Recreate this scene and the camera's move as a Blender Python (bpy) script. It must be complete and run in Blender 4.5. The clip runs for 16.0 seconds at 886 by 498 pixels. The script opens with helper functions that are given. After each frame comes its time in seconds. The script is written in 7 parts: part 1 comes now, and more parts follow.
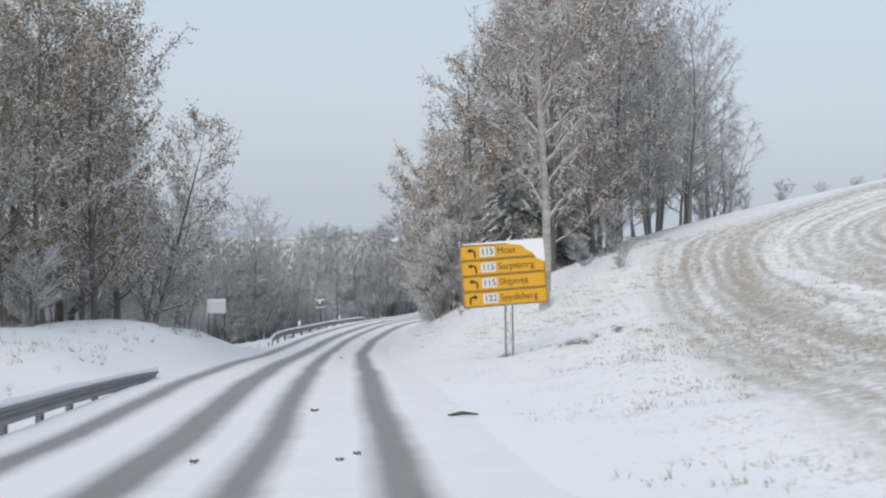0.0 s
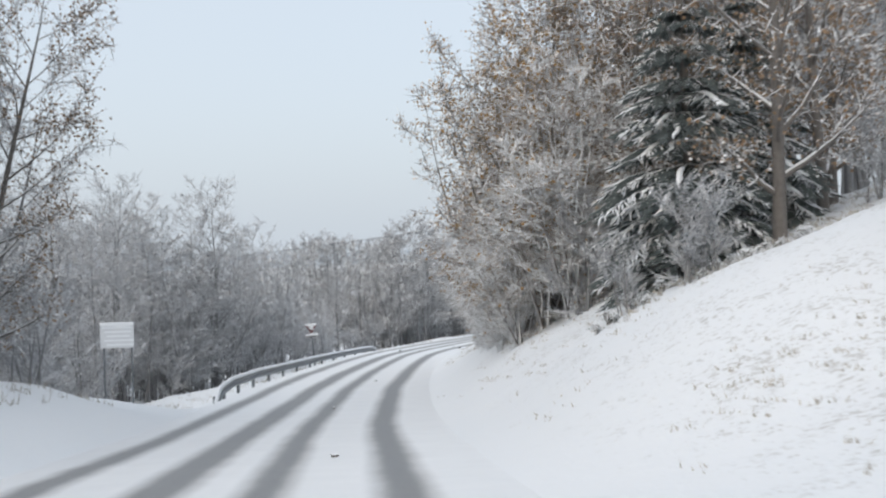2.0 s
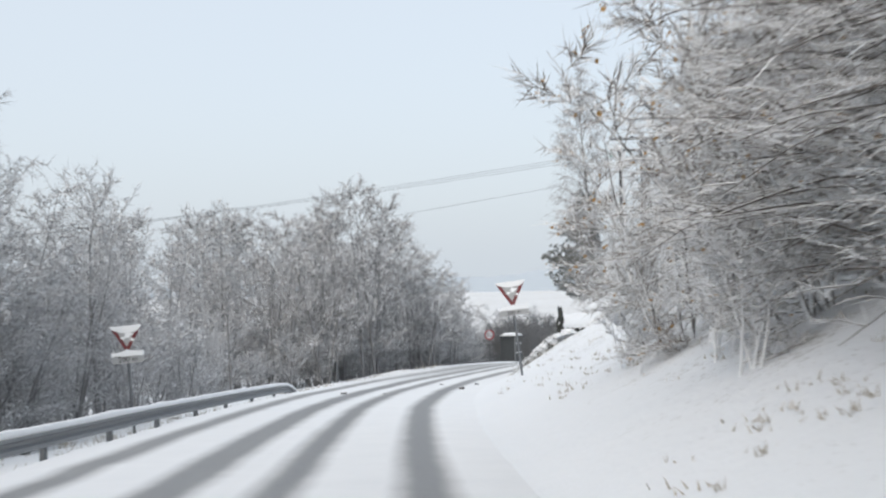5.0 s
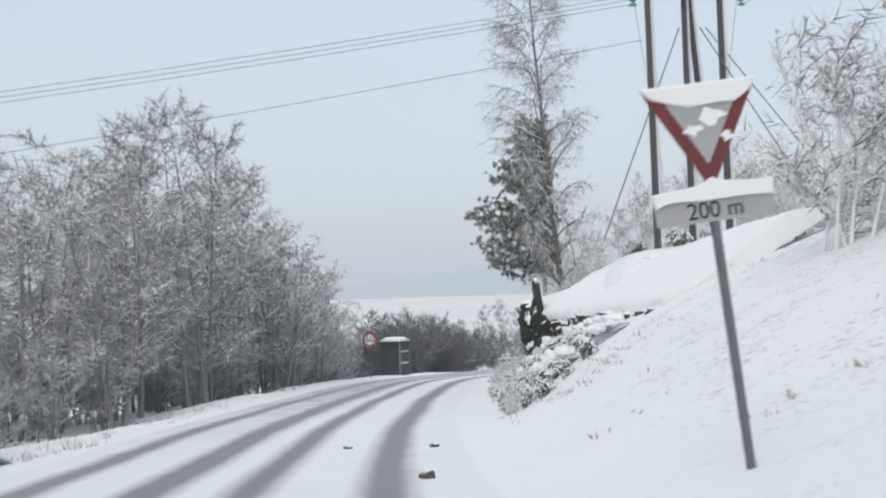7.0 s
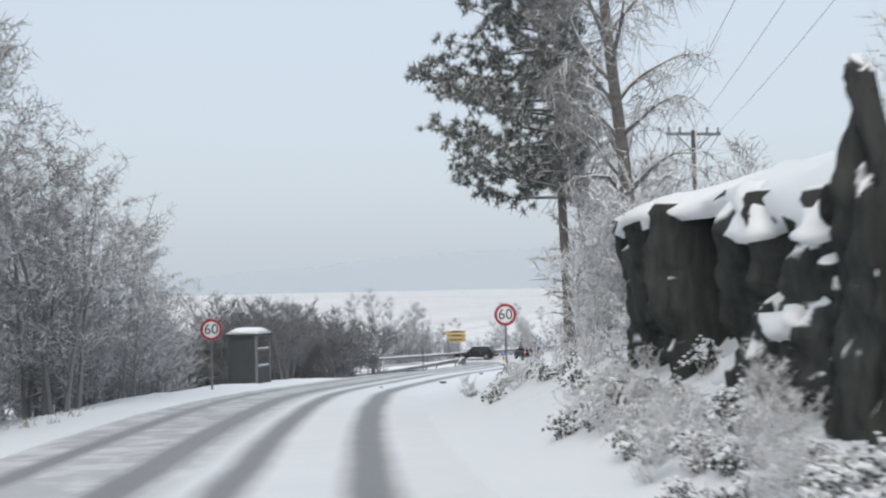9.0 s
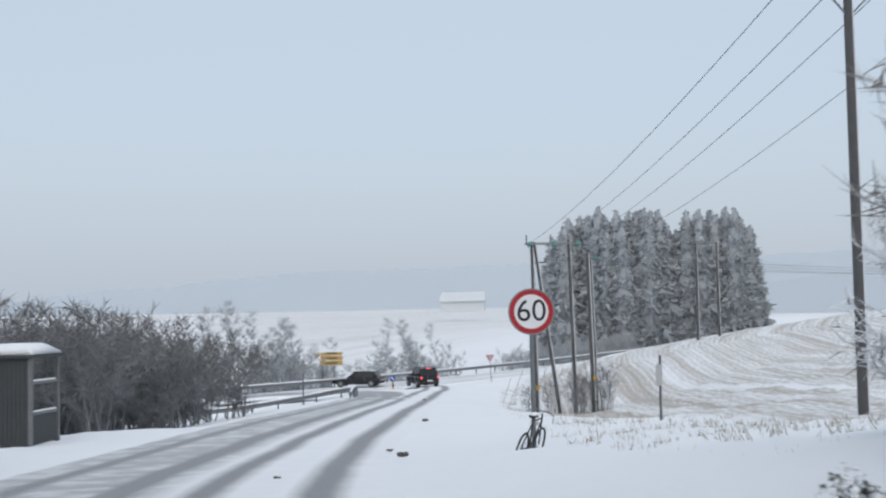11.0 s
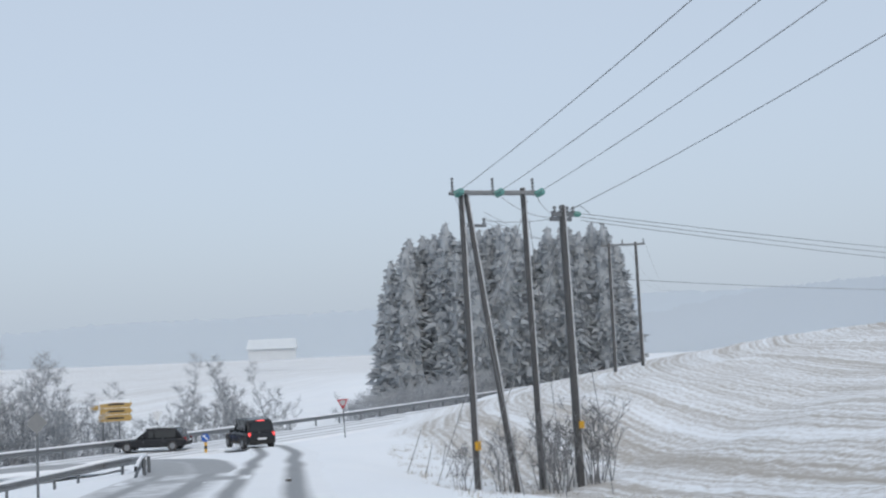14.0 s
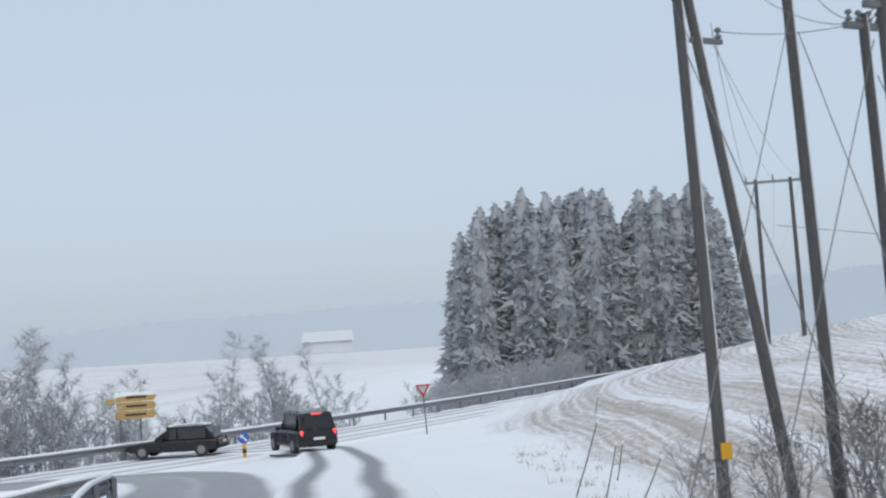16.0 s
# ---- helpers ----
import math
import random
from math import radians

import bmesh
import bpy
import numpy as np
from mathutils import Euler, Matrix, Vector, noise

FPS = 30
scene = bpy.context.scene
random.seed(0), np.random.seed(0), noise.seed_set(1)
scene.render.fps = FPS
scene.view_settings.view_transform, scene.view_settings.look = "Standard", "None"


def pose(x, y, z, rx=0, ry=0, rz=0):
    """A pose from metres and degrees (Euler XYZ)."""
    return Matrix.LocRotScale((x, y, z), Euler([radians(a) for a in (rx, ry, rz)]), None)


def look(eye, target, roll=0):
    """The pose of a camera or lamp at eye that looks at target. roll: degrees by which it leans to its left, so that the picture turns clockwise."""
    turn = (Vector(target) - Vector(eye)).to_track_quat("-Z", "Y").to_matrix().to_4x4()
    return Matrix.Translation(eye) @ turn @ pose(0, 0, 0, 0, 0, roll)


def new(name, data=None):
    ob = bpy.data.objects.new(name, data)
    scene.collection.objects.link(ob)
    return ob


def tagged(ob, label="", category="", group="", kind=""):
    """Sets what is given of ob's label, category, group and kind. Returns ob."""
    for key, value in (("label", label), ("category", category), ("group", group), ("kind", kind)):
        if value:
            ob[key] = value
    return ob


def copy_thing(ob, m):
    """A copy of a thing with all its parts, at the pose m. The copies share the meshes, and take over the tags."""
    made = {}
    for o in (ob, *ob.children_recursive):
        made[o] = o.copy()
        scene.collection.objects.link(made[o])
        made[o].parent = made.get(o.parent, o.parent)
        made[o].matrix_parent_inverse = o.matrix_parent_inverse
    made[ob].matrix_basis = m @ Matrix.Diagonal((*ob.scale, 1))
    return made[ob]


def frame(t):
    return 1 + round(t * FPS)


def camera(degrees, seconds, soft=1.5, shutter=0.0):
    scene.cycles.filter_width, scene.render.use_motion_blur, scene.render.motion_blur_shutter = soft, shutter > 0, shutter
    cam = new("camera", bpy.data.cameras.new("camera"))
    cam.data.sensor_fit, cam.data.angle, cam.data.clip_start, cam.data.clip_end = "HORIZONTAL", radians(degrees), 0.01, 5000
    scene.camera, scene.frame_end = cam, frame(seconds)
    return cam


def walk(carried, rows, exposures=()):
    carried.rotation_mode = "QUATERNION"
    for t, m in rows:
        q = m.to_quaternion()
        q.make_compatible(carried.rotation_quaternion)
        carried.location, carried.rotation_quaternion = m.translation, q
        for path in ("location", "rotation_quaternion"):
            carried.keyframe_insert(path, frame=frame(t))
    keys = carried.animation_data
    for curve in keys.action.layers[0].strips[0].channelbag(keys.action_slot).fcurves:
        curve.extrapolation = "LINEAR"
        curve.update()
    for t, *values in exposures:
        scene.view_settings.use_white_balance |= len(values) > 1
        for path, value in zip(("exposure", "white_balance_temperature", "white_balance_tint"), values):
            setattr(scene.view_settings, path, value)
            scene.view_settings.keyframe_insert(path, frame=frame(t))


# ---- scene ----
cam = camera(41.0, 16.0, 2.2, 0.2)
PATH = [
    (0, (5.19, 0.026, 3.834), (5.01, 2.018, 3.8), -0.0),
    (0.5, (4.018, 6.947, 3.233), (3.833, 8.938, 3.216), -0.6),
    (1, (2.877, 13.85, 2.677), (2.695, 15.842, 2.672), -1.2),
    (1.5, (1.702, 20.803, 2.185), (1.519, 22.794, 2.19), -1.6),
    (2, (0.495, 27.519, 1.765), (0.313, 29.51, 1.776), -1.9),
    (2.5, (-0.642, 34.189, 1.276), (-0.822, 36.181, 1.294), -1.9),
    (3, (-1.83, 40.808, 0.686), (-1.998, 42.801, 0.715), -1.8),
    (3.5, (-2.867, 47.449, 0.147), (-3.022, 49.443, 0.187), -1.0),
    (4, (-3.836, 54.004, -0.413), (-3.959, 56.0, -0.365), -1.6),
    (4.2, (-4.162, 56.666, -0.581), (-4.278, 58.662, -0.529), -1.1),
    (6.3, (-6.821, 85.226, -2.051), (-6.73, 87.222, -1.971), -2.6),
    (6.5, (-6.969, 87.85, -2.154), (-6.846, 89.844, -2.075), -2.3),
    (7, (-7.103, 94.073, -2.456), (-6.902, 96.062, -2.378), -1.8),
    (7.5, (-7.164, 100.377, -2.76), (-6.891, 102.356, -2.682), -1.2),
    (8, (-6.97, 106.588, -3.075), (-6.633, 108.558, -3.003), -1.0),
    (8.5, (-6.614, 112.715, -3.36), (-6.216, 114.674, -3.294), -1.1),
    (9, (-6.036, 118.865, -3.654), (-5.585, 120.812, -3.585), -1.3),
    (9.2, (-5.782, 121.316, -3.76), (-5.31, 123.258, -3.688), -1.4),
    (11.3, (-2.013, 145.8, -4.788), (-1.261, 147.649, -4.672), -0.1),
    (11.5, (-1.672, 148.001, -4.945), (-0.864, 149.826, -4.819), 0.9),
    (12, (-0.503, 153.336, -5.222), (0.461, 155.08, -5.049), 2.4),
    (12.5, (0.872, 158.467, -5.498), (1.935, 160.149, -5.296), 1.9),
    (13, (2.584, 163.532, -5.779), (3.663, 165.205, -5.59), -0.0),
    (13.5, (4.447, 168.597, -6.048), (5.481, 170.301, -5.871), -1.6),
    (14, (6.44, 173.533, -6.292), (7.426, 175.264, -6.115), -2.6),
    (14.5, (8.176, 178.323, -6.542), (9.129, 180.072, -6.359), -3.1),
    (15, (9.827, 182.968, -6.797), (10.761, 184.728, -6.613), -3.4),
    (15.5, (11.586, 187.479, -7.066), (12.504, 189.246, -6.888), -3.7),
    (16, (13.414, 191.898, -7.356), (14.322, 193.672, -7.185), -3.7),
]
EXPO = [(0, -0.10, 6250, 10), (1.5, 0.02, 6300, 10), (3, 0.2, 6420, 10), (4.2, 0.22, 6450, 10), (6.5, -0.03, 6350, 10), (9.2, 0.0, 6350, 10), (11.3, -0.2, 6050, 10), (12.5, -0.26, 6000, 10), (14, -0.2, 6000, 10), (16, -0.18, 6000, 10)]
walk(cam, [(t, look(eye, target, roll)) for t, eye, target, roll in PATH], EXPO)

# ---- light: overcast snowfall ----
world = bpy.data.worlds.new("overcast_sky")
scene.world = world
world.use_nodes = True
wn, wl = world.node_tree.nodes, world.node_tree.links
wn.clear()
sky = wn.new("ShaderNodeTexSky")
sky.sky_type = "NISHITA"
sky.sun_disc = False
sky.sun_elevation, sky.sun_rotation = radians(32), radians(200)
sky.dust_density, sky.air_density = 6.0, 1.0
bg_sky = wn.new("ShaderNodeBackground")
bg_sky.inputs["Strength"].default_value = 0.05
wl.new(sky.outputs[0], bg_sky.inputs["Color"])
cloud = wn.new("ShaderNodeBackground")
cloud.inputs["Strength"].default_value = 0.92
wco = wn.new("ShaderNodeTexCoord")
wsep = wn.new("ShaderNodeSeparateXYZ")
wl.new(wco.outputs["Generated"], wsep.inputs[0])
wramp = wn.new("ShaderNodeValToRGB")
wramp.color_ramp.elements[0].position, wramp.color_ramp.elements[0].color = 0.0, (0.602, 0.657, 0.708, 1)
wramp.color_ramp.elements[1].position, wramp.color_ramp.elements[1].color = 0.30, (0.600, 0.643, 0.676, 1)
wl.new(wsep.outputs["Z"], wramp.inputs[0])
wl.new(wramp.outputs[0], cloud.inputs["Color"])
wadd = wn.new("ShaderNodeAddShader")
wout = wn.new("ShaderNodeOutputWorld")
wl.new(bg_sky.outputs[0], wadd.inputs[0])
wl.new(cloud.outputs[0], wadd.inputs[1])
wl.new(wadd.outputs[0], wout.inputs[0])
sun = new("sun", bpy.data.lights.new("sun", "SUN"))
sun.data.energy, sun.data.angle, sun.data.color = 0.5, radians(35), (1.0, 0.97, 0.93)
sun.matrix_world = look((0, 0, 100), (0 + 30, 100 * 0.5, 0))


# ---- materials ----
def shader(name):
    m = bpy.data.materials.new(name)
    m.use_nodes = True
    t = m.node_tree
    b = t.nodes["Principled BSDF"]
    return m, t, b


def nd(t, kind, **inputs):
    n = t.nodes.new(kind)
    for k, v in inputs.items():
        n.inputs[k.replace("_", " ")].default_value = v
    return n


def mathn(t, op, a, b=None, clamp=False):
    n = t.nodes.new("ShaderNodeMath")
    n.operation, n.use_clamp = op, clamp
    for i, v in enumerate((a, b)):
        if v is None:
            continue
        if isinstance(v, (int, float)):
            n.inputs[i].default_value = v
        else:
            t.links.new(v, n.inputs[i])
    return n.outputs[0]


def smooth(t, v, lo, hi):
    n = t.nodes.new("ShaderNodeMapRange")
    n.interpolation_type = "SMOOTHSTEP"
    n.inputs["From Min"].default_value, n.inputs["From Max"].default_value = lo, hi
    t.links.new(v, n.inputs["Value"])
    return n.outputs[0]


def mixc(t, fac, a, b):
    n = t.nodes.new("ShaderNodeMix")
    n.data_type = "RGBA"
    for i, v in ((0, fac), (6, a), (7, b)):
        if isinstance(v, (int, float)):
            n.inputs[i].default_value = v
        elif isinstance(v, tuple):
            n.inputs[i].default_value = (*v[:3], 1)
        else:
            t.links.new(v, n.inputs[i])
    return n.outputs[2]


def coords(t, scale=(1, 1, 1), which="Object"):
    c = t.nodes.new("ShaderNodeTexCoord")
    m = t.nodes.new("ShaderNodeMapping")
    m.inputs["Scale"].default_value = scale
    t.links.new(c.outputs[which], m.inputs["Vector"])
    return m.outputs[0]


def noisen(t, vec, scale, detail=4.0, rough=0.55):
    n = nd(t, "ShaderNodeTexNoise", Scale=scale, Detail=detail, Roughness=rough)
    if vec is not None:
        t.links.new(vec, n.inputs["Vector"])
    return n.outputs[0]


def bump(t, b, height, strength=0.4, distance=0.03):
    n = nd(t, "ShaderNodeBump", Strength=strength, Distance=distance)
    t.links.new(height, n.inputs["Height"])
    t.links.new(n.outputs[0], b.inputs["Normal"])


SNOW = (0.86, 0.88, 0.90)


def plain(name, color, rough=0.6, metal=0.0, vary=0.12, scale=6.0, spec=0.5):
    """A painted, plastic or metal surface with slight dirt and gloss variation."""
    m, t, b = shader(name)
    n = noisen(t, coords(t), scale, 5)
    dark = tuple(c * (1 - 2 * vary) for c in color)
    t.links.new(mixc(t, n, dark, color), b.inputs["Base Color"])
    b.inputs["Metallic"].default_value = metal
    b.inputs["Specular IOR Level"].default_value = spec
    r = t.nodes.new("ShaderNodeMapRange")
    r.inputs["To Min"].default_value, r.inputs["To Max"].default_value = max(rough - 0.12, 0.03), min(rough + 0.12, 1)
    t.links.new(n, r.inputs["Value"])
    t.links.new(r.outputs[0], b.inputs["Roughness"])
    return m


def snowy(name, color, second, lo=0.15, hi=0.6, scale=3.0, patch=0.5, rough=0.85, grain=(1, 1, 1), relief=0.3, snow=SNOW, wind=None):
    """A rough surface of two mixed colours with snow lying on all that faces up. lo, hi: the slope at which the snow begins and is full."""
    m, t, b = shader(name)
    co = coords(t, grain)
    n1, n2 = noisen(t, co, scale, 6), noisen(t, coords(t), scale * 0.23, 3)
    base = mixc(t, n1, color, second)
    g = t.nodes.new("ShaderNodeNewGeometry")
    s = t.nodes.new("ShaderNodeSeparateXYZ")
    t.links.new(g.outputs["Normal"], s.inputs[0])
    face = s.outputs["Z"]
    if wind:
        dot = t.nodes.new("ShaderNodeVectorMath")
        dot.operation = "DOT_PRODUCT"
        dot.inputs[1].default_value = wind
        t.links.new(g.outputs["Normal"], dot.inputs[0])
        face = dot.outputs["Value"]
    up = mathn(t, "ADD", face, mathn(t, "MULTIPLY", mathn(t, "SUBTRACT", n2, 0.5), patch))
    cover = smooth(t, up, lo, hi)
    t.links.new(mixc(t, cover, base, snow), b.inputs["Base Color"])
    b.inputs["Roughness"].default_value = rough
    b.inputs["Specular IOR Level"].default_value = 0.2
    if relief:
        bump(t, b, n1, relief, 0.02)
    return m


def ground_material():
    """Snow with tufts of withered grass showing through, and stubble in rows on the fields."""
    m, t, b = shader("snow_ground")
    co = coords(t)
    uv = t.nodes.new("ShaderNodeUVMap")
    us = t.nodes.new("ShaderNodeSeparateXYZ")
    t.links.new(uv.outputs[0], us.inputs[0])
    fine, mid, big = noisen(t, co, 5.5, 6, 0.65), noisen(t, co, 0.9, 4), noisen(t, co, 0.12, 3)
    rc = t.nodes.new("ShaderNodeVertexColor")
    rc.layer_name = "cover"
    sep = t.nodes.new("ShaderNodeSeparateColor")
    t.links.new(rc.outputs["Color"], sep.inputs[0])
    tuft_amount, field_amount = sep.outputs[0], sep.outputs[1]
    # withered tufts
    clump = noisen(t, co, 10.0, 3, 0.7)
    tuft = smooth(t, mathn(t, "ADD", mathn(t, "MULTIPLY", clump, mathn(t, "ADD", mid, 0.55)), mathn(t, "MULTIPLY", tuft_amount, 0.10)), 0.68, 0.80)
    tuft = mathn(t, "MULTIPLY", tuft, mathn(t, "MULTIPLY", tuft_amount, 0.42), True)
    # stubble rows run along the field's edge, half buried in drifts
    wob = mathn(t, "ADD", us.outputs[0], mathn(t, "MULTIPLY", noisen(t, co, 0.09, 3), 2.6))
    rows = mathn(t, "SINE", mathn(t, "MULTIPLY", wob, 4.2))
    fine_rows = mathn(t, "SINE", mathn(t, "MULTIPLY", us.outputs[0], 14.0))
    stretch = t.nodes.new("ShaderNodeMapping")
    stretch.inputs["Scale"].default_value = (3.4, 0.24, 1.0)
    t.links.new(uv.outputs[0], stretch.inputs["Vector"])
    drift = noisen(t, stretch.outputs[0], 0.55, 4, 0.6)
    wide = t.nodes.new("ShaderNodeMapping")
    wide.inputs["Scale"].default_value = (1.0, 0.045, 1.0)
    t.links.new(uv.outputs[0], wide.inputs["Vector"])
    band = noisen(t, wide.outputs[0], 0.55, 3, 0.6)
    stub = mathn(t, "ADD", mathn(t, "MULTIPLY", rows, 0.05), mathn(t, "MULTIPLY", fine_rows, 0.16))
    stub = mathn(t, "ADD", stub, mathn(t, "MULTIPLY", mathn(t, "SUBTRACT", band, 0.5), 2.8))
    stub = mathn(t, "ADD", stub, mathn(t, "MULTIPLY", mathn(t, "SUBTRACT", drift, 0.5), 1.7))
    stub = mathn(t, "ADD", stub, mathn(t, "MULTIPLY", mathn(t, "SUBTRACT", fine, 0.5), 3.4))
    stub = mathn(t, "MULTIPLY", smooth(t, stub, -0.75, 0.85), mathn(t, "MULTIPLY", field_amount, 0.85), True)
    white = mixc(t, big, (0.80, 0.83, 0.86), (0.89, 0.905, 0.92))
    straw = mixc(t, fine, (0.22, 0.19, 0.15), (0.44, 0.39, 0.325))
    grass = mixc(t, fine, (0.15, 0.14, 0.115), (0.46, 0.43, 0.375))
    c = mixc(t, stub, white, straw)
    c = mixc(t, tuft, c, grass)
    t.links.new(c, b.inputs["Base Color"])
    b.inputs["Roughness"].default_value = 0.85
    b.inputs["Specular IOR Level"].default_value = 0.15
    h = mathn(t, "ADD", mathn(t, "MULTIPLY", mid, 1.0), mathn(t, "MULTIPLY", fine, 0.35))
    bump(t, b, h, 0.5, 0.10)
    return m


def road_material(tracks, slush_from, name):
    """Packed snow with wet wheel tracks running along the road's own length."""
    m, t, b = shader(name)
    uv = t.nodes.new("ShaderNodeUVMap")
    us = t.nodes.new("ShaderNodeSeparateXYZ")
    t.links.new(uv.outputs[0], us.inputs[0])
    mp = t.nodes.new("ShaderNodeMapping")
    mp.inputs["Scale"].default_value = (1.0, 0.22, 1.0)
    t.links.new(uv.outputs[0], mp.inputs["Vector"])
    streak = noisen(t, mp.outputs[0], 3.0, 5, 0.6)
    co = coords(t)
    fine, mid, big = noisen(t, co, 14.0, 5, 0.7), noisen(t, co, 1.3, 4), noisen(t, co, 0.07, 2)
    u = mathn(t, "ADD", us.outputs[0], mathn(t, "MULTIPLY", mathn(t, "SUBTRACT", big, 0.5), 0.5))
    u = mathn(t, "ADD", u, mathn(t, "MULTIPLY", mathn(t, "SUBTRACT", mid, 0.5), 0.10))
    worn, core = None, None
    for at, half, depth in tracks:
        d = mathn(t, "ABSOLUTE", mathn(t, "SUBTRACT", u, at))
        w = mathn(t, "MULTIPLY", smooth(t, d, half + 0.22, half - 0.06), depth)
        k = mathn(t, "MULTIPLY", smooth(t, d, half + 0.02, half - 0.16), depth)
        worn = w if worn is None else mathn(t, "MAXIMUM", worn, w)
        core = k if core is None else mathn(t, "MAXIMUM", core, k)
    late = smooth(t, us.outputs[1], slush_from, slush_from + 40)
    side = mathn(t, "MULTIPLY", smooth(t, u, -5.2, -4.3), smooth(t, u, -1.3, -2.0))
    slush = mathn(t, "MULTIPLY", mathn(t, "MULTIPLY", late, side), 0.55)
    worn = mathn(t, "MAXIMUM", worn, slush)
    core = mathn(t, "MAXIMUM", core, mathn(t, "MULTIPLY", slush, smooth(t, mid, 0.35, 0.6)))
    worn = mathn(t, "MULTIPLY", worn, mathn(t, "ADD", mathn(t, "MULTIPLY", streak, 0.55), 0.68), True)
    core = mathn(t, "MULTIPLY", core, mathn(t, "ADD", mathn(t, "MULTIPLY", streak, 0.6), 0.5), True)
    white = mixc(t, mid, (0.79, 0.81, 0.83), (0.87, 0.885, 0.90))
    dirty = mixc(t, fine, (0.42, 0.43, 0.44), (0.56, 0.565, 0.57))
    wet = mixc(t, streak, (0.11, 0.115, 0.12), (0.25, 0.255, 0.26))
    crumbs = mathn(t, "MULTIPLY", smooth(t, fine, 0.66, 0.74), 0.5)
    c = mixc(t, mathn(t, "MULTIPLY", crumbs, smooth(t, mid, 0.45, 0.6)), white, (0.45, 0.45, 0.45))
    c = mixc(t, worn, c, dirty)
    c = mixc(t, core, c, wet)
    t.links.new(c, b.inputs["Base Color"])
    r = t.nodes.new("ShaderNodeMapRange")
    r.inputs["To Min"].default_value, r.inputs["To Max"].default_value = 0.85, 0.42
    t.links.new(core, r.inputs["Value"])
    t.links.new(r.outputs[0], b.inputs["Roughness"])
    b.inputs["Specular IOR Level"].default_value = 0.3
    h = mathn(t, "SUBTRACT", mathn(t, "ADD", mathn(t, "MULTIPLY", mid, 0.5), mathn(t, "MULTIPLY", fine, 0.25)), worn)
    bump(t, b, h, 0.6, 0.05)
    return m


M_GROUND = ground_material()
M_ROAD = road_material([(-3.75, 0.24, 0.9), (-2.2, 0.30, 0.95), (-1.02, 0.22, 1.0), (0.50, 0.25, 1.0)], 105, "packed_snow_road")
M_LANE = road_material([(-1.02, 0.22, 1.0), (0.50, 0.25, 1.0)], 1e5, "packed_snow_lane")
M_SLUSH = road_material([(-0.9, 0.75, 0.75), (0.8, 0.75, 0.8), (0.0, 0.6, 0.6)], 1e5, "slushy_lane")
M_MAIN = road_material([(-2.6, 0.3, 0.55), (-1.1, 0.3, 0.6), (1.0, 0.3, 0.5), (2.5, 0.3, 0.45)], 1e5, "packed_snow_main_road")
M_STEM = snowy("snow_streaked_stem", (0.09, 0.08, 0.072), (0.20, 0.18, 0.165), 0.15, 0.65, 7.0, 0.9, wind=(-0.45, -0.55, 0.70))
M_TWIG_S = snowy("snow_lined_twigs", (0.18, 0.152, 0.132), (0.28, 0.242, 0.212), -0.75, 0.2, 2.0, 0.9, relief=0)
M_ARC = snowy("snow_lined_branches", (0.10, 0.088, 0.08), (0.19, 0.17, 0.155), 0.05, 0.45, 5.0, 0.5, relief=0)
M_TWIG_D = snowy("dark_thicket_twigs", (0.165, 0.17, 0.178), (0.24, 0.245, 0.253), 0.85, 1.5, 2.0, 0.9, relief=0)
M_GRASS = snowy("withered_grass", (0.27, 0.25, 0.215), (0.50, 0.465, 0.40), 0.2, 0.85, 2.0, 0.9, relief=0)
M_CLOD = snowy("dirty_clod", (0.05, 0.045, 0.04), (0.14, 0.13, 0.12), 0.75, 0.95, 8.0, 0.6)
M_BARK = snowy("grey_bark", (0.10, 0.09, 0.082), (0.21, 0.195, 0.18), 0.05, 0.65, 9.0, 0.8)
M_TWIG = snowy("snowed_twigs", (0.15, 0.135, 0.125), (0.25, 0.23, 0.215), -0.2, 0.5, 2.0, 0.9, relief=0)
M_TWIG_B = snowy("birch_twigs", (0.235, 0.232, 0.234), (0.335, 0.33, 0.332), 0.0, 0.75, 2.0, 0.9, relief=0)
M_BIRCH_D = snowy("old_birch_bark", (0.06, 0.058, 0.056), (0.26, 0.25, 0.24), 0.15, 0.7, 6.0, 1.1, grain=(1, 1, 2.5))
M_TWIG_W = snowy("heavily_snowed_twigs", (0.15, 0.14, 0.135), (0.26, 0.245, 0.235), -0.85, 0.15, 2.0, 0.9, relief=0)
# valley growth: twig and snow colours paled and bluish to carry the haze
M_TWIG_P = snowy("haze_paled_twigs", (0.27, 0.285, 0.305), (0.36, 0.375, 0.39), 0.2, 1.0, 2.0, 0.9, relief=0, snow=(0.62, 0.64, 0.66))
# alder woods and thickets: haze is put into these lighter twig, bark and snow colours
M_TWIG_M = snowy("haze_lifted_twigs", (0.36, 0.366, 0.378), (0.46, 0.465, 0.475), 0.1, 0.95, 2.0, 0.9, relief=0, snow=(0.70, 0.72, 0.74))
M_BARK_M = snowy("haze_lifted_bark", (0.20, 0.20, 0.203), (0.29, 0.29, 0.292), 0.2, 0.85, 6.0, 0.8, snow=(0.66, 0.68, 0.70))
M_BIRCH = snowy("birch_bark", (0.10, 0.09, 0.085), (0.72, 0.70, 0.68), 0.3, 0.8, 2.6, 0.5, grain=(1, 1, 2.5))
M_LEAF_O = snowy("ochre_leaves", (0.34, 0.20, 0.075), (0.54, 0.34, 0.13), 0.5, 0.85, 1.5, 0.8, relief=0)
M_LEAF_B = snowy("brown_leaves", (0.21, 0.145, 0.095), (0.37, 0.26, 0.165), 0.28, 0.85, 1.5, 0.9, relief=0)
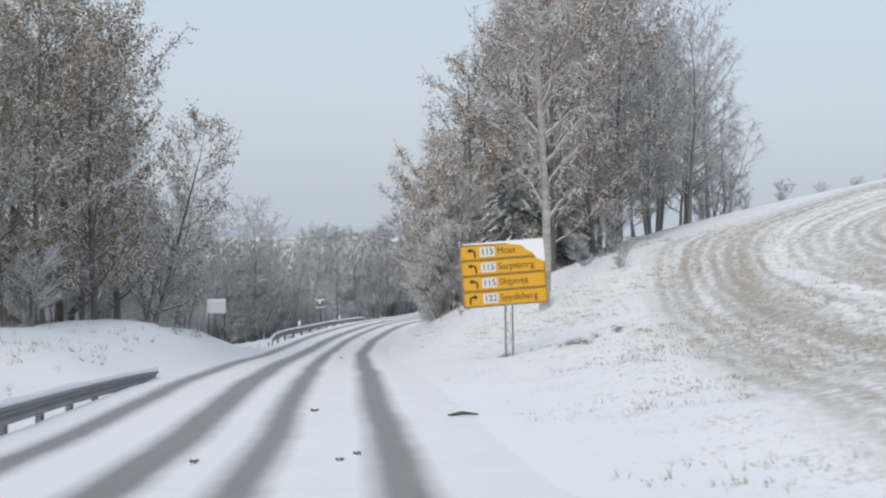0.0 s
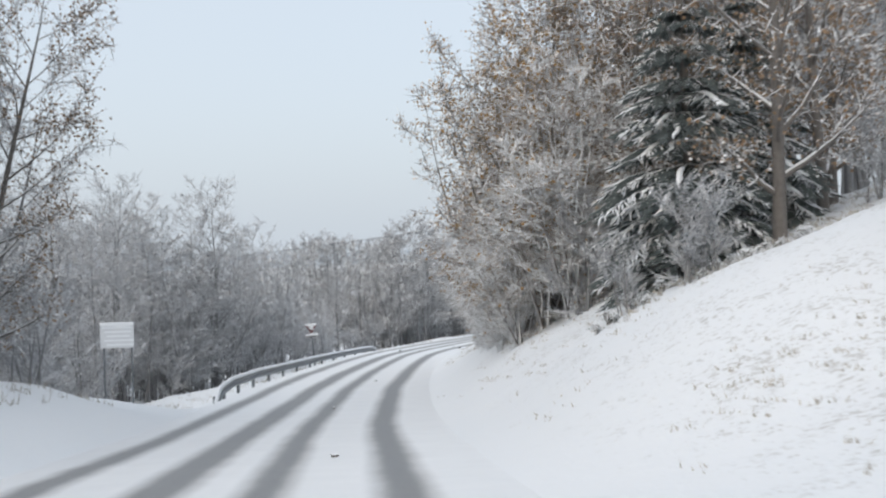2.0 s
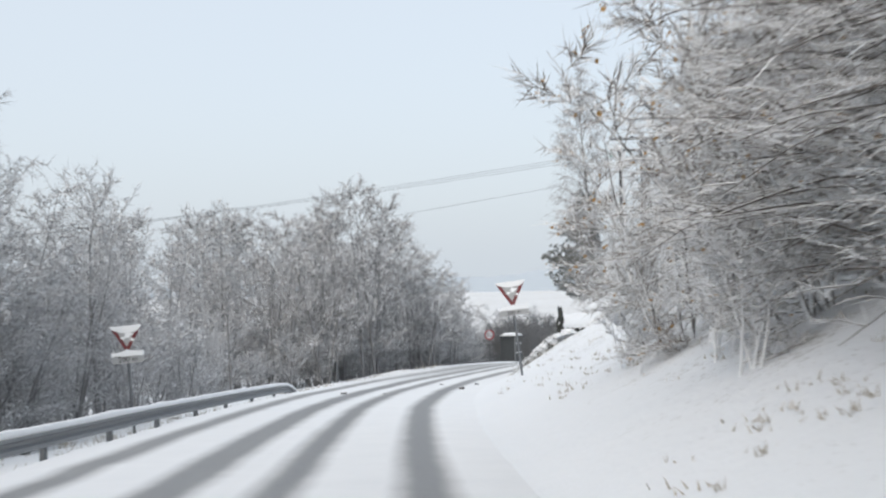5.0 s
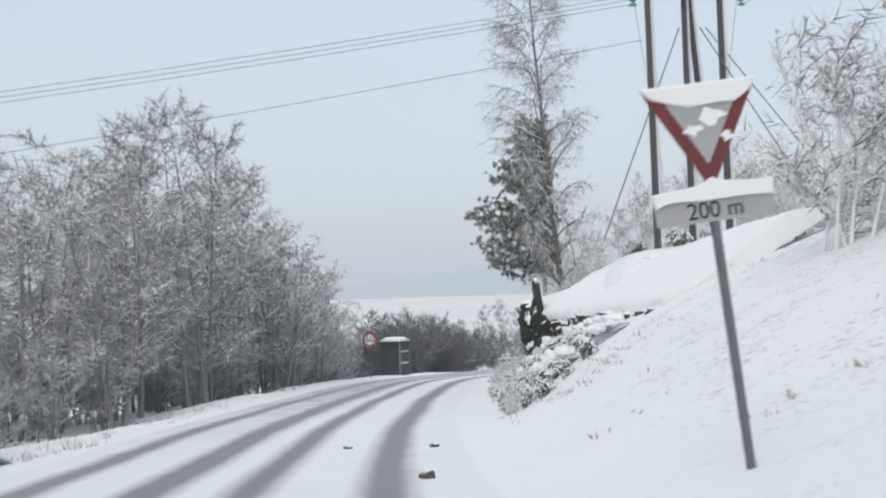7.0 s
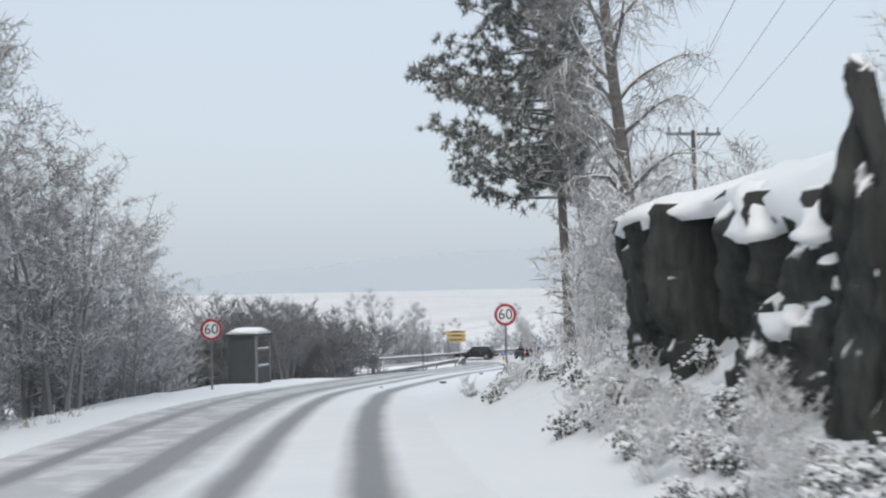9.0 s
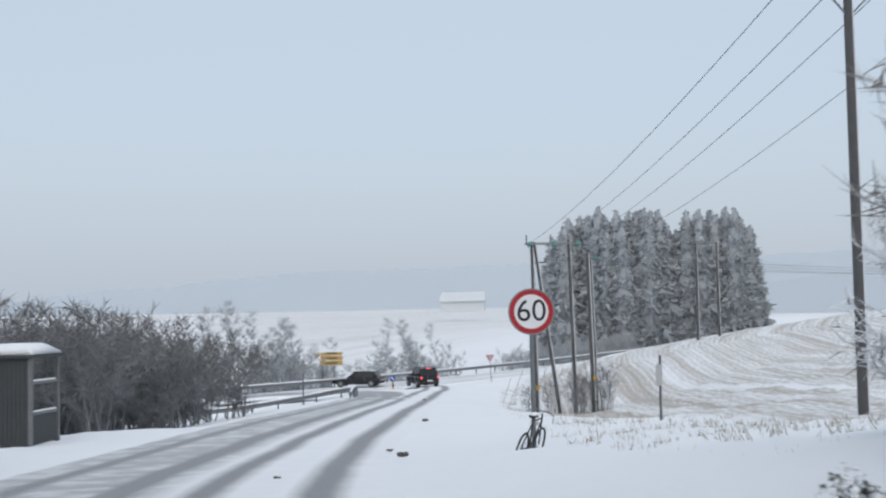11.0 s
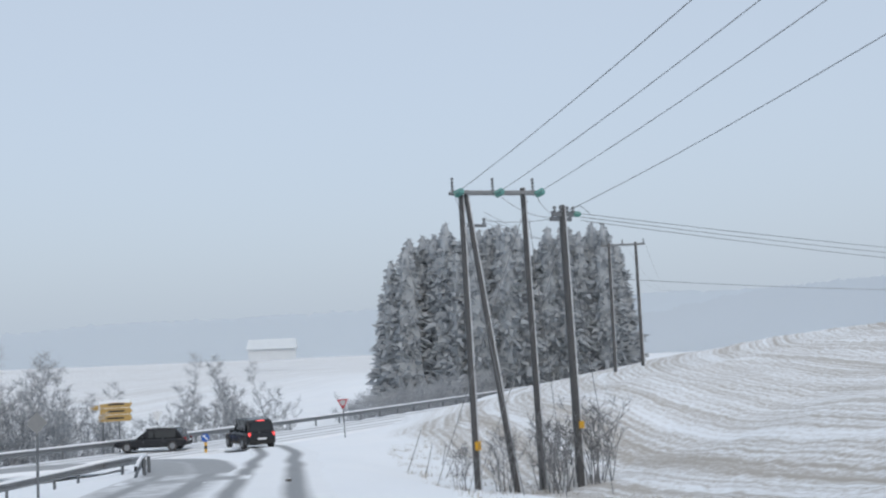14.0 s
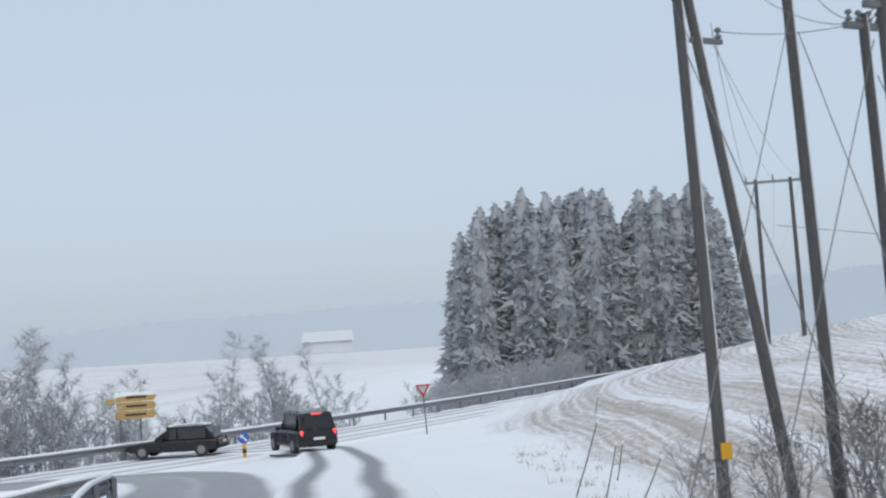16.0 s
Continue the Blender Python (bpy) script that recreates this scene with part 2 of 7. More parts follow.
M_LEAF_G = snowy("olive_leaves", (0.19, 0.175, 0.10), (0.31, 0.27, 0.15), 0.3, 0.85, 1.5, 0.8, relief=0)
M_NEEDLE = snowy("spruce_needles", (0.085, 0.102, 0.10), (0.16, 0.182, 0.178), 0.05, 0.7, 3.0, 1.2, relief=0)
M_PINE = snowy("pine_needles", (0.125, 0.14, 0.138), (0.215, 0.225, 0.22), 0.0, 0.75, 3.0, 0.9, relief=0)
# far spruce wood: distance haze mixed into needle and snow colours, contrast kept low
M_FARNEEDLE = snowy("hazy_spruce_needles", (0.345, 0.372, 0.398), (0.385, 0.412, 0.438), 0.7, 1.4, 0.6, 0.7, relief=0, snow=(0.42, 0.447, 0.472))
M_POLE = snowy("weathered_pole_wood", (0.048, 0.050, 0.053), (0.135, 0.137, 0.140), 0.62, 0.80, 5.0, 0.35, grain=(8, 8, 0.6), wind=(0.80, -0.60, 0.1), snow=(0.62, 0.64, 0.66))
M_LEAF_D = snowy("dark_bramble_leaves", (0.035, 0.045, 0.04), (0.10, 0.105, 0.09), 0.35, 0.8, 2.0, 0.9, relief=0)
M_ROCK = snowy("dark_rock", (0.011, 0.015, 0.018), (0.088, 0.093, 0.086), 0.36, 0.60, 5.0, 0.9, grain=(2.2, 2.2, 0.45), relief=1.0)
M_SNOW = snowy("fresh_snow", (0.82, 0.84, 0.87), (0.88, 0.90, 0.92), -2, -1.5, 3.0, 0.2, relief=0.5)
M_STEEL = plain("galvanised_steel", (0.27, 0.285, 0.30), 0.55, 0.4, 0.18, 4.0)
M_STEEL_D = plain("dull_steel_post", (0.22, 0.235, 0.25), 0.55, 0.5, 0.2, 8.0)
M_YELLOW = plain("yellow_sign_sheet", (0.80, 0.42, 0.015), 0.45, 0, 0.06, 3.0)
# boards beyond the main road: sign yellow greyed by painted haze
M_YELLOW_D = plain("haze_dulled_yellow_sheet", (0.56, 0.38, 0.13), 0.6, 0, 0.2, 5.0)
M_BLACK = plain("black_sign_ink", (0.015, 0.015, 0.017), 0.5, 0, 0.1)
M_WHITE = plain("white_sign_sheet", (0.74, 0.76, 0.78), 0.45, 0, 0.06)
M_GREYSIGN = plain("grey_sign_face", (0.42, 0.43, 0.44), 0.5, 0, 0.06)
M_RED = plain("red_sign_sheet", (0.40, 0.012, 0.022), 0.45, 0, 0.15)
M_RED_D = plain("red_sign_sheet_under_rime", (0.24, 0.055, 0.06), 0.6, 0, 0.3, 9.0)
M_BLUE = plain("blue_sign_sheet", (0.02, 0.11, 0.45), 0.45, 0, 0.1)
M_SIGNBACK = plain("grey_sign_back", (0.30, 0.31, 0.32), 0.55, 0.4, 0.15)


# ---- building helpers ----
def mesh_ob(name, verts, faces, material, parent=None, label="", flat=False, uvs=None):
    me = bpy.data.meshes.new(name)
    me.from_pydata([tuple(v) for v in verts], [], faces)
    me.materials.append(material)
    if not flat:
        me.polygons.foreach_set("use_smooth", [True] * len(me.polygons))
    if uvs is not None:
        layer = me.uv_layers.new(name="UVMap")
        idx = np.empty(len(me.loops), dtype=np.int32)
        me.loops.foreach_get("vertex_index", idx)
        layer.data.foreach_set("uv", np.asarray(uvs, dtype=np.float32)[idx].ravel())
    me.update()
    ob = new(name, me)
    if parent is not None:
        ob.parent = parent
    if label:
        ob["label"] = label
    return ob


def part(name, bm, material, parent=None, label="", smooth_faces=False):
    me = bpy.data.meshes.new(name)
    bm.normal_update()
    bm.to_mesh(me)
    bm.free()
    me.materials.append(material)
    if smooth_faces:
        me.polygons.foreach_set("use_smooth", [True] * len(me.polygons))
    ob = new(name, me)
    if parent is not None:
        ob.parent = parent
    if label:
        ob["label"] = label
    return ob


def thing(name, m, label, category, group="", kind=""):
    ob = new(name)
    ob.matrix_basis = m
    return tagged(ob, label, category, group, kind)


def box(bm, x0, x1, y0, y1, z0, z1, bevel=0.0, m=None):
    geo = bmesh.ops.create_cube(bm, size=1.0)
    vs = geo["verts"]
    for v in vs:
        v.co = Vector((x0 + (v.co.x + 0.5) * (x1 - x0), y0 + (v.co.y + 0.5) * (y1 - y0), z0 + (v.co.z + 0.5) * (z1 - z0)))
    if bevel:
        es = {e for v in vs for e in v.link_edges}
        res = bmesh.ops.bevel(bm, geom=list(es), offset=bevel, segments=2, affect="EDGES")
        vs = list({v for f in res["faces"] for v in f.verts} | {v for v in vs if v.is_valid})
    if m is not None:
        bmesh.ops.transform(bm, matrix=m, verts=vs)
    return vs


def tube(bm, points, radii, sides=8, caps=True):
    """A round bar along points, with a radius at each."""
    points = [Vector(p) for p in points]
    if isinstance(radii, (int, float)):
        radii = [radii] * len(points)
    rings = []
    for i, p in enumerate(points):
        d = (points[min(i + 1, len(points) - 1)] - points[max(i - 1, 0)]).normalized()
        a = d.cross(Vector((0.31, 0.17, 0.93)) if abs(d.z) < 0.9 else Vector((1, 0.1, 0))).normalized()
        b = d.cross(a)
        rings.append([bm.verts.new(p + (a * math.cos(6.28318 * k / sides) + b * math.sin(6.28318 * k / sides)) * radii[i]) for k in range(sides)])
    for r0, r1 in zip(rings, rings[1:]):
        for k in range(sides):
            bm.faces.new((r0[k], r0[(k + 1) % sides], r1[(k + 1) % sides], r1[k]))
    if caps:
        bm.faces.new(rings[0][::-1])
        bm.faces.new(rings[-1])
    return rings


def plate(bm, outline, y0, y1):
    """A flat plate in the x-z plane with an outline of (x, z), from y0 to y1."""
    f = [bm.verts.new((x, y0, z)) for x, z in outline]
    k = [bm.verts.new((x, y1, z)) for x, z in outline]
    bm.faces.new(f)
    bm.faces.new(k[::-1])
    n = len(outline)
    for i in range(n):
        bm.faces.new((f[(i + 1) % n], f[i], k[i], k[(i + 1) % n]))


def ring(bm, r0, r1, y0, y1, n=48):
    a = [2 * math.pi * i / n for i in range(n)]
    loops = [[bm.verts.new((r * math.cos(t), y, r * math.sin(t))) for t in a] for r, y in ((r0, y0), (r1, y0), (r1, y1), (r0, y1))]
    for j in range(4):
        for i in range(n):
            bm.faces.new((loops[j][i], loops[j][(i + 1) % n], loops[(j + 1) % 4][(i + 1) % n], loops[(j + 1) % 4][i]))


def lettering(text, size, material, parent, m, name="lettering", align="CENTER"):
    """Raised letters in the built-in font, standing in the x-z plane and facing -y."""
    cu = bpy.data.curves.new(name, "FONT")
    cu.body, cu.size, cu.extrude = text, size, 0.002
    cu.align_x, cu.align_y = align, "CENTER"
    tmp = new("tmp", cu)
    bpy.context.view_layer.update()
    me = bpy.data.meshes.new_from_object(tmp.evaluated_get(bpy.context.evaluated_depsgraph_get()))
    bpy.data.objects.remove(tmp)
    me.materials.clear()
    me.materials.append(material)
    ob = new(name, me)
    ob.parent = parent
    ob.matrix_basis = m @ pose(0, 0, 0, 90, 0, 0)
    return ob


# ---- the lie of the land ----
CAMERA_HEIGHT = 1.45
ROAD_Y = [-90, 0, 13.8, 27.5, 40.8, 54, 70, 85.2, 94, 100.4, 112.7, 121.3, 133, 145.8, 158.5, 168.6, 178.3, 191.9, 220, 250, 300]
ROAD_X = [20.3, 5.19, 2.88, 0.49, -1.83, -3.84, -5.7, -6.82, -7.1, -7.16, -6.61, -5.78, -4.2, -2.01, 0.9, 4.45, 8.18, 13.41, 24.7, 36.7, 56]
ROAD_Z = [11, 3.83, 2.68, 1.76, 0.69, -0.41, -1.3, -2.05, -2.46, -2.76, -3.36, -3.76, -4.3, -4.82, -5.5, -6.05, -6.54, -7.36, -8.8, -10.26, -10.26]


def glide(xs, ys, x):
    """A smooth curve through the points (xs, ys) at the places x."""
    xs, ys = np.asarray(xs, float), np.asarray(ys, float)
    x = np.asarray(x, float)
    d = np.gradient(ys, xs)
    i = np.clip(np.searchsorted(xs, x) - 1, 0, len(xs) - 2)
    h = xs[i + 1] - xs[i]
    s = np.clip((x - xs[i]) / h, 0, 1)
    a, b, c, e = 2 * s**3 - 3 * s**2 + 1, s**3 - 2 * s**2 + s, -2 * s**3 + 3 * s**2, s**3 - s**2
    return a * ys[i] + b * h * d[i] + c * ys[i + 1] + e * h * d[i + 1]


def road_x(y):
    return glide(ROAD_Y, ROAD_X, y)


def road_z(y):
    return glide(ROAD_Y, ROAD_Z, np.minimum(y, 250)) - CAMERA_HEIGHT


def road_turn(y):
    """The road's heading at y: the angle to the right of +y, in radians."""
    return np.arctan((road_x(np.asarray(y) + 1) - road_x(np.asarray(y) - 1)) / 2)


RIGHT_U = [1.7, 2.6, 4, 6, 9, 13, 20, 40, 90, 400]
RIGHT = {
    -90: [0, 0.1, 0.2, 0.6, 1.4, 2.3, 4, 7, 9, 10],
    20: [0, 0.05, 0.1, 0.6, 1.4, 2.3, 4.2, 8.4, 12, 13],
    34: [0, 0.05, 0.2, 0.7, 1.6, 2.8, 5.0, 10, 13, 14],
    50: [0, 0.3, 1.4, 2.6, 3.7, 4.9, 6.9, 11, 14, 15],
    65: [0, 0.5, 1.5, 2.6, 3.9, 5.2, 7.2, 11.5, 14, 15],
    85: [0, 0.45, 1.2, 2.3, 3.7, 5.2, 7.2, 11.8, 14, 15],
    104: [0, 0.4, 1.0, 1.9, 3.1, 4.4, 6, 9, 12, 13],
    116: [0, 0.35, 1.45, 2.5, 3.6, 4.1, 4.8, 6.5, 9, 11],
    120: [0, 0.35, 1.4, 2.4, 3.55, 4.0, 4.6, 6.0, 8, 10],
    124: [0, 0.25, 0.75, 3.75, 4.2, 4.35, 4.5, 5.5, 7, 10],
    128: [0, 0.30, 0.95, 3.95, 4.3, 4.35, 4.4, 5.2, 6.6, 10],
    132: [0, 0.36, 1.25, 3.2, 3.8, 3.8, 3.9, 4.3, 5.5, 9],
    139: [0, 0.2, 0.8, 1.4, 1.8, 2.3, 2.8, 3.4, 4, 7],
    150: [0, 0.05, 0.3, 0.6, 0.9, 1.2, 1.8, 3, 4, 7],
    165: [0, 0.0, 0.0, 0.05, 0.05, 0.2, 0.8, 2.6, 5.5, 9],
    185: [0, 0.0, -0.2, -0.5, -0.7, -0.4, 0.7, 3.2, 6, 9],
    208: [0, -0.1, -0.5, -1.2, -1.5, -1.0, 0.6, 3.8, 7, 9],
    228: [0, 0.0, -0.1, -0.1, 0.3, 1.0, 2.3, 4.6, 7, 9],
    250: [0, 0.0, 0.0, 0.1, 0.4, 1.3, 3.0, 5.5, 8, 10],
}
LEFT_U = [4.7, 5.6, 7, 9, 12, 20, 40, 90, 400]
LEFT = {
    -90: [-0.05, -0.3, -0.3, 0.2, 0.8, 1.5, 2, 2, 2],
    16: [-0.2, -0.45, -0.4, 0.0, 0.6, 1.2, 1.5, 1.5, 1],
    24: [-0.2, -0.42, -0.25, 0.2, 0.8, 1.2, 1.3, 1.3, 1],
    28: [-0.05, 0.0, 0.5, 0.9, 1.1, 1.2, 1, 1, 1],
    42: [-0.05, 0.6, 1.2, 1.25, 1.0, 0.5, 0, 0, 0],
    52: [-0.05, 0.4, 0.95, 1.1, 0.8, -0.4, -1, -1, -1],
    58: [-0.1, 0.05, 0.3, 0.45, 0.0, -1.5, -2.5, -3, -3],
    65: [-0.1, -0.45, -0.6, -0.9, -1.5, -2.4, -3, -3, -3],
    100: [-0.1, -0.45, -0.65, -0.9, -1.4, -2.4, -3, -3, -3],
    120: [-0.05, -0.2, -0.4, -0.7, -1.1, -1.8, -3, -3, -3],
    150: [0.0, 0.0, 0.0, -0.4, -0.9, -1.6, -3, -3, -3],
    162: [0.0, 0.0, 0.0, 0.0, -0.6, -1.5, -3, -3, -3],
    180: [0.0, 0.0, 0.0, 0.0, -0.5, -1.5, -3, -3, -3],
    195: [0.0, -0.1, -0.3, -0.5, -0.9, -1.6, -2.5, -3, -3],
    215: [0.0, -0.1, -0.3, -0.6, -1.0, -1.5, -2, -2, -2],
    250: [0.0, 0.0, 0.0, -0.3, -0.3, -0.3, -0.5, -1, -1],
}


def side_height(table, steps, y, u):
    ys = sorted(table)
    rows = np.array([table[k] for k in ys])
    y = np.clip(y, ys[0], ys[-1])
    i = np.clip(np.searchsorted(ys, y) - 1, 0, len(ys) - 2)
    s = (y - np.array(ys)[i]) / (np.array(ys)[i + 1] - np.array(ys)[i])
    s = s * s * (3 - 2 * s)
    j = np.clip(np.searchsorted(steps, u) - 1, 0, len(steps) - 2)
    st = np.array(steps, float)
    w = np.clip((u - st[j]) / (st[j + 1] - st[j]), 0, 1)
    lo = rows[i, j] * (1 - w) + rows[i, j + 1] * w
    hi = rows[i + 1, j] * (1 - w) + rows[i + 1, j + 1] * w
    return lo * (1 - s) + hi * s


# the main road that crosses at the junction: its far guardrail runs through these points
MAIN_X = [-120, -40, 17.5, 29, 36, 50, 70, 108, 300]
MAIN_Y = [170, 213, 247.5, 253.6, 258.2, 268.3, 284.5, 317, 490]
MAIN_Z = -11.7


def main_off(x, y):
    """How far a place lies beyond the main road's far guardrail, across that road."""
    return (np.asarray(y) - glide(MAIN_X, MAIN_Y, x)) * 0.78


def ground_z(x, y):
    x, y = np.asarray(x, float), np.asarray(y, float)
    u = (x - road_x(np.minimum(y, 250))) * np.cos(road_turn(np.minimum(y, 250)))
    base = road_z(y)
    h = np.where(u > 0, side_height(RIGHT, RIGHT_U, y, u), side_height(LEFT, LEFT_U, y, -u))
    near = base + h
    # the field falls away to the main road behind its crest
    crest = np.interp(x, [30, 40, 52, 58, 64, 70, 77, 91, 115, 200, 900], [-12.2, -11.2, -9.6, -8.8, -7.8, -7.0, -6.2, -4.7, -3.0, -0.5, 6]) - 0.11 * (y - 245)
    near = np.where((u > 6) & (y > 200), np.minimum(near, crest + 0.3 * np.clip((20 - u) / 10, 0, 8)), near)
    d = main_off(x, y)
    # valley and rising field beyond the main road
    far = np.interp(d, [0, 1.5, 6, 15, 40, 90, 160, 300, 600, 1500], [MAIN_Z, MAIN_Z - 0.4, -14.5, -16.5, -17.0, -14.5, -10.0, -4.5, -3.5, -3])
    right = np.clip((x - 60) / 60, 0, 1)
    far = far * (1 - right) + np.maximum(far, np.interp(d, [0, 5, 60, 300, 1500], [MAIN_Z, -11.5, -10.5, -8, -4])) * right
    flat = np.clip((d + 13) / 5, 0, 1)
    mix = near * (1 - flat) + np.where(u > 12, np.maximum(near, MAIN_Z), MAIN_Z) * flat
    rail = np.clip((d + 9) / 3, 0, 1)
    mix = mix * (1 - rail) + MAIN_Z * rail
    return np.where(d > 0, far, mix)


# ---- ground, road ----
def build_ground():
    ys = np.concatenate([np.arange(-90, -6, 3.0), np.arange(-6, 262, 0.7), np.arange(262, 330, 3.0), np.geomspace(330, 1900, 26)])
    us = np.concatenate([-np.geomspace(900, 44, 14), np.arange(-40, -14, 2.0), np.arange(-14, -5, 0.7), [-4.72, -4.5, -2.5, -1, 1, 1.4, 1.6, 1.9],
                         np.arange(2.1, 16, 0.6), np.arange(16.5, 44, 1.5), np.geomspace(46, 900, 20)])
    yy, uu = np.meshgrid(ys, us, indexing="ij")
    turn = np.cos(road_turn(np.minimum(yy, 250)))
    xx = road_x(np.minimum(yy, 250)) + np.where(yy > 250, (yy - 250) * 0.35, 0) + uu / turn
    zz = ground_z(xx, yy)
    d = main_off(xx, yy)
    lift = np.zeros_like(zz)
    for i in range(yy.shape[0]):
        if -10 < ys[i] < 262:
            for j in range(yy.shape[1]):
                if abs(uu[i, j]) < 45:
                    p = Vector((xx[i, j], yy[i, j], 0))
                    lift[i, j] = 0.10 * noise.noise(p * 0.9) + 0.05 * noise.noise(p * 2.6) + 0.25 * noise.noise(p * 0.16)
    edge = np.clip((np.abs(uu + 1.5) - 3.3) / 2.5, 0, 1)
    zz = zz + lift * edge * np.clip(-(d + 11) / 4, 0, 1)
    # under the carriageways the ground lies a little lower
    zz = np.where((uu > -4.6) & (uu < 1.3) & (yy < 211), zz - 0.12, np.where((uu > -4.9) & (uu < 1.75) & (yy < 213), zz - 0.02, zz))
    zz = np.where((d > -8.2) & (d < -0.9), zz - 0.12, zz)
    n, k = yy.shape
    verts = np.stack([xx, yy, zz], -1).reshape(-1, 3)
    ii = np.arange(n - 1)[:, None] * k + np.arange(k - 1)[None, :]
    faces = np.stack([ii, ii + 1, ii + k + 1, ii + k], -1).reshape(-1, 4).tolist()
    # the field's own coordinates: rows run along the main road, and round the hill of the first field
    f1 = xx - np.interp(yy, [0, 15, 30, 45], [9.7, 9.0, 9.0, 9.6])
    f2 = 48.6 - yy - 0.10 * (xx - 10)
    rows_a = -2.2 * np.log(np.exp(-np.clip(f1, -30, 200) / 2.2) + np.exp(-np.clip(f2, -30, 200) / 2.2)) + 1.2
    e1, e2 = uu - 8, -(d + 11)
    soft_min = -4 * np.log(np.exp(-np.clip(e1, -40, 200) / 4) + np.exp(-np.clip(e2, -40, 200) / 4))
    rows = np.where(yy > 150, np.where(d > 0, d, soft_min), rows_a)
    along = np.where(yy > 150, (e1 - e2) * 0.7, (f1 - f2) * 0.7)
    uv = np.stack([rows, along], -1).reshape(-1, 2)
    ob = mesh_ob("ground", verts, faces, M_GROUND, uvs=uv)
    tuft = np.clip((uu - 2.2) / 2.0, 0, 1) * np.clip((150 - yy) / 12, 0, 1) * np.clip((60 - uu) / 20, 0, 1)
    tuft = np.maximum(tuft, 0.35 * np.clip((-uu - 5) / 2, 0, 1) * np.clip((190 - yy) / 10, 0, 1) * np.clip((60 + uu) / 20, 0, 1))
    ditch = np.clip((uu - 4.0) / 2.5, 0, 1) * np.clip((9.5 - uu) / 2, 0, 1) * np.clip((yy - 150) / 8, 0, 1) * np.clip(-(d + 9) / 3, 0, 1)
    tuft = np.maximum(tuft, 0.55 * ditch)
    field = np.clip(rows_a / 0.8, 0, 1) * np.clip((60 - yy) / 5, 0, 1)
    edge3 = np.interp(yy, [150, 170, 208, 225, 240, 250], [11, 9.0, 7.5, 6.6, 6.6, 7.5])
    field = np.maximum(field, np.clip((uu - edge3) / 1.0, 0, 1) * np.clip((yy - 154) / 5, 0, 1) * np.clip(-(d + 11) / 4, 0, 1))
    field = np.maximum(field, 0.6 * np.clip((d - 50) / 60, 0, 1) * np.clip((900 - d) / 100, 0, 1))
    tuft = tuft * (1 - 0.7 * field)
    border = np.clip(1 - np.abs(uu - edge3 - 0.6) / 1.3, 0, 1) * np.clip((yy - 160) / 10, 0, 1) * np.clip(-(d + 9) / 3, 0, 1)
    tuft = np.maximum(tuft, border)
    col = ob.data.color_attributes.new("cover", "FLOAT_COLOR", "POINT")
    col.data.foreach_set("color", np.stack([tuft, field, 0 * tuft, 1 + 0 * tuft], -1).astype(np.float32).ravel())
    return tagged(ob, "snow-covered roadside ground with withered grass and stubble", "ground", kind="structure")


def strip(name, line, us, material, label, flat=False):
    """A carriageway along a line of (x, y, z), with crown and soft edges."""
    line = np.asarray(line, float)
    t = np.gradient(line[:, :2], axis=0)
    t /= np.linalg.norm(t, axis=1)[:, None]
    nrm = np.stack([t[:, 1], -t[:, 0]], -1)
    s = np.r_[0, np.cumsum(np.linalg.norm(np.diff(line[:, :2], axis=0), axis=1))]
    verts, uvs = [], []
    for i in range(len(line)):
        for j, u in enumerate(us):
            x, y = line[i, 0] + nrm[i, 0] * u, line[i, 1] + nrm[i, 1] * u
            e = 0.02 * noise.noise(Vector((x * 0.8, y * 0.8, 0)))
            verts.append((x, y, line[i, 2] - (0.16 if j in (0, len(us) - 1) else 0.03 if len(us) > 11 and j in (1, len(us) - 2) else 0.0) + e))
            uvs.append((u, line[i, 1]))
    k = len(us)
    faces = [(i * k + j, i * k + j + 1, (i + 1) * k + j + 1, (i + 1) * k + j) for i in range(len(line) - 1) for j in range(k - 1)]
    ob = mesh_ob(name, verts, faces, material, uvs=uvs, flat=flat)
    return tagged(ob, label, "road", kind="structure")


build_ground()
ys = np.arange(-90, 213.5, 1.0)
line = [(float(road_x(y)), y, float(road_z(y)) - 0.14 * min(1.0, max(0.0, (y - 210.5) / 2))) for y in ys]
strip("road", line, [-5.05, -4.75, -4.5, -3.8, -3.0, -2.2, -1.4, -0.6, 0.2, 1.0, 1.6, 2.1, 2.7], M_ROAD, "snow-covered country road with wet grey wheel tracks")


def swing(points, us, material, label, name):
    """A lane that curves through ground points."""
    pts = np.array([(x, y, max(float(road_z(y)), MAIN_Z) + 0.04) for x, y in points])
    pts[[0, -1], 2] -= 0.22
    k = np.arange(len(pts))
    fine = np.arange(0, len(pts) - 0.999, 0.2)
    return strip(name, np.stack([glide(k, pts[:, c], fine) for c in range(3)], -1), us, material, label, True)


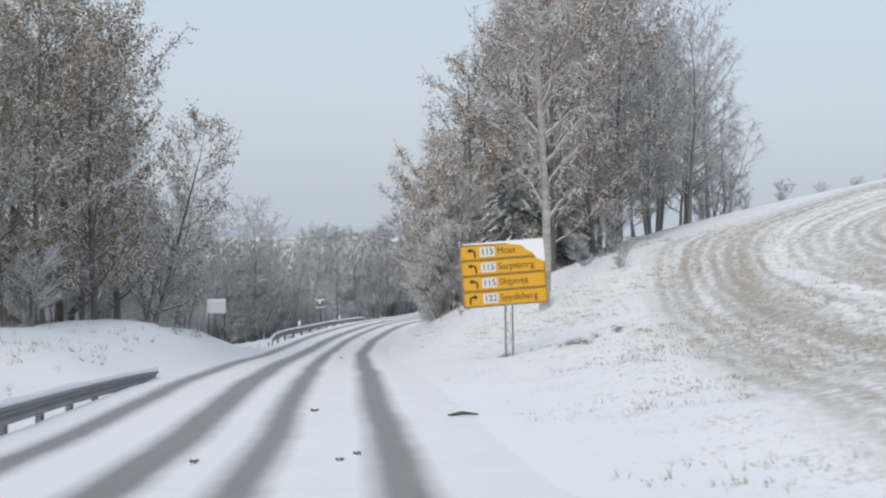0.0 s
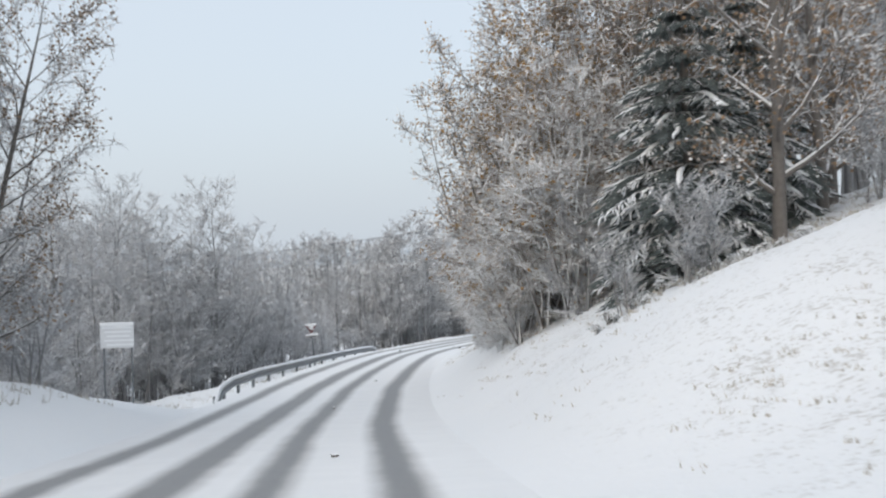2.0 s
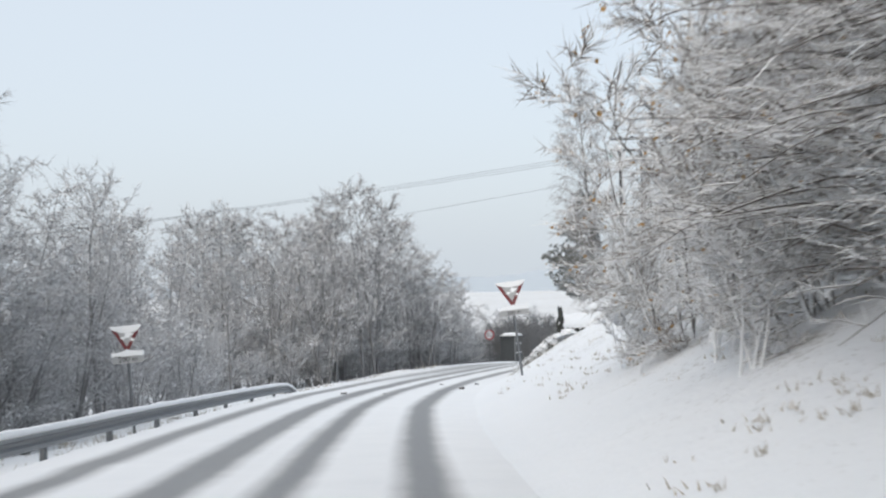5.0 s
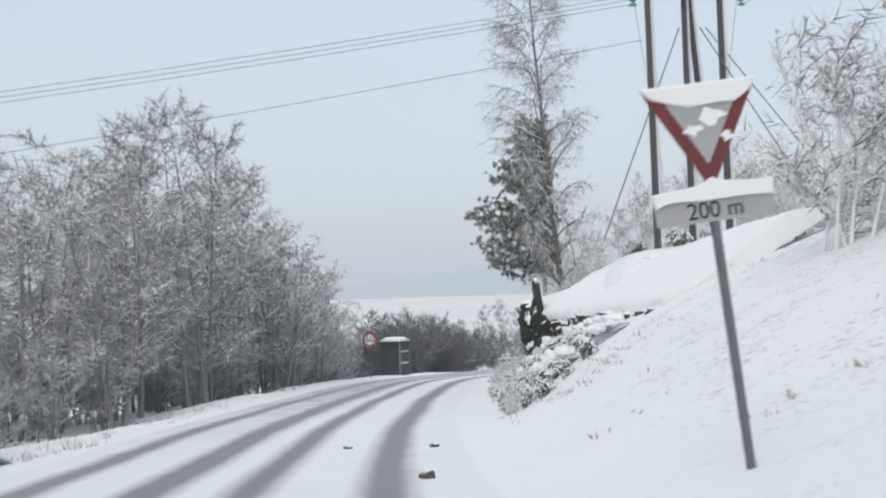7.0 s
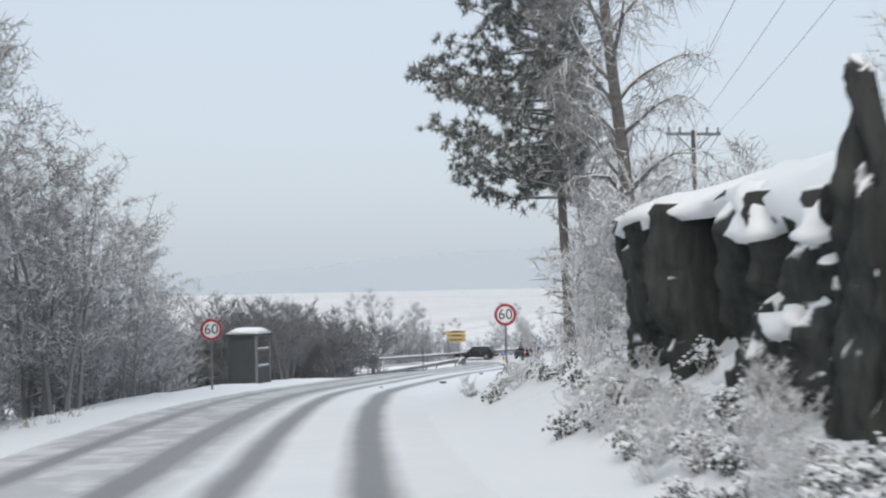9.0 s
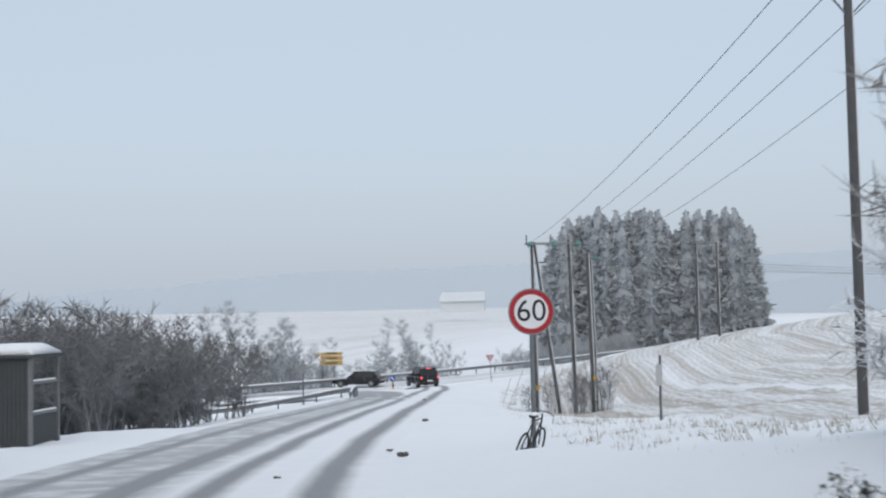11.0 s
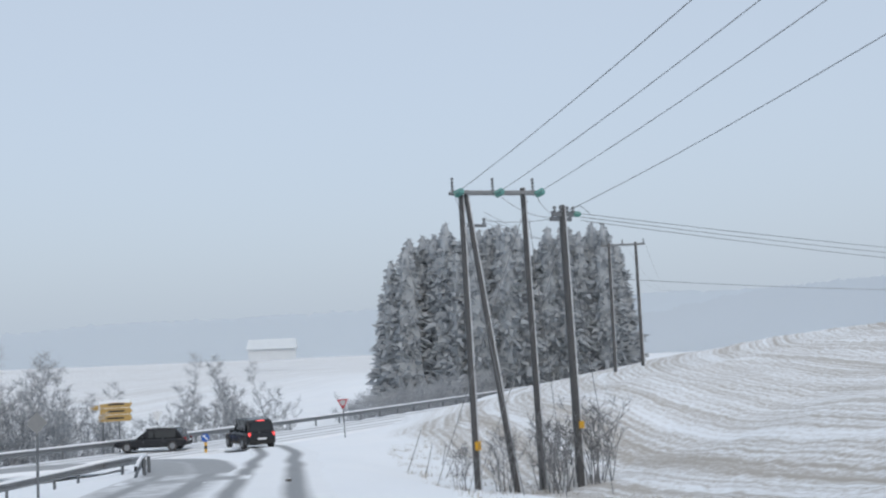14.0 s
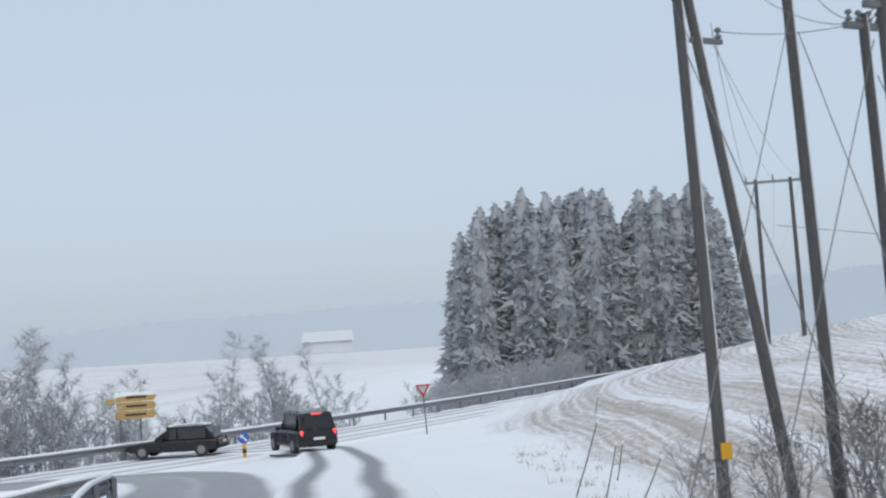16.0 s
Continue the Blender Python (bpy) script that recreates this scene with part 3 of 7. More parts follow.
# at the junction the lane swings left into the main road, and the other comes out of it
swing([(19.1, 206.3), (20.4, 209.4), (21.7, 212.3), (23.1, 216), (24.9, 220), (26.6, 224), (28.2, 228.5), (29.8, 233), (31.4, 237.5), (32.7, 241.5), (33.2, 245.0), (32.4, 248.2), (30.0, 250.3), (26.4, 250.6)],
      [-1.7, -1.4, -1.0, -0.4, 0.2, 0.8, 1.4, 1.9], M_LANE, "snowy lane with two wheel tracks curving into the main road", "junction_lane")
swing([(15.0, 203.0), (16.3, 206.2), (17.6, 209.5), (18.9, 213.5), (20.3, 218), (21.6, 222.5), (22.3, 227), (21.9, 231), (19.8, 234.4), (16.4, 236.4), (12, 236.2)],
      [-2.3, -1.9, -1.2, -0.6, 0.0, 0.6, 1.2, 1.9, 2.3], M_SLUSH, "slushy grey lane curving out of the main road", "junction_lane")
mx = np.concatenate([np.arange(-120, -40, 8.0), np.arange(-40, 160, 2.0), np.arange(160, 300, 10.0)])
strip("main_road", [(x + 2.6, float(glide(MAIN_X, MAIN_Y, x)) - 3.4, MAIN_Z) for x in mx], [-3.6, -3.4, -2, -1, 0, 1, 2, 3.2, 3.4], M_MAIN, "snow-covered main road beyond the junction")


# ---- trees ----
def perp(d):
    a = d.cross(Vector((0, 0, 1)) if abs(d.z) < 0.9 else Vector((1, 0, 0)))
    return a.normalized()


class Wood:
    """Collects tapered limbs as plain lists of vertices and faces."""

    def __init__(self):
        self.v, self.f = [], []

    def limb(self, pts, radii, sides):
        start = len(self.v)
        for i, p in enumerate(pts):
            d = (pts[min(i + 1, len(pts) - 1)] - pts[max(i - 1, 0)]).normalized()
            a = perp(d)
            b = d.cross(a)
            for k in range(sides):
                w = 6.28318 * k / sides
                self.v.append(p + (a * math.cos(w) + b * math.sin(w)) * radii[i])
        for i in range(len(pts) - 1):
            for k in range(sides):
                o, q = start + i * sides, start + (i + 1) * sides
                self.f.append((o + k, o + (k + 1) % sides, q + (k + 1) % sides, q + k))

    def twig(self, p, q, r):
        d = (q - p).normalized()
        a = perp(d)
        b = d.cross(a)
        s = len(self.v)
        self.v += [p + a * r, p - a * r * 0.5 + b * r * 0.87, p - a * r * 0.5 - b * r * 0.87, q]
        self.f += [(s, s + 1, s + 3), (s + 1, s + 2, s + 3), (s + 2, s, s + 3)]

    def sliver(self, p, q, r, turn):
        """A twig as one thin blade, for trees that stay far from the road."""
        d = (q - p).normalized()
        a = perp(d)
        a = a * math.cos(turn) + d.cross(a) * math.sin(turn)
        s = len(self.v)
        self.v += [p + a * r * 1.4, p - a * r * 1.4, q]
        self.f.append((s, s + 1, s + 2))

    def leaf(self, p, d, n, size):
        a = d.normalized()
        b = a.cross(n).normalized()
        s = len(self.v)
        self.v += [p, p + a * size * 0.5 + b * size * 0.4, p + a * size + n * size * 0.15, p + a * size * 0.5 - b * size * 0.4]
        self.f.append((s, s + 1, s + 2, s + 3))


def rnd_dir(rng, spread=1.0):
    return Vector((rng.gauss(0, spread), rng.gauss(0, spread), rng.gauss(0, spread)))


def bare_tree(seed, height, width, stems=1, limbs=18, branches=7, twigs=9, clear=0.18, up=0.55, droop=0.0, trunk_r=0.0, leaf=0, leaf_size=0.07, twig_r=0.011, lean=0.04, cheap=False, blade=False, reach=1.0, split=False, spread=0.75):
    """A leafless tree: trunk and limbs in one list, branches and twigs in another, what leaves are left in a third."""
    rng = random.Random(seed)
    trunk, crown, leaves = Wood(), Wood(), Wood()
    trunks = []
    trunk_r = trunk_r or height * 0.0105 + 0.02
    for s in range(stems):
        if split:
            trunk = Wood()
            trunks.append(trunk)
        base = Vector((rng.gauss(0, 0.25), rng.gauss(0, 0.25), 0)) if stems > 1 else Vector((0, 0, 0))
        hs = height * (1 if s == 0 else rng.uniform(0.6, 0.95))
        d = Vector((rng.gauss(0, lean + 0.12 * (stems > 1)), rng.gauss(0, lean + 0.12 * (stems > 1)), 1)).normalized()
        pts, rad, p = [base - Vector((0, 0, 0.4))], [trunk_r * 1.25], base.copy()
        n = 9
        for i in range(n):
            pts.append(p.copy())
            rad.append(max(trunk_r * (1 - (i / n)) ** 0.85 * (1.1 if i == 0 else 1), 0.008) / (1 if stems == 1 else 1.5))
            d = (d + Vector((rng.gauss(0, 0.05), rng.gauss(0, 0.05), 0.05))).normalized()
            p = p + d * hs / n
        pts.append(p)
        rad.append(0.006)
        trunk.limb(pts, rad, 7)
        nl = max(4, limbs // stems)
        for j in range(nl):
            f = clear + (1 - clear) * (j + rng.random()) / nl
            k = 1 + f * n
            i = min(int(k), len(pts) - 2)
            o = pts[i].lerp(pts[i + 1], k - int(k))
            az = j * 2.4 + rng.uniform(-0.5, 0.5)
            env = math.sin(math.pi * min(1, 0.18 + 0.78 * (f - clear * 0.6))) ** 0.48
            length = width * env * rng.uniform(0.65, 1.15) * (0.75 if stems > 1 else 1)
            dd = Vector((math.cos(az), math.sin(az), up + 0.5 * f + rng.uniform(-0.15, 0.2))).normalized()
            lp, lr, q = [o], [rad[i] * 0.5], o.copy()
            for m in range(4):
                dd = (dd + rnd_dir(rng, 0.12) + Vector((0, 0, 0.06 - droop * 0.18 * m))).normalized()
                q = q + dd * length / 4
                lp.append(q.copy())
                lr.append(max(rad[i] * 0.5 * (1 - (m + 1) / 4.4), 0.007))
            trunk.limb(lp, lr, 4)
            for b in range(branches):
                g = 0.2 + 0.8 * (b + rng.random()) / branches
                ii = min(int(g * 4), 3)
                o2 = lp[ii].lerp(lp[ii + 1], g * 4 - ii)
                side = 1 if b % 2 else -1
                d2 = (dd + perp(dd) * side * rng.uniform(0.4, 1.1) + rnd_dir(rng, 0.35) + Vector((0, 0, 0.12 - droop * 0.7))).normalized()
                l2 = length * rng.uniform(0.25, 0.5) * (1.15 - 0.5 * g) + 0.15
                e2 = o2 + d2 * l2 * 0.55
                d3 = (d2 + rnd_dir(rng, 0.2) - Vector((0, 0, droop * 0.8))).normalized()
                e3 = e2 + d3 * l2 * 0.45
                crown.limb([o2, e3] if cheap else [o2, e2, e3], [twig_r * 1.4, 0.006] if cheap else [twig_r * 1.4, twig_r, 0.005], 3)
                for w in range(twigs):
                    h = (w + rng.random()) / twigs
                    o3 = o2.lerp(e2, h / 0.55) if h < 0.55 else e2.lerp(e3, (h - 0.55) / 0.45)
                    d4 = (d2 * (1.3 - spread) + rnd_dir(rng, spread) + Vector((0, 0, 0.05 - droop * 1.3))).normalized()
                    l4 = rng.uniform(0.22, 0.55) * (0.5 + 0.06 * height) * reach
                    tip = o3 + d4 * l4
                    if cheap or blade:
                        crown.sliver(o3, tip, twig_r, rng.uniform(0, 6.28))
                    else:
                        crown.twig(o3, tip, twig_r)
                    if leaf and rng.random() < leaf:
                        for _ in range(2):
                            at = o3.lerp(tip, rng.uniform(0.3, 1.0))
                            leaves.leaf(at, Vector((rng.gauss(0, 1), rng.gauss(0, 1), -0.6)), rnd_dir(rng).normalized(), leaf_size * rng.uniform(0.7, 1.4))
    return (trunks if split else trunk), crown, leaves


def conifer(seed, height, width, whorls, boughs, droop=0.35, clear=0.05, finger=7, broad=1.0):
    """A spruce with tiers of hanging boughs, each a spray of needled fingers round a dense heart."""
    rng = random.Random(seed)
    trunk, crown, snow = Wood(), Wood(), Wood()
    r = height * 0.012 + 0.03
    pts = [Vector((rng.gauss(0, 0.02) * height * 0.1, rng.gauss(0, 0.02) * height * 0.1, -0.3 + (height + 0.3) * i / 8)) for i in range(9)]
    pts[0].x = pts[0].y = 0
    trunk.limb(pts, [max(r * (1 - i / 8.2), 0.012) for i in range(9)], 7)
    for w in range(whorls):
        f = clear + (1 - clear) * (w + rng.uniform(-0.3, 0.3)) / whorls
        f = min(max(f, clear), 0.985)
        reach = width * (1 - f) ** 0.68 * rng.uniform(0.8, 1.15) + 0.06
        for b in range(boughs):
            az = 6.28318 * (b + rng.random() * 0.8) / boughs + w * 0.7
            L = reach * rng.uniform(0.75, 1.15)
            d = Vector((math.cos(az), math.sin(az), 0))
            side = Vector((-d.y, d.x, 0))
            i = min(int(f * 8), 7)
            o = pts[i].lerp(pts[i + 1], f * 8 - i)
            tip = o + d * L + Vector((0, 0, -droop * L * (1.2 - 0.7 * f)))
            midp = o.lerp(tip, 0.55) + Vector((0, 0, 0.10 * L))
            trunk.limb([o, midp, tip], [0.03 + 0.012 * L, 0.02, 0.008], 3)
            if rng.random() < 0.45 and f < 0.6:
                line, fat = [], []
                for q in range(7):
                    h = 0.35 + 0.65 * q / 6
                    at = o.lerp(midp, h / 0.55) if h < 0.55 else midp.lerp(tip, (h - 0.55) / 0.45)
                    line.append(at + Vector((rng.gauss(0, 0.03), rng.gauss(0, 0.03), 0.05)))
                    fat.append((0.02 + 0.032 * L * rng.uniform(0.5, 1.2)) * math.sin(math.pi * (0.08 + 0.84 * q / 6)))
                snow.limb(line, fat, 7)
            for c in range(finger):
                g = 0.15 + 0.85 * (c + rng.random() * 0.6) / finger
                at = o.lerp(midp, g / 0.55) if g < 0.55 else midp.lerp(tip, (g - 0.55) / 0.45)
                for sgn in (-1, 1):
                    fl = L * (0.42 * (1 - 0.6 * g)) * rng.uniform(0.7, 1.2) + 0.06
                    e = at + side * sgn * fl * rng.uniform(0.5, 1.2) + d * fl * rng.uniform(0.2, 1.1) - Vector((0, 0, fl * rng.uniform(0.25, 0.7)))
                    m2 = at.lerp(e, 0.5) + Vector((0, 0, fl * 0.12))
                    wd = (0.035 + 0.09 * fl) * broad
                    s = len(crown.v)
                    lat = d * wd
                    crown.v += [at + lat * 0.5, at - lat * 0.5, m2 + lat, m2 - lat, e, m2 - Vector((0, 0, wd * 1.6 / broad ** 0.5))]
                    crown.f += [(s, s + 1, s + 3, s + 2), (s + 2, s + 3, s + 4), (s + 2, s + 5, s + 4), (s + 3, s + 4, s + 5)]
    return trunk, crown, snow


def far_conifer(seed, height, width):
    """A spruce far off in a dense wood: an uneven cone of short hanging sprays round a closed heart."""
    rng = random.Random(seed)
    trunk, crown = Wood(), Wood()
    trunk.limb([Vector((0, 0, -0.3)), Vector((0, 0, height * 0.5)), Vector((0, 0, height * 0.93))], [0.28, 0.18, 0.05], 6)
    lobes = [rng.uniform(0.78, 1.15) for _ in range(9)]

    def girth(f, az):
        k = az / 6.28318 * 9
        lobe = lobes[int(k) % 9] * (1 - k % 1) + lobes[(int(k) + 1) % 9] * (k % 1)
        return width * (1 - f) ** 0.62 * lobe * (0.88 + 0.12 * math.sin(f * 40 + 3 * lobe)) * min(1, 0.55 + f * 3)
    rings, sides = 14, 10
    for i in range(rings):
        f = 0.03 + 0.95 * i / (rings - 1)
        for k in range(sides):
            az = 6.28318 * k / sides
            rr = 0.66 * girth(f, az) * rng.uniform(0.85, 1.1)
            crown.v.append(Vector((rr * math.cos(az), rr * math.sin(az), height * f)))
    for i in range(rings - 1):
        for k in range(sides):
            crown.f.append((i * sides + k, i * sides + (k + 1) % sides, (i + 1) * sides + (k + 1) % sides, (i + 1) * sides + k))
    for n in range(1500):
        f = 1 - rng.random() ** 0.62
        f = min(max(f, 0.02), 0.985)
        az = rng.uniform(0, 6.28318)
        d = Vector((math.cos(az), math.sin(az), 0))
        r = girth(f, az)
        at = d * r * rng.uniform(0.5, 0.8) + Vector((0, 0, height * f))
        out = (d * rng.uniform(0.7, 1.2) + rnd_dir(rng, 0.3) + Vector((0, 0, rng.uniform(-0.7, 0.25)))).normalized()
        crown.sliver(at, at + out * (0.35 + 0.30 * r) * rng.uniform(0.6, 1.2), 0.17 + 0.02 * r, rng.uniform(0, 6.28))
    for n in range(26):
        at = Vector((0, 0, height * rng.uniform(0.93, 0.985)))
        crown.sliver(at, at + Vector((rng.gauss(0, 0.25), rng.gauss(0, 0.25), rng.uniform(0.0, 0.45))), 0.08, rng.uniform(0, 6.28))
    return trunk, crown, Wood()


def pine(seed, height):
    """A lopsided roadside pine: bare foot with dead stubs, and a crown of needle tufts that hangs out over the road."""
    rng = random.Random(seed)
    trunk, crown, dead = Wood(), Wood(), Wood()
    pts = [Vector((-0.25 * math.sin(i / 10 * 2.2) + rng.gauss(0, 0.03), rng.gauss(0, 0.04), -0.3 + (height + 0.3) * i / 10)) for i in range(11)]
    pts[0].x = pts[0].y = 0
    trunk.limb(pts, [max(0.17 * (1 - i / 10.6), 0.015) for i in range(11)], 8)

    def on(f):
        i = min(int(f * 10), 9)
        return pts[i].lerp(pts[i + 1], f * 10 - i)
    for k in range(92):
        f = 0.36 + 0.62 * (k + rng.random()) / 92
        az = k * 2.4 + rng.uniform(-0.4, 0.4)
        d = Vector((math.cos(az), math.sin(az), 0))
        g = (f - 0.36) / 0.62
        reach = (0.5 + 0.5 * math.sin(math.pi * min(1, 0.2 + g * 0.8))) * (2.3 - 1.8 * d.x) * (1.0 - 0.5 * g) * rng.uniform(0.7, 1.1)
        o = on(f)
        tip = o + d * reach + Vector((0, 0, reach * rng.uniform(-0.05, 0.35)))
        mid = o.lerp(tip, 0.5) - Vector((0, 0, 0.08 * reach))
        trunk.limb([o, mid, tip], [0.045, 0.028, 0.010], 4)
        n = int(5 + 4.5 * reach)
        for b in range(n):
            h = 0.22 + 0.80 * (b + rng.random()) / n
            at = o.lerp(mid, h * 2) if h < 0.5 else mid.lerp(tip, (h - 0.5) * 2)
            sd = (d * 0.7 + rnd_dir(rng, 0.6) + Vector((0, 0, 0.25))).normalized()
            end = at + sd * rng.uniform(0.25, 0.6)
            trunk.twig(at, end, 0.012)
            for c in range(3):
                q = at.lerp(end, 0.4 + 0.3 * c) + rnd_dir(rng, 0.05)
                for m in range(20):
                    nd_ = (rnd_dir(rng) + Vector((0, 0, 0.35)) + sd * 0.7).normalized()
                    crown.twig(q, q + nd_ * rng.uniform(0.13, 0.27), 0.018)
    for k in range(9):
        o = on(0.09 + 0.022 * k)
        d = Vector((-1 if k % 3 else 0.6, rng.uniform(-0.8, 0.4), rng.uniform(-0.1, 0.15))).normalized()
        trunk.limb([o, o + d * 0.5, o + d * rng.uniform(0.7, 1.1) - Vector((0, 0, 0.1))], [0.025, 0.018, 0.006], 4)
    return trunk, crown, dead


def bramble(seed, h=0.55, w=0.6):
    """A low shrub of arching stems with dark leaves and clots of snow caught on it."""
    rng = random.Random(seed)
    stems, leaves, snow = Wood(), Wood(), Wood()
    for k in range(16):
        az = k * 2.4
        d = Vector((math.cos(az), math.sin(az), 0))
        L = w * rng.uniform(0.4, 1.0)
        top = rng.uniform(0.45, 1.0) * h
        p = [Vector((0, 0, -0.15)) + d * 0.08, d * L * 0.45 + Vector((0, 0, top)), d * L + Vector((0, 0, top * rng.uniform(0.3, 0.9)))]
        stems.limb(p, [0.014, 0.010, 0.004], 3)
        for _ in range(14):
            at = p[0].lerp(p[1], rng.uniform(0.4, 1)) if rng.random() < 0.5 else p[1].lerp(p[2], rng.random())
            leaves.leaf(at, rnd_dir(rng), (rnd_dir(rng, 0.6) + Vector((0, 0, 0.4))).normalized(), rng.uniform(0.05, 0.10))
        for _ in range(5):
            at = p[1].lerp(p[2], rng.uniform(-0.3, 1.0)) + Vector((0, 0, 0.03))
            r = rng.uniform(0.018, 0.060)
            s = len(snow.v)
            for ring_z, rr, n in ((-0.35, 0.75, 5), (0.15, 1.0, 5)):
                for q in range(n):
                    a = 6.28318 * q / n
                    snow.v.append(at + Vector((math.cos(a) * rr * r * rng.uniform(0.7, 1.3), math.sin(a) * rr * r * rng.uniform(0.7, 1.3), ring_z * r * 1.2)))
            snow.v.append(at + Vector((0, 0, r * 0.8)))
            for q in range(5):
                snow.f.append((s + q, s + (q + 1) % 5, s + 5 + (q + 1) % 5, s + 5 + q))
                snow.f.append((s + 5 + q, s + 5 + (q + 1) % 5, s + 10))
    return stems, leaves, snow


def arching_brush(seed, h=4.6, reach=3.0, arcs=54):
    """Leaning stems with long branches that arch out over the verge, snow lying along their upper sides."""
    rng = random.Random(seed)
    stems, boughs, twigs = Wood(), Wood(), Wood()
    foot = [Vector((rng.uniform(-0.4, 0.4), rng.uniform(-0.7, 0.7), -0.3)) for _ in range(4)]
    head = [p + Vector((rng.uniform(-1.6, -0.6), rng.uniform(-0.6, 0.6), h * rng.uniform(0.8, 1.1))) for p in foot]
    for p, q in zip(foot, head):
        stems.limb([p, p.lerp(q, 0.35) + Vector((0.15, 0, 0.1)), p.lerp(q, 0.7), q], [0.05, 0.042, 0.028, 0.01], 6)
    for k in range(arcs):
        i = k % 4
        f = 0.06 + 0.9 * (k + rng.random()) / arcs
        o = foot[i].lerp(head[i], f)
        az = math.pi + rng.uniform(-1.35, 1.35)
        d = Vector((math.cos(az), math.sin(az), 0))
        L = reach * rng.uniform(0.55, 1.1) * (1.0 - 0.35 * f)
        rise, fall = rng.uniform(0.05, 0.35), rng.uniform(0.1, 0.5)
        side = Vector((-d.y, d.x, 0)) * rng.uniform(-0.25, 0.25)
        pts = [o + d * L * g + side * L * g * g + Vector((0, 0, L * (rise * g - fall * g * g) + rng.gauss(0, 0.02))) for g in (0, 0.2, 0.4, 0.6, 0.8, 1.0)]
        boughs.limb(pts, [0.024, 0.020, 0.016, 0.013, 0.009, 0.004], 5)
        for b in range(9):
            g = 0.2 + 0.8 * (b + rng.random()) / 9
            j = min(int(g * 5), 4)
            at = pts[j].lerp(pts[j + 1], g * 5 - j)
            d2 = (d * 0.9 + Vector((-d.y, d.x, 0)) * (0.9 if b % 2 else -0.9) * rng.uniform(0.4, 1.2) + Vector((0, 0, rng.uniform(-0.2, 0.4)))).normalized()
            e = at + d2 * L * rng.uniform(0.14, 0.34)
            boughs.limb([at, at.lerp(e, 0.5) + Vector((0, 0, 0.03)), e], [0.010, 0.008, 0.003], 4)
            for c in range(6):
                q = at.lerp(e, rng.uniform(0.15, 1.0))
                d3 = (d2 * 0.8 + rnd_dir(rng, 0.4)).normalized()
                twigs.twig(q, q + d3 * rng.uniform(0.15, 0.38), 0.006)
    return stems, boughs, twigs


def tree_thing(name, parts, mats, label, category, group=""):
    root = tagged(new(name), label, category, group)
    for nm, wood, mat in zip(("trunk", "crown", "foliage"), parts, mats):
        if isinstance(wood, list):
            for one in wood:
                mesh_ob("stem", one.v, one.f, mat, root)
        elif wood.v:
            mesh_ob(nm, wood.v, wood.f, mat, root, flat=nm != "trunk")
    return root


PLANTED = {}


def plant(key, x, y, scale=1.0, turn=0.0, sink=0.1, tall=1.0, lean=0.0):
    """Sets a copy of a prepared tree on the ground."""
    proto, used = PLANTED[key]
    m = Matrix.Translation((x, y, float(ground_z(x, y)) - sink)) @ pose(0, 0, 0, 0, lean, 0) @ pose(0, 0, 0, 0, 0, turn)
    if not used:
        PLANTED[key] = (proto, True)
        proto.matrix_basis = m @ Matrix.Diagonal((scale, scale, scale * tall, 1))
        return proto
    c = copy_thing(proto, m)
    c.scale = (scale, scale, scale * tall)
    return c


def prepare(key, name, parts, mats, label, category, group=""):
    PLANTED[key] = (tree_thing(name, parts, mats, label, category, group), False)


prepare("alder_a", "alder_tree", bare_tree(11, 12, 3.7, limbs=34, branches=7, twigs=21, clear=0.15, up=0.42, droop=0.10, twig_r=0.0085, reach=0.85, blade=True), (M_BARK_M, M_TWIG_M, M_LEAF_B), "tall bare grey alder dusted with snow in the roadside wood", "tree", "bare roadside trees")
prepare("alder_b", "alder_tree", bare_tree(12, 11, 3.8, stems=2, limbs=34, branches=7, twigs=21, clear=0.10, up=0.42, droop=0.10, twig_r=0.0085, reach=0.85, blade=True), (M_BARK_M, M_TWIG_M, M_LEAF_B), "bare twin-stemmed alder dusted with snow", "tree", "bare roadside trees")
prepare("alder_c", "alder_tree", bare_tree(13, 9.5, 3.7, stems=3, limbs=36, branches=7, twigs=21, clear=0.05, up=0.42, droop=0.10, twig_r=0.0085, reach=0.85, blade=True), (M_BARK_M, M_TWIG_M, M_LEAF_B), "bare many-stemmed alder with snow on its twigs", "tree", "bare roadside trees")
prepare("alder_n", "alder_tree", bare_tree(44, 10.5, 3.6, stems=2, limbs=36, branches=7, twigs=21, clear=0.08, up=0.42, droop=0.1, twig_r=0.0085, reach=0.85, blade=True), (M_BARK_M, M_TWIG_B, M_LEAF_B), "bare grey-brown alder beside the road with snow-dusted twigs", "tree", "bare roadside trees")
prepare("alder_m", "alder_tree", bare_tree(45, 9.5, 3.5, stems=3, limbs=36, branches=7, twigs=21, clear=0.05, up=0.42, droop=0.12, twig_r=0.0085, reach=0.85, blade=True), (M_BARK_M, M_TWIG_B, M_LEAF_B), "many-stemmed bare alder beside the road with snow-dusted twigs", "tree", "bare roadside trees")
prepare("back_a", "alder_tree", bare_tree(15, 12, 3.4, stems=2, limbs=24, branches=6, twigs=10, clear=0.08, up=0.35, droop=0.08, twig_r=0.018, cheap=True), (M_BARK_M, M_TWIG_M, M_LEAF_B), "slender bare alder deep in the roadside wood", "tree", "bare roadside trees")
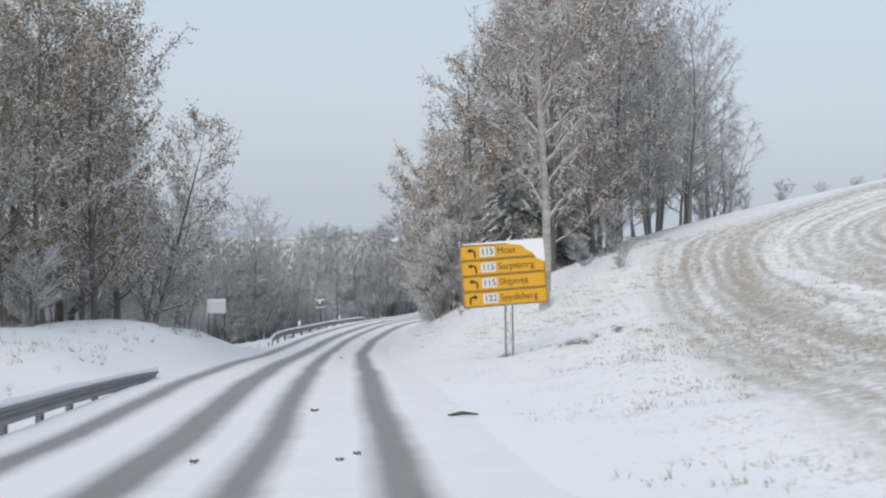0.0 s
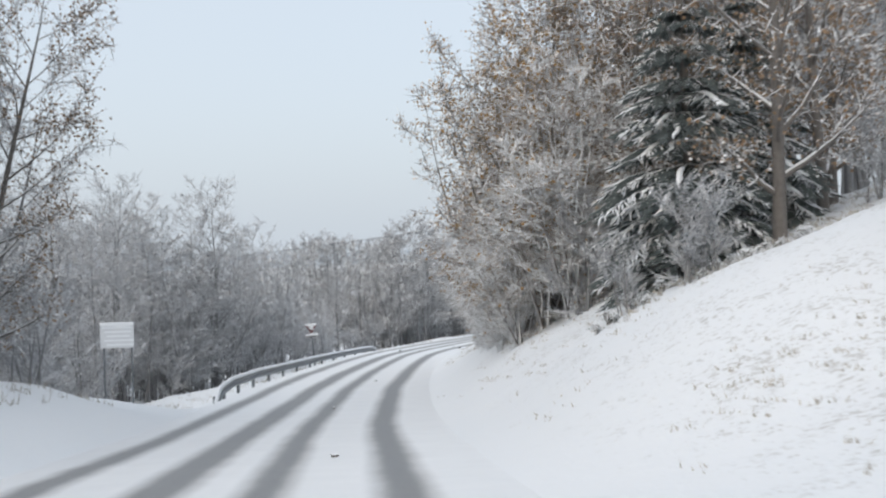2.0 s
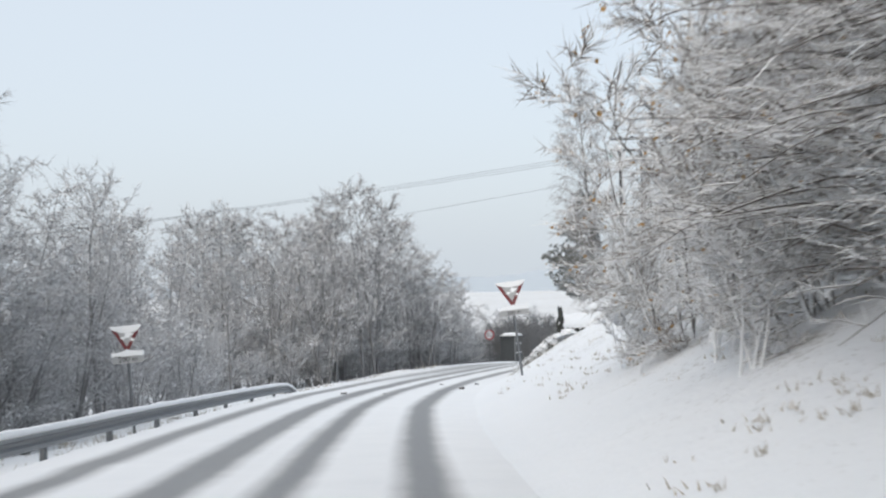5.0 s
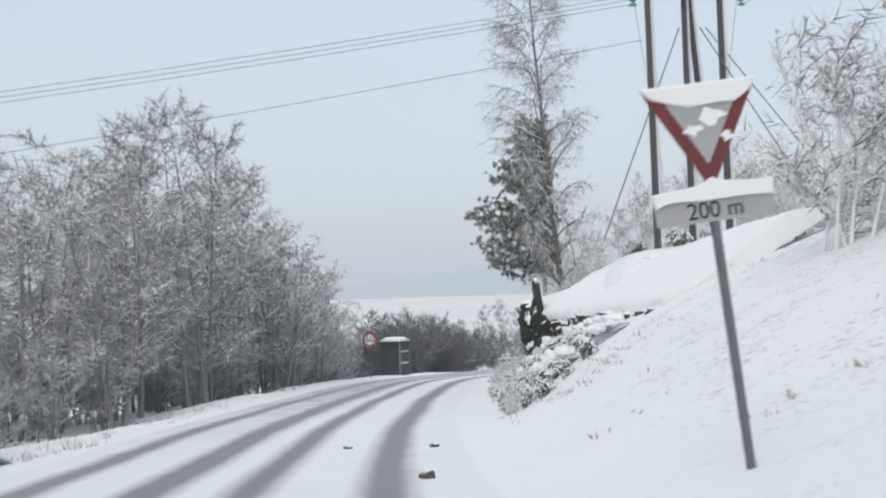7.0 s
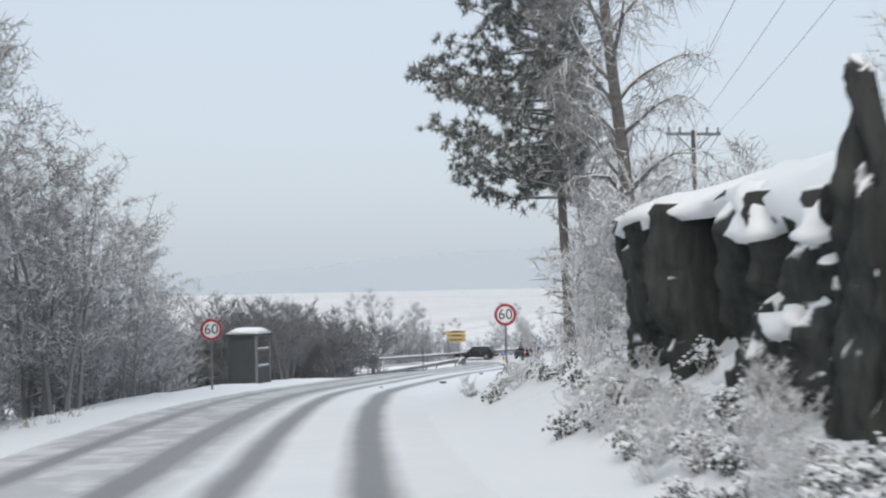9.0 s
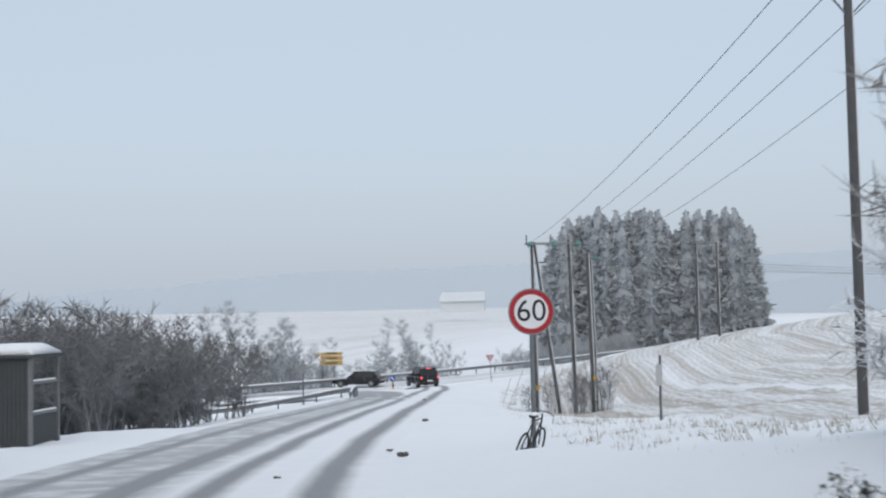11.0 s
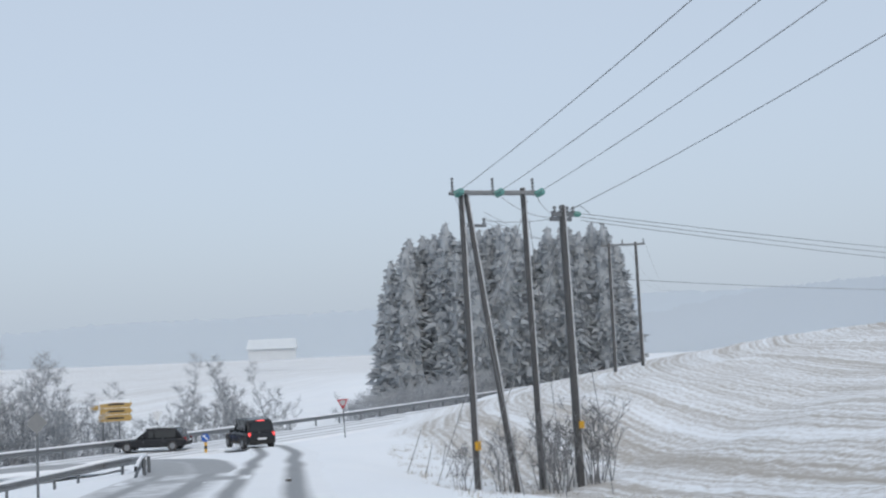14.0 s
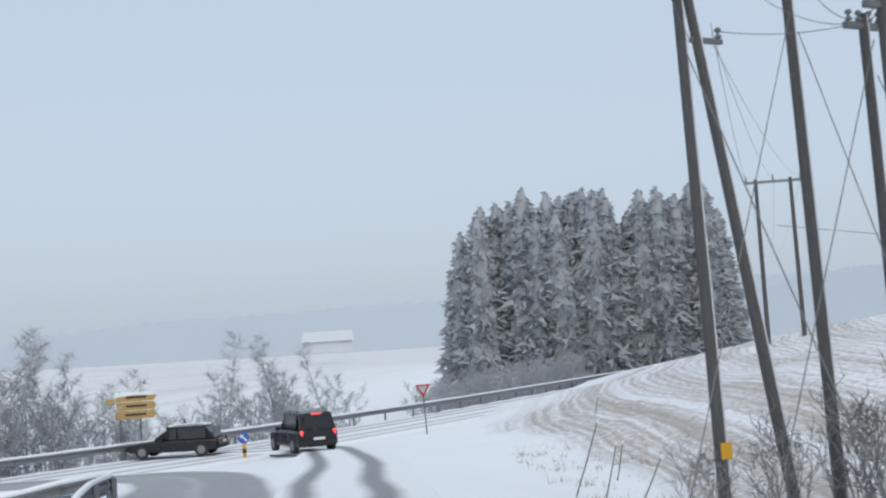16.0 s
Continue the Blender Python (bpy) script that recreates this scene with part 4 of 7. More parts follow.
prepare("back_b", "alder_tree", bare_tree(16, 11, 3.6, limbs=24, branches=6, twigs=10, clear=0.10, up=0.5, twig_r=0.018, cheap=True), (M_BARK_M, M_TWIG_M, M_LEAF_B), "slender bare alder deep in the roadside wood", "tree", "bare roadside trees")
prepare("sapling", "sapling_clump", bare_tree(17, 7.5, 2.4, stems=6, limbs=60, branches=7, twigs=14, clear=0.0, up=0.0, droop=0.04, reach=1.1, trunk_r=0.085, twig_r=0.0085, leaf=0.02, leaf_size=0.10, lean=0.10, blade=True, split=True, spread=0.42), (M_STEM, M_TWIG_S, M_LEAF_O), "clump of thin leaning saplings with snow along every twig", "tree", "saplings on the bank")
prepare("sapling_b", "sapling_clump", bare_tree(18, 6.0, 2.3, stems=7, limbs=63, branches=7, twigs=14, clear=0.0, up=0.0, droop=0.04, reach=1.1, trunk_r=0.075, twig_r=0.0085, lean=0.14, blade=True, split=True, spread=0.42), (M_STEM, M_TWIG_S, M_LEAF_O), "dense clump of snow-lined saplings overhanging the verge", "tree", "saplings on the bank")
prepare("arching", "roadside_brush", arching_brush(71), (M_STEM, M_ARC, M_TWIG_S), "long arching branches over the verge, each lined with snow", "bush", "overhanging brush")
prepare("arching_b", "roadside_brush", arching_brush(72, 5.6, 3.4, 60), (M_STEM, M_ARC, M_TWIG_S), "tall arching brush over the verge, each branch lined with snow", "bush", "overhanging brush")
prepare("thicket_d", "thicket_bush", bare_tree(36, 4.2, 2.6, stems=7, limbs=35, branches=6, twigs=9, clear=0.02, up=0.5, reach=1.3, twig_r=0.012, cheap=True), (M_TWIG_D, M_TWIG_D, M_LEAF_B), "dark leafless thicket with little snow beside the junction", "bush", "dark thickets")
prepare("weed", "bare_shrub", bare_tree(37, 2.3, 1.0, stems=9, limbs=27, branches=3, twigs=3, clear=0.25, up=1.1, twig_r=0.008, trunk_r=0.03), (M_TWIG_D, M_TWIG_D, M_LEAF_B), "thin leafless shrub at the foot of the poles", "bush", "thin shrubs")
prepare("brown_a", "broadleaf_tree", bare_tree(21, 12, 3.6, limbs=30, branches=8, twigs=14, clear=0.05, up=0.45, leaf=1.0, leaf_size=0.085, twig_r=0.009, blade=True), (M_BARK, M_TWIG, M_LEAF_B), "broadleaf tree with withered brown leaves and a dusting of snow", "tree", "half-leafed roadside trees")
prepare("olive_a", "broadleaf_tree", bare_tree(22, 11, 3.4, limbs=28, branches=8, twigs=14, clear=0.06, up=0.5, leaf=1.0, leaf_size=0.09, twig_r=0.009, blade=True), (M_BARK, M_TWIG, M_LEAF_G), "broadleaf tree with dull olive leaves and a dusting of snow", "tree", "half-leafed roadside trees")
prepare("ochre_a", "broadleaf_tree", bare_tree(23, 10, 3.2, stems=3, limbs=36, branches=7, twigs=14, clear=0.05, up=0.5, trunk_r=0.10, leaf=0.62, leaf_size=0.07, twig_r=0.009, blade=True), (M_BARK, M_TWIG, M_LEAF_O), "slender broadleaf clump with ochre autumn leaves on snowy branches", "tree", "half-leafed roadside trees")
prepare("bush_a", "snowy_bush", bare_tree(31, 3.4, 1.9, stems=6, limbs=36, branches=6, twigs=9, clear=0.05, up=0.5, twig_r=0.010, blade=True), (M_TWIG_W, M_TWIG_W, M_LEAF_B), "bare bush thick with fresh snow on the bank", "bush", "snow-laden bushes")
prepare("bush_s", "snowy_bush", bare_tree(38, 3.4, 1.9, stems=6, limbs=24, branches=4, twigs=5, clear=0.05, up=0.5, twig_r=0.03, cheap=True), (M_TWIG_W, M_TWIG_W, M_LEAF_B), "low shrub buried in fresh snow at the roadside", "bush", "low snowy shrubs")
prepare("bush_b", "snowy_bush", bare_tree(32, 5.0, 2.3, stems=5, limbs=40, branches=7, twigs=11, clear=0.05, up=0.6, twig_r=0.010, blade=True), (M_TWIG_W, M_TWIG_W, M_LEAF_B), "tall bare bush thick with fresh snow", "bush", "snow-laden bushes")
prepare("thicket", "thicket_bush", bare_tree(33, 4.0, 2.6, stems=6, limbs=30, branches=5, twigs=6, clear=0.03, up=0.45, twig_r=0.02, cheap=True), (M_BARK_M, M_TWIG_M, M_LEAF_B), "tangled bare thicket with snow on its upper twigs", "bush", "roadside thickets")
prepare("far_tree", "valley_tree", bare_tree(34, 9, 2.0, stems=2, limbs=30, branches=5, twigs=10, clear=0.06, up=0.55, twig_r=0.010, reach=1.45, cheap=True), (M_TWIG_P, M_TWIG_P, M_LEAF_B), "bare haze-paled tree in the valley behind the guardrail", "tree", "valley trees")
prepare("far_bush", "valley_bush", bare_tree(35, 5.0, 2.1, stems=4, limbs=24, branches=5, twigs=9, clear=0.03, up=0.6, twig_r=0.010, reach=1.45, cheap=True), (M_TWIG_P, M_TWIG_P, M_LEAF_B), "bare haze-paled shrub in the valley behind the guardrail", "bush", "valley shrubs")
prepare("birch", "birch_tree", bare_tree(41, 15, 2.6, limbs=38, branches=8, twigs=10, clear=0.20, up=0.75, droop=0.45, trunk_r=0.17, lean=0.01), (M_BIRCH, M_TWIG, M_LEAF_B), "tall birch with pale peeling bark and hanging bare twigs", "tree")
prepare("birch_b", "birch_tree", bare_tree(42, 15.5, 2.4, limbs=60, branches=9, twigs=12, clear=0.16, up=0.75, droop=0.5, trunk_r=0.14, lean=0.01, twig_r=0.008), (M_BIRCH_D, M_TWIG_B, M_LEAF_B), "old birch with dark lower bark and hanging bare twigs", "tree")
prepare("near_alder", "alder_tree", bare_tree(14, 11, 3.4, stems=2, limbs=32, branches=8, twigs=10, clear=0.06, up=0.6, twig_r=0.014), (M_BARK, M_TWIG, M_LEAF_B), "bare alder on the bank with snow along every branch", "tree", "bare bank trees")
prepare("spruce", "spruce_tree", conifer(51, 10, 3.0, 19, 9, 0.45, 0.02, finger=34, broad=0.42), (M_BARK, M_NEEDLE, M_SNOW), "dark spruce with snow lying on its drooping boughs", "tree")
prepare("pine", "pine_tree", pine(52, 12.5), (M_BARK, M_PINE, M_BARK), "lopsided pine with grey-green snowy needles and dead lower branches", "tree")
prepare("bramble", "low_shrub", bramble(61), (M_TWIG, M_LEAF_D, M_SNOW), "low dark-leaved shrub heaped with clots of snow", "bush", "low shrubs on the verge")
prepare("bramble_b", "low_shrub", bramble(62, 0.75, 0.7), (M_TWIG, M_LEAF_D, M_SNOW), "low dark-leaved shrub heaped with clots of snow", "bush", "low shrubs on the verge")
prepare("far_spruce", "far_spruce_tree", far_conifer(53, 21, 4.2), (M_FARNEEDLE, M_FARNEEDLE, M_FARNEEDLE), "tall haze-paled spruce in the dense wood behind the field", "tree", "spruce wood")
prepare("far_spruce_b", "far_spruce_tree", far_conifer(54, 21, 4.9), (M_FARNEEDLE, M_FARNEEDLE, M_FARNEEDLE), "tall haze-paled spruce in the dense wood behind the field", "tree", "spruce wood")


def at_road(y, u):
    a = float(road_turn(y))
    return float(road_x(y)) + u / math.cos(a), y


# ---- roadside woods ----
rng = random.Random(5)


def scatter(keys, y0, y1, u0, u1, step, smin=0.8, smax=1.1, jitter=0.45):
    """Plants trees at uneven steps over a stretch of roadside."""
    y, k = y0, 0
    while y < y1:
        u = u0
        while (u < u1) == (u0 < u1) and abs(u - u0) < abs(u1 - u0):
            x, yy = at_road(y + rng.uniform(-jitter, jitter) * step, u + rng.uniform(-jitter, jitter) * step)
            plant(keys[rng.randrange(len(keys))], x, yy, rng.uniform(smin, smax), rng.uniform(0, 360))
            u += step if u1 > u0 else -step
            k += 1
        y += step


# left, first wood: olive and brown trees close to the road
for key, x, y, s, tr in (("olive_a", -14.5, 47, 1.12, 20), ("brown_a", -13.4, 40, 1.0, 80), ("olive_a", -17.5, 42, 1.15, 200), ("brown_a", -16, 34, 1.1, 150), ("alder_b", -12.6, 33, 0.95, 10),
                         ("brown_a", -13.0, 27, 0.95, 260), ("alder_a", -18, 51, 1.0, 30), ("alder_c", -15.2, 53.5, 0.85, 120), ("brown_a", -19, 28, 1.1, 300), ("alder_b", -11.6, 21, 1.0, 60),
                         ("alder_c", -12.5, 36.5, 0.6, 75), ("thicket", -11.0, 30.5, 0.8, 15), ("thicket", -11.6, 24.5, 0.9, 95), ("thicket", -12.6, 39.5, 0.75, 190), ("thicket", -14.5, 46, 0.8, 290),
                         ("brown_a", -12.9, 44.5, 0.8, 310), ("olive_a", -12.2, 36.5, 0.85, 130), ("brown_a", -12.4, 31.0, 0.8, 200), ("brown_a", -15.6, 38.5, 0.95, 250), ("brown_a", -14.6, 50.5, 0.75, 340), ("olive_a", -16.4, 45.5, 1.0, 60), ("brown_a", -14.0, 23.5, 1.0, 100), ("thicket", -10.6, 34.5, 0.6, 200), ("thicket", -11.8, 42.5, 0.7, 35), ("thicket", -13.5, 49.0, 0.6, 135),
                         ("brown_a", -20, 48, 1.0, 40), ("alder_a", -22, 38, 1.1, 110), ("alder_b", -23, 56, 1.0, 170), ("brown_a", -24, 46, 1.1, 15), ("alder_c", -11.5, 14, 1.0, 44), ("thicket", -16.5, 50, 0.8, 20)):
    plant(key, x, y, s, tr)
plant("brown_a", -13.2, 53.5, 0.8, 200, lean=17)
plant("alder_b", -17.5, 60, 0.7, 50)
for key, x, y, sc, tr in (("brown_a", -11.4, 42.0, 0.9, 75), ("brown_a", -12.6, 47.5, 0.95, 165), ("olive_a", -13.2, 43.0, 1.15, 300), ("alder_c", -13.4, 52.5, 0.95, 250), ("brown_a", -11.9, 38.0, 0.9, 10), ("thicket", -12.3, 55.5, 0.8, 100), ("alder_c", -16.5, 56.5, 0.8, 140)):
    plant(key, x, y, sc, tr)
# left, the long alder wood in the hollow: tall in the middle, low before the bend, tall again behind it
scatter(["alder_a", "alder_b", "alder_c"], 63, 75, -12.2, -18, 3.6, 0.50, 0.62)
scatter(["alder_a", "alder_b", "alder_c"], 76, 98, -11.5, -18, 2.9, 0.72, 0.86)
scatter(["back_a", "back_b"], 64, 76, -19, -27, 4.4, 0.55, 0.7)
scatter(["back_a", "back_b"], 76, 100, -19, -28, 4.4, 0.8, 0.95)
scatter(["alder_a", "alder_b", "alder_c", "alder_n"], 99, 112, -12.0, -18, 3.2, 0.64, 0.76)
scatter(["alder_a", "alder_b", "alder_c", "alder_n"], 113, 130, -12.5, -18, 3.4, 0.42, 0.54)
scatter(["back_a", "back_b"], 104, 130, -20, -29, 4.6, 0.5, 0.65)
scatter(["thicket"], 64, 130, -10.8, -15, 4.4, 0.5, 0.85)
scatter(["thicket"], 66, 132, -15, -24, 4.2, 0.9, 1.35)
scatter(["alder_n", "alder_m"], 136, 156, -11.0, -18, 3.4, 0.98, 1.18)
scatter(["alder_n", "alder_m"], 157, 172, -12.8, -18, 3.8, 0.75, 0.95)
scatter(["back_a", "back_b"], 134, 174, -19, -29, 4.6, 0.85, 1.1)
scatter(["thicket"], 130, 172, -11.8, -16, 4.0, 0.6, 0.95)
scatter(["thicket"], 132, 176, -14, -22, 4.2, 0.9, 1.3)
for k in range(14):
    x, y = at_road(83 + 1.75 * k, -10.6 - 1.1 * (k % 3))
    plant(("alder_c", "alder_m", "alder_b")[k % 3], x, y, (0.84, 0.92, 0.74)[k % 3] * (1.0 - 0.012 * k), 71 * k)
for key, x, y, s, tr in (("alder_m", -10.4, 159, 0.95, 20), ("alder_n", -10.2, 163.5, 0.8, 130), ("alder_m", -8.6, 168, 0.78, 230), ("alder_m", -7.4, 172.5, 0.6, 310), ("alder_n", -8.6, 187, 0.95, 40), ("alder_m", -7.2, 191, 0.95, 150), ("alder_n", -10.6, 182, 0.95, 260), ("alder_m", -6.8, 184, 0.7, 330), ("thicket", -8.6, 163, 0.9, 40), ("thicket", -6.6, 170, 0.8, 140), ("alder_n", -12.5, 154, 1.05, 80), ("alder_m", -6.4, 178, 0.5, 75), ("alder_n", -7.6, 164.5, 0.62, 15), ("alder_m", -9.4, 157.5, 1.05, 115), ("alder_n", -6.9, 169.5, 0.58, 215), ("alder_n", -11.6, 156.0, 1.1, 300), ("alder_n", -10.9, 164.5, 0.95, 50), ("thicket", -7.4, 166.5, 1.0, 70), ("thicket", -9.6, 160.0, 1.0, 160)):
    plant(key, x, y, s, tr)
scatter(["alder_c", "thicket_d"], 178, 196, -14.5, -28, 4.0, 0.5, 0.75)
scatter(["thicket_d"], 183, 207, -10.4, -19, 2.5, 0.75, 1.15)

# right, the stand on the bank
for key, x, y, s, tr in (("birch", 6.3, 42.2, 1.05, 0), ("ochre_a", 1.6, 64, 0.95, 10), ("ochre_a", 2.2, 61, 1.0, 140), ("brown_a", 5.6, 59, 1.1, 80), ("ochre_a", 2.6, 68.5, 1.0, 40), ("ochre_a", 0.6, 66.5, 0.85, 300), ("brown_a", 4.4, 70, 1.1, 10), ("brown_a", 8.6, 72, 1.15, 60), ("alder_a", 10.5, 71, 1.15, 180), ("alder_b", 12.8, 78, 1.15, 280), ("brown_a", 9.8, 62, 1.05, 330),
                         ("near_alder", 4.6, 66, 1.05, 300), ("brown_a", 6.6, 53, 1.05, 190), ("birch", 8.2, 60, 0.95, 130),
                         ("alder_a", 9.2, 66, 1.15, 20), ("alder_a", 12.2, 70, 1.1, 100), ("alder_b", 14.5, 74, 1.05, 200), ("alder_a", 16.8, 79, 0.95, 330), ("alder_a", 11.0, 77, 1.1, 250),
                         ("brown_a", 6.5, 75, 1.1, 30), ("alder_b", 7.8, 84, 1.1, 150), ("alder_a", 14.0, 84, 1.1, 45), ("alder_a", 18.6, 84, 0.7, 10), ("alder_b", 16.6, 88, 1.05, 35), ("alder_a", 14.6, 89, 1.1, 125), ("alder_c", 18.0, 86.5, 0.9, 215), ("alder_b", 12.6, 86, 1.15, 305),
                         ("bush_b", 2.2, 83, 1.2, 110),
                         ("bush_a", -0.1, 70.5, 0.8, 45), ("bush_b", 0.3, 89.5, 0.95, 20), ("bush_b", 2.4, 91, 1.2, 280), ("alder_b", 5.0, 90, 0.9, 330), ("thicket", 1.2, 65.5, 0.8, 80), ("thicket", 2.4, 57.5, 0.8, 170),
                         ("thicket", 9.4, 55.5, 0.6, 70), ("thicket", 4.4, 50.5, 0.5, 120), ("thicket", 15.5, 73, 0.7, 200), ("thicket", 18.5, 80, 0.7, 20), ("bush_a", 1.2, 94, 0.9, 60)):
    plant(key, x - 1.3, y, s, tr)
for k, (x, y, s, ln) in enumerate(((-1.2, 61.5, 0.8, -9), (-0.6, 64.5, 1.0, -12), (-1.3, 67.5, 0.9, -14), (-0.2, 69.5, 1.15, -12), (-1.6, 71.0, 0.9, -15), (-1.9, 74.0, 1.0, -14), (-0.4, 75.5, 1.2, -10), (-2.0, 77.5, 0.95, -13), (-2.1, 80.5, 0.9, -12), (-0.8, 82.0, 1.2, -8), (-2.2, 84.0, 0.9, -12), (-2.0, 87.5, 0.85, -10),
                                  (0.8, 66.0, 1.2, -10), (0.6, 72.0, 1.25, -8), (0.9, 79.0, 1.2, -6), (0.2, 59.0, 0.9, -8), (1.6, 62.5, 1.1, -10), (1.9, 69.0, 1.2, -6), (-1.4, 91.0, 0.75, -8), (1.0, 86.0, 1.1, -5), (3.2, 64.0, 1.2, -4), (3.4, 74.0, 1.3, -4))):
    plant("sapling" if k % 2 else "sapling_b", x + 1.45, y, s * 0.95, 67 * k, lean=ln * 0.8)
plant("spruce", 3.6, 54.8, 0.84, 30, tall=0.86)
plant("spruce", 5.4, 57.5, 0.8, 200, tall=0.8)
# low growth on the bank behind and below the table sign
for k in range(46):
    x, y = ((1.6 + 0.16 * k, 52.5 - 0.12 * k) if k < 26 else (3.2 + 0.19 * (k - 26), 33.8 - 0.1 * (k - 26)))
    plant("bramble" if k % 3 else "bramble_b", x + rng.uniform(-0.6, 0.6), y + rng.uniform(-1.2, 1.2), rng.uniform(0.25, 0.48), 77 * k)
for key, x, y, sc, tr in (("thicket", 6.6, 46.5, 0.35, 20), ("thicket", 7.8, 44.5, 0.3, 120), ("thicket", 3.4, 50.5, 0.4, 210), ("thicket", 2.0, 52.0, 0.4, 300), ("sapling", 1.2, 58.5, 0.85, 10)):
    plant(key, x, y, sc, tr, lean=-4)
# denser stand behind
for key, x, y, sc, tr in (("brown_a", 3.0, 60, 1.05, 20), ("brown_a", 1.2, 63.5, 1.0, 120), ("brown_a", 5.6, 64.5, 1.15, 210), ("alder_b", 7.6, 61.5, 1.15, 310), ("brown_a", 7.2, 57.5, 1.05, 50), ("alder_a", 3.4, 67.5, 1.2, 140), ("alder_b", 10.6, 67.0, 1.1, 250), ("alder_a", 8.8, 74.0, 1.15, 340), ("alder_b", 11.8, 72.5, 1.05, 70), ("alder_a", 13.2, 69.5, 0.95, 170), ("ochre_a", -0.4, 62.5, 0.9, 200), ("ochre_a", -0.9, 66.0, 1.0, 60)):
    plant(key, x, y, sc, tr)
for k in range(0, 14, 2):
    x, y = at_road(60 + 2.1 * k, 4.3 + 0.6 * (k % 3))
    plant("sapling_b" if k % 2 else "sapling", x, y, 0.55 + 0.08 * (k % 3), 51 * k, lean=-13)
# undergrowth at the saplings' feet
for k in range(15):
    x, y = at_road(60 + 2.2 * k, 3.9 + 0.5 * (k % 3))
    plant("bush_a", x, y, 0.42 + 0.1 * (k % 4), 83 * k)
for key, x, y, sc, tr in (("sapling", 0.5, 60.0, 0.8, 10), ("sapling_b", 1.6, 61.5, 0.95, 100), ("sapling", 2.6, 63.0, 1.0, 190), ("sapling_b", 3.3, 60.0, 0.9, 280), ("bush_b", 0.9, 63.5, 0.7, 40), ("bush_b", 3.8, 66.0, 0.9, 130), ("bush_b", 2.2, 66.5, 0.8, 220), ("bush_b", 1.4, 59.0, 0.6, 310)):
    plant(key, x, y, sc, tr, lean=-7)
# low snow-lined brush at the edge of the bank in front of them
for k in range(14):
    x, y = at_road(62.0 + 0.85 * k, 3.7 + 0.35 * (k % 3))
    plant(("bush_a", "sapling_b", "bush_b")[k % 3], x, y, (0.30, 0.32, 0.25)[k % 3] + 0.03 * (k % 4), 59 * k, lean=-10)
for k in range(10):
    x, y = at_road(61 + 1.2 * k, 5.2 + 0.5 * (k % 2))
    plant("sapling_b" if k % 2 else "sapling", x, y, 0.55 + 0.06 * (k % 3), 37 * k, lean=-14)
# long branches arching out over the verge
for k in range(16):
    x, y = at_road(61.5 + 1.15 * k, 5.4 + 0.7 * (k % 3))
    plant("arching_b" if k % 2 else "arching", x, y, 0.85 + 0.09 * (k % 3), -18 + 11 * (k % 4), sink=0.0)
# bushes round the poles on the knoll
for key, x, y, sc, tr in (("bush_b", 0.6, 127.2, 0.42, 10), ("bush_b", 2.1, 126.8, 0.62, 110), ("bush_b", 2.9, 126.0, 0.66, 210), ("bush_a", 4.2, 125.0, 0.7, 310), ("bush_b", 5.2, 124.5, 0.7, 60), ("bush_b", 4.6, 121.5, 0.6, 160), ("bush_a", 5.6, 120.0, 0.7, 260), ("bush_a", 1.4, 127.6, 0.6, 340)):
    plant(key, x, y, sc * 0.72, tr)
# hazy trees past the shelter
for k in range(9):
    x, y = at_road(193 + 2.2 * k, -13.5 - 1.6 * (k % 3))
    plant("thicket_d", x, y, 1.3 + 0.1 * (k % 3), 77 * k)
# hedge along the crest of the first field
for i in range(16):
    plant("thicket", 16 + 3.0 * i, 84 + 2.0 * i, 0.36 + 0.06 * (i % 3), 40 * i)
# snow-laden bushes before the rock
for key, x, y, s, tr in (("bush_b", 1.4, 107, 1.05, 0), ("bush_b", 3.4, 109.5, 1.15, 100), ("bush_a", 0.6, 110.5, 1.0, 50), ("bush_b", 4.8, 105, 1.2, 220), ("bush_a", 1.9, 103.5, 1.0, 300),
                         ("bush_b", 6.5, 108, 1.2, 20), ("bush_a", 2.6, 113, 0.8, 160), ("bush_b", 7.6, 131, 0.85, 80), ("bush_b", 9.0, 133, 0.9, 190), ("bush_a", 5.8, 134, 0.8, 260), ("bush_b", 11.5, 131, 1.0, 10),
                         ("bush_a", 3.6, 136.2, 0.5, 30), ("bush_a", 4.6, 140, 0.8, 130), ("bush_a", 4.4, 144.5, 0.85, 200), ("bush_b", 6.0, 142, 0.8, 290), ("bush_a", 5.4, 148.5, 0.8, 350), ("bush_b", 7.4, 147, 0.75, 75),
                         ("bush_a", 6.4, 151.5, 0.7, 15)):
    plant(key, x - (0.2 if y < 120 else 0.6), y, s, tr)
plant("pine", 2.05, 142.2, 0.80, 0)
plant("birch_b", 1.95, 138.3, 1.0, 210, lean=-3.5)
for x, y, sc, tr in ((1.9, 137.0, 0.6, 20), (2.6, 138.6, 0.65, 140), (2.2, 140.5, 0.75, 260), (3.2, 141.5, 0.6, 80), (1.5, 139.4, 0.55, 190), (3.0, 136.4, 0.45, 310), (3.8, 139.5, 0.5, 40)):
    plant("bush_b", x, y, sc, tr)
plant("near_alder", 5.4, 150, 0.7, 10)

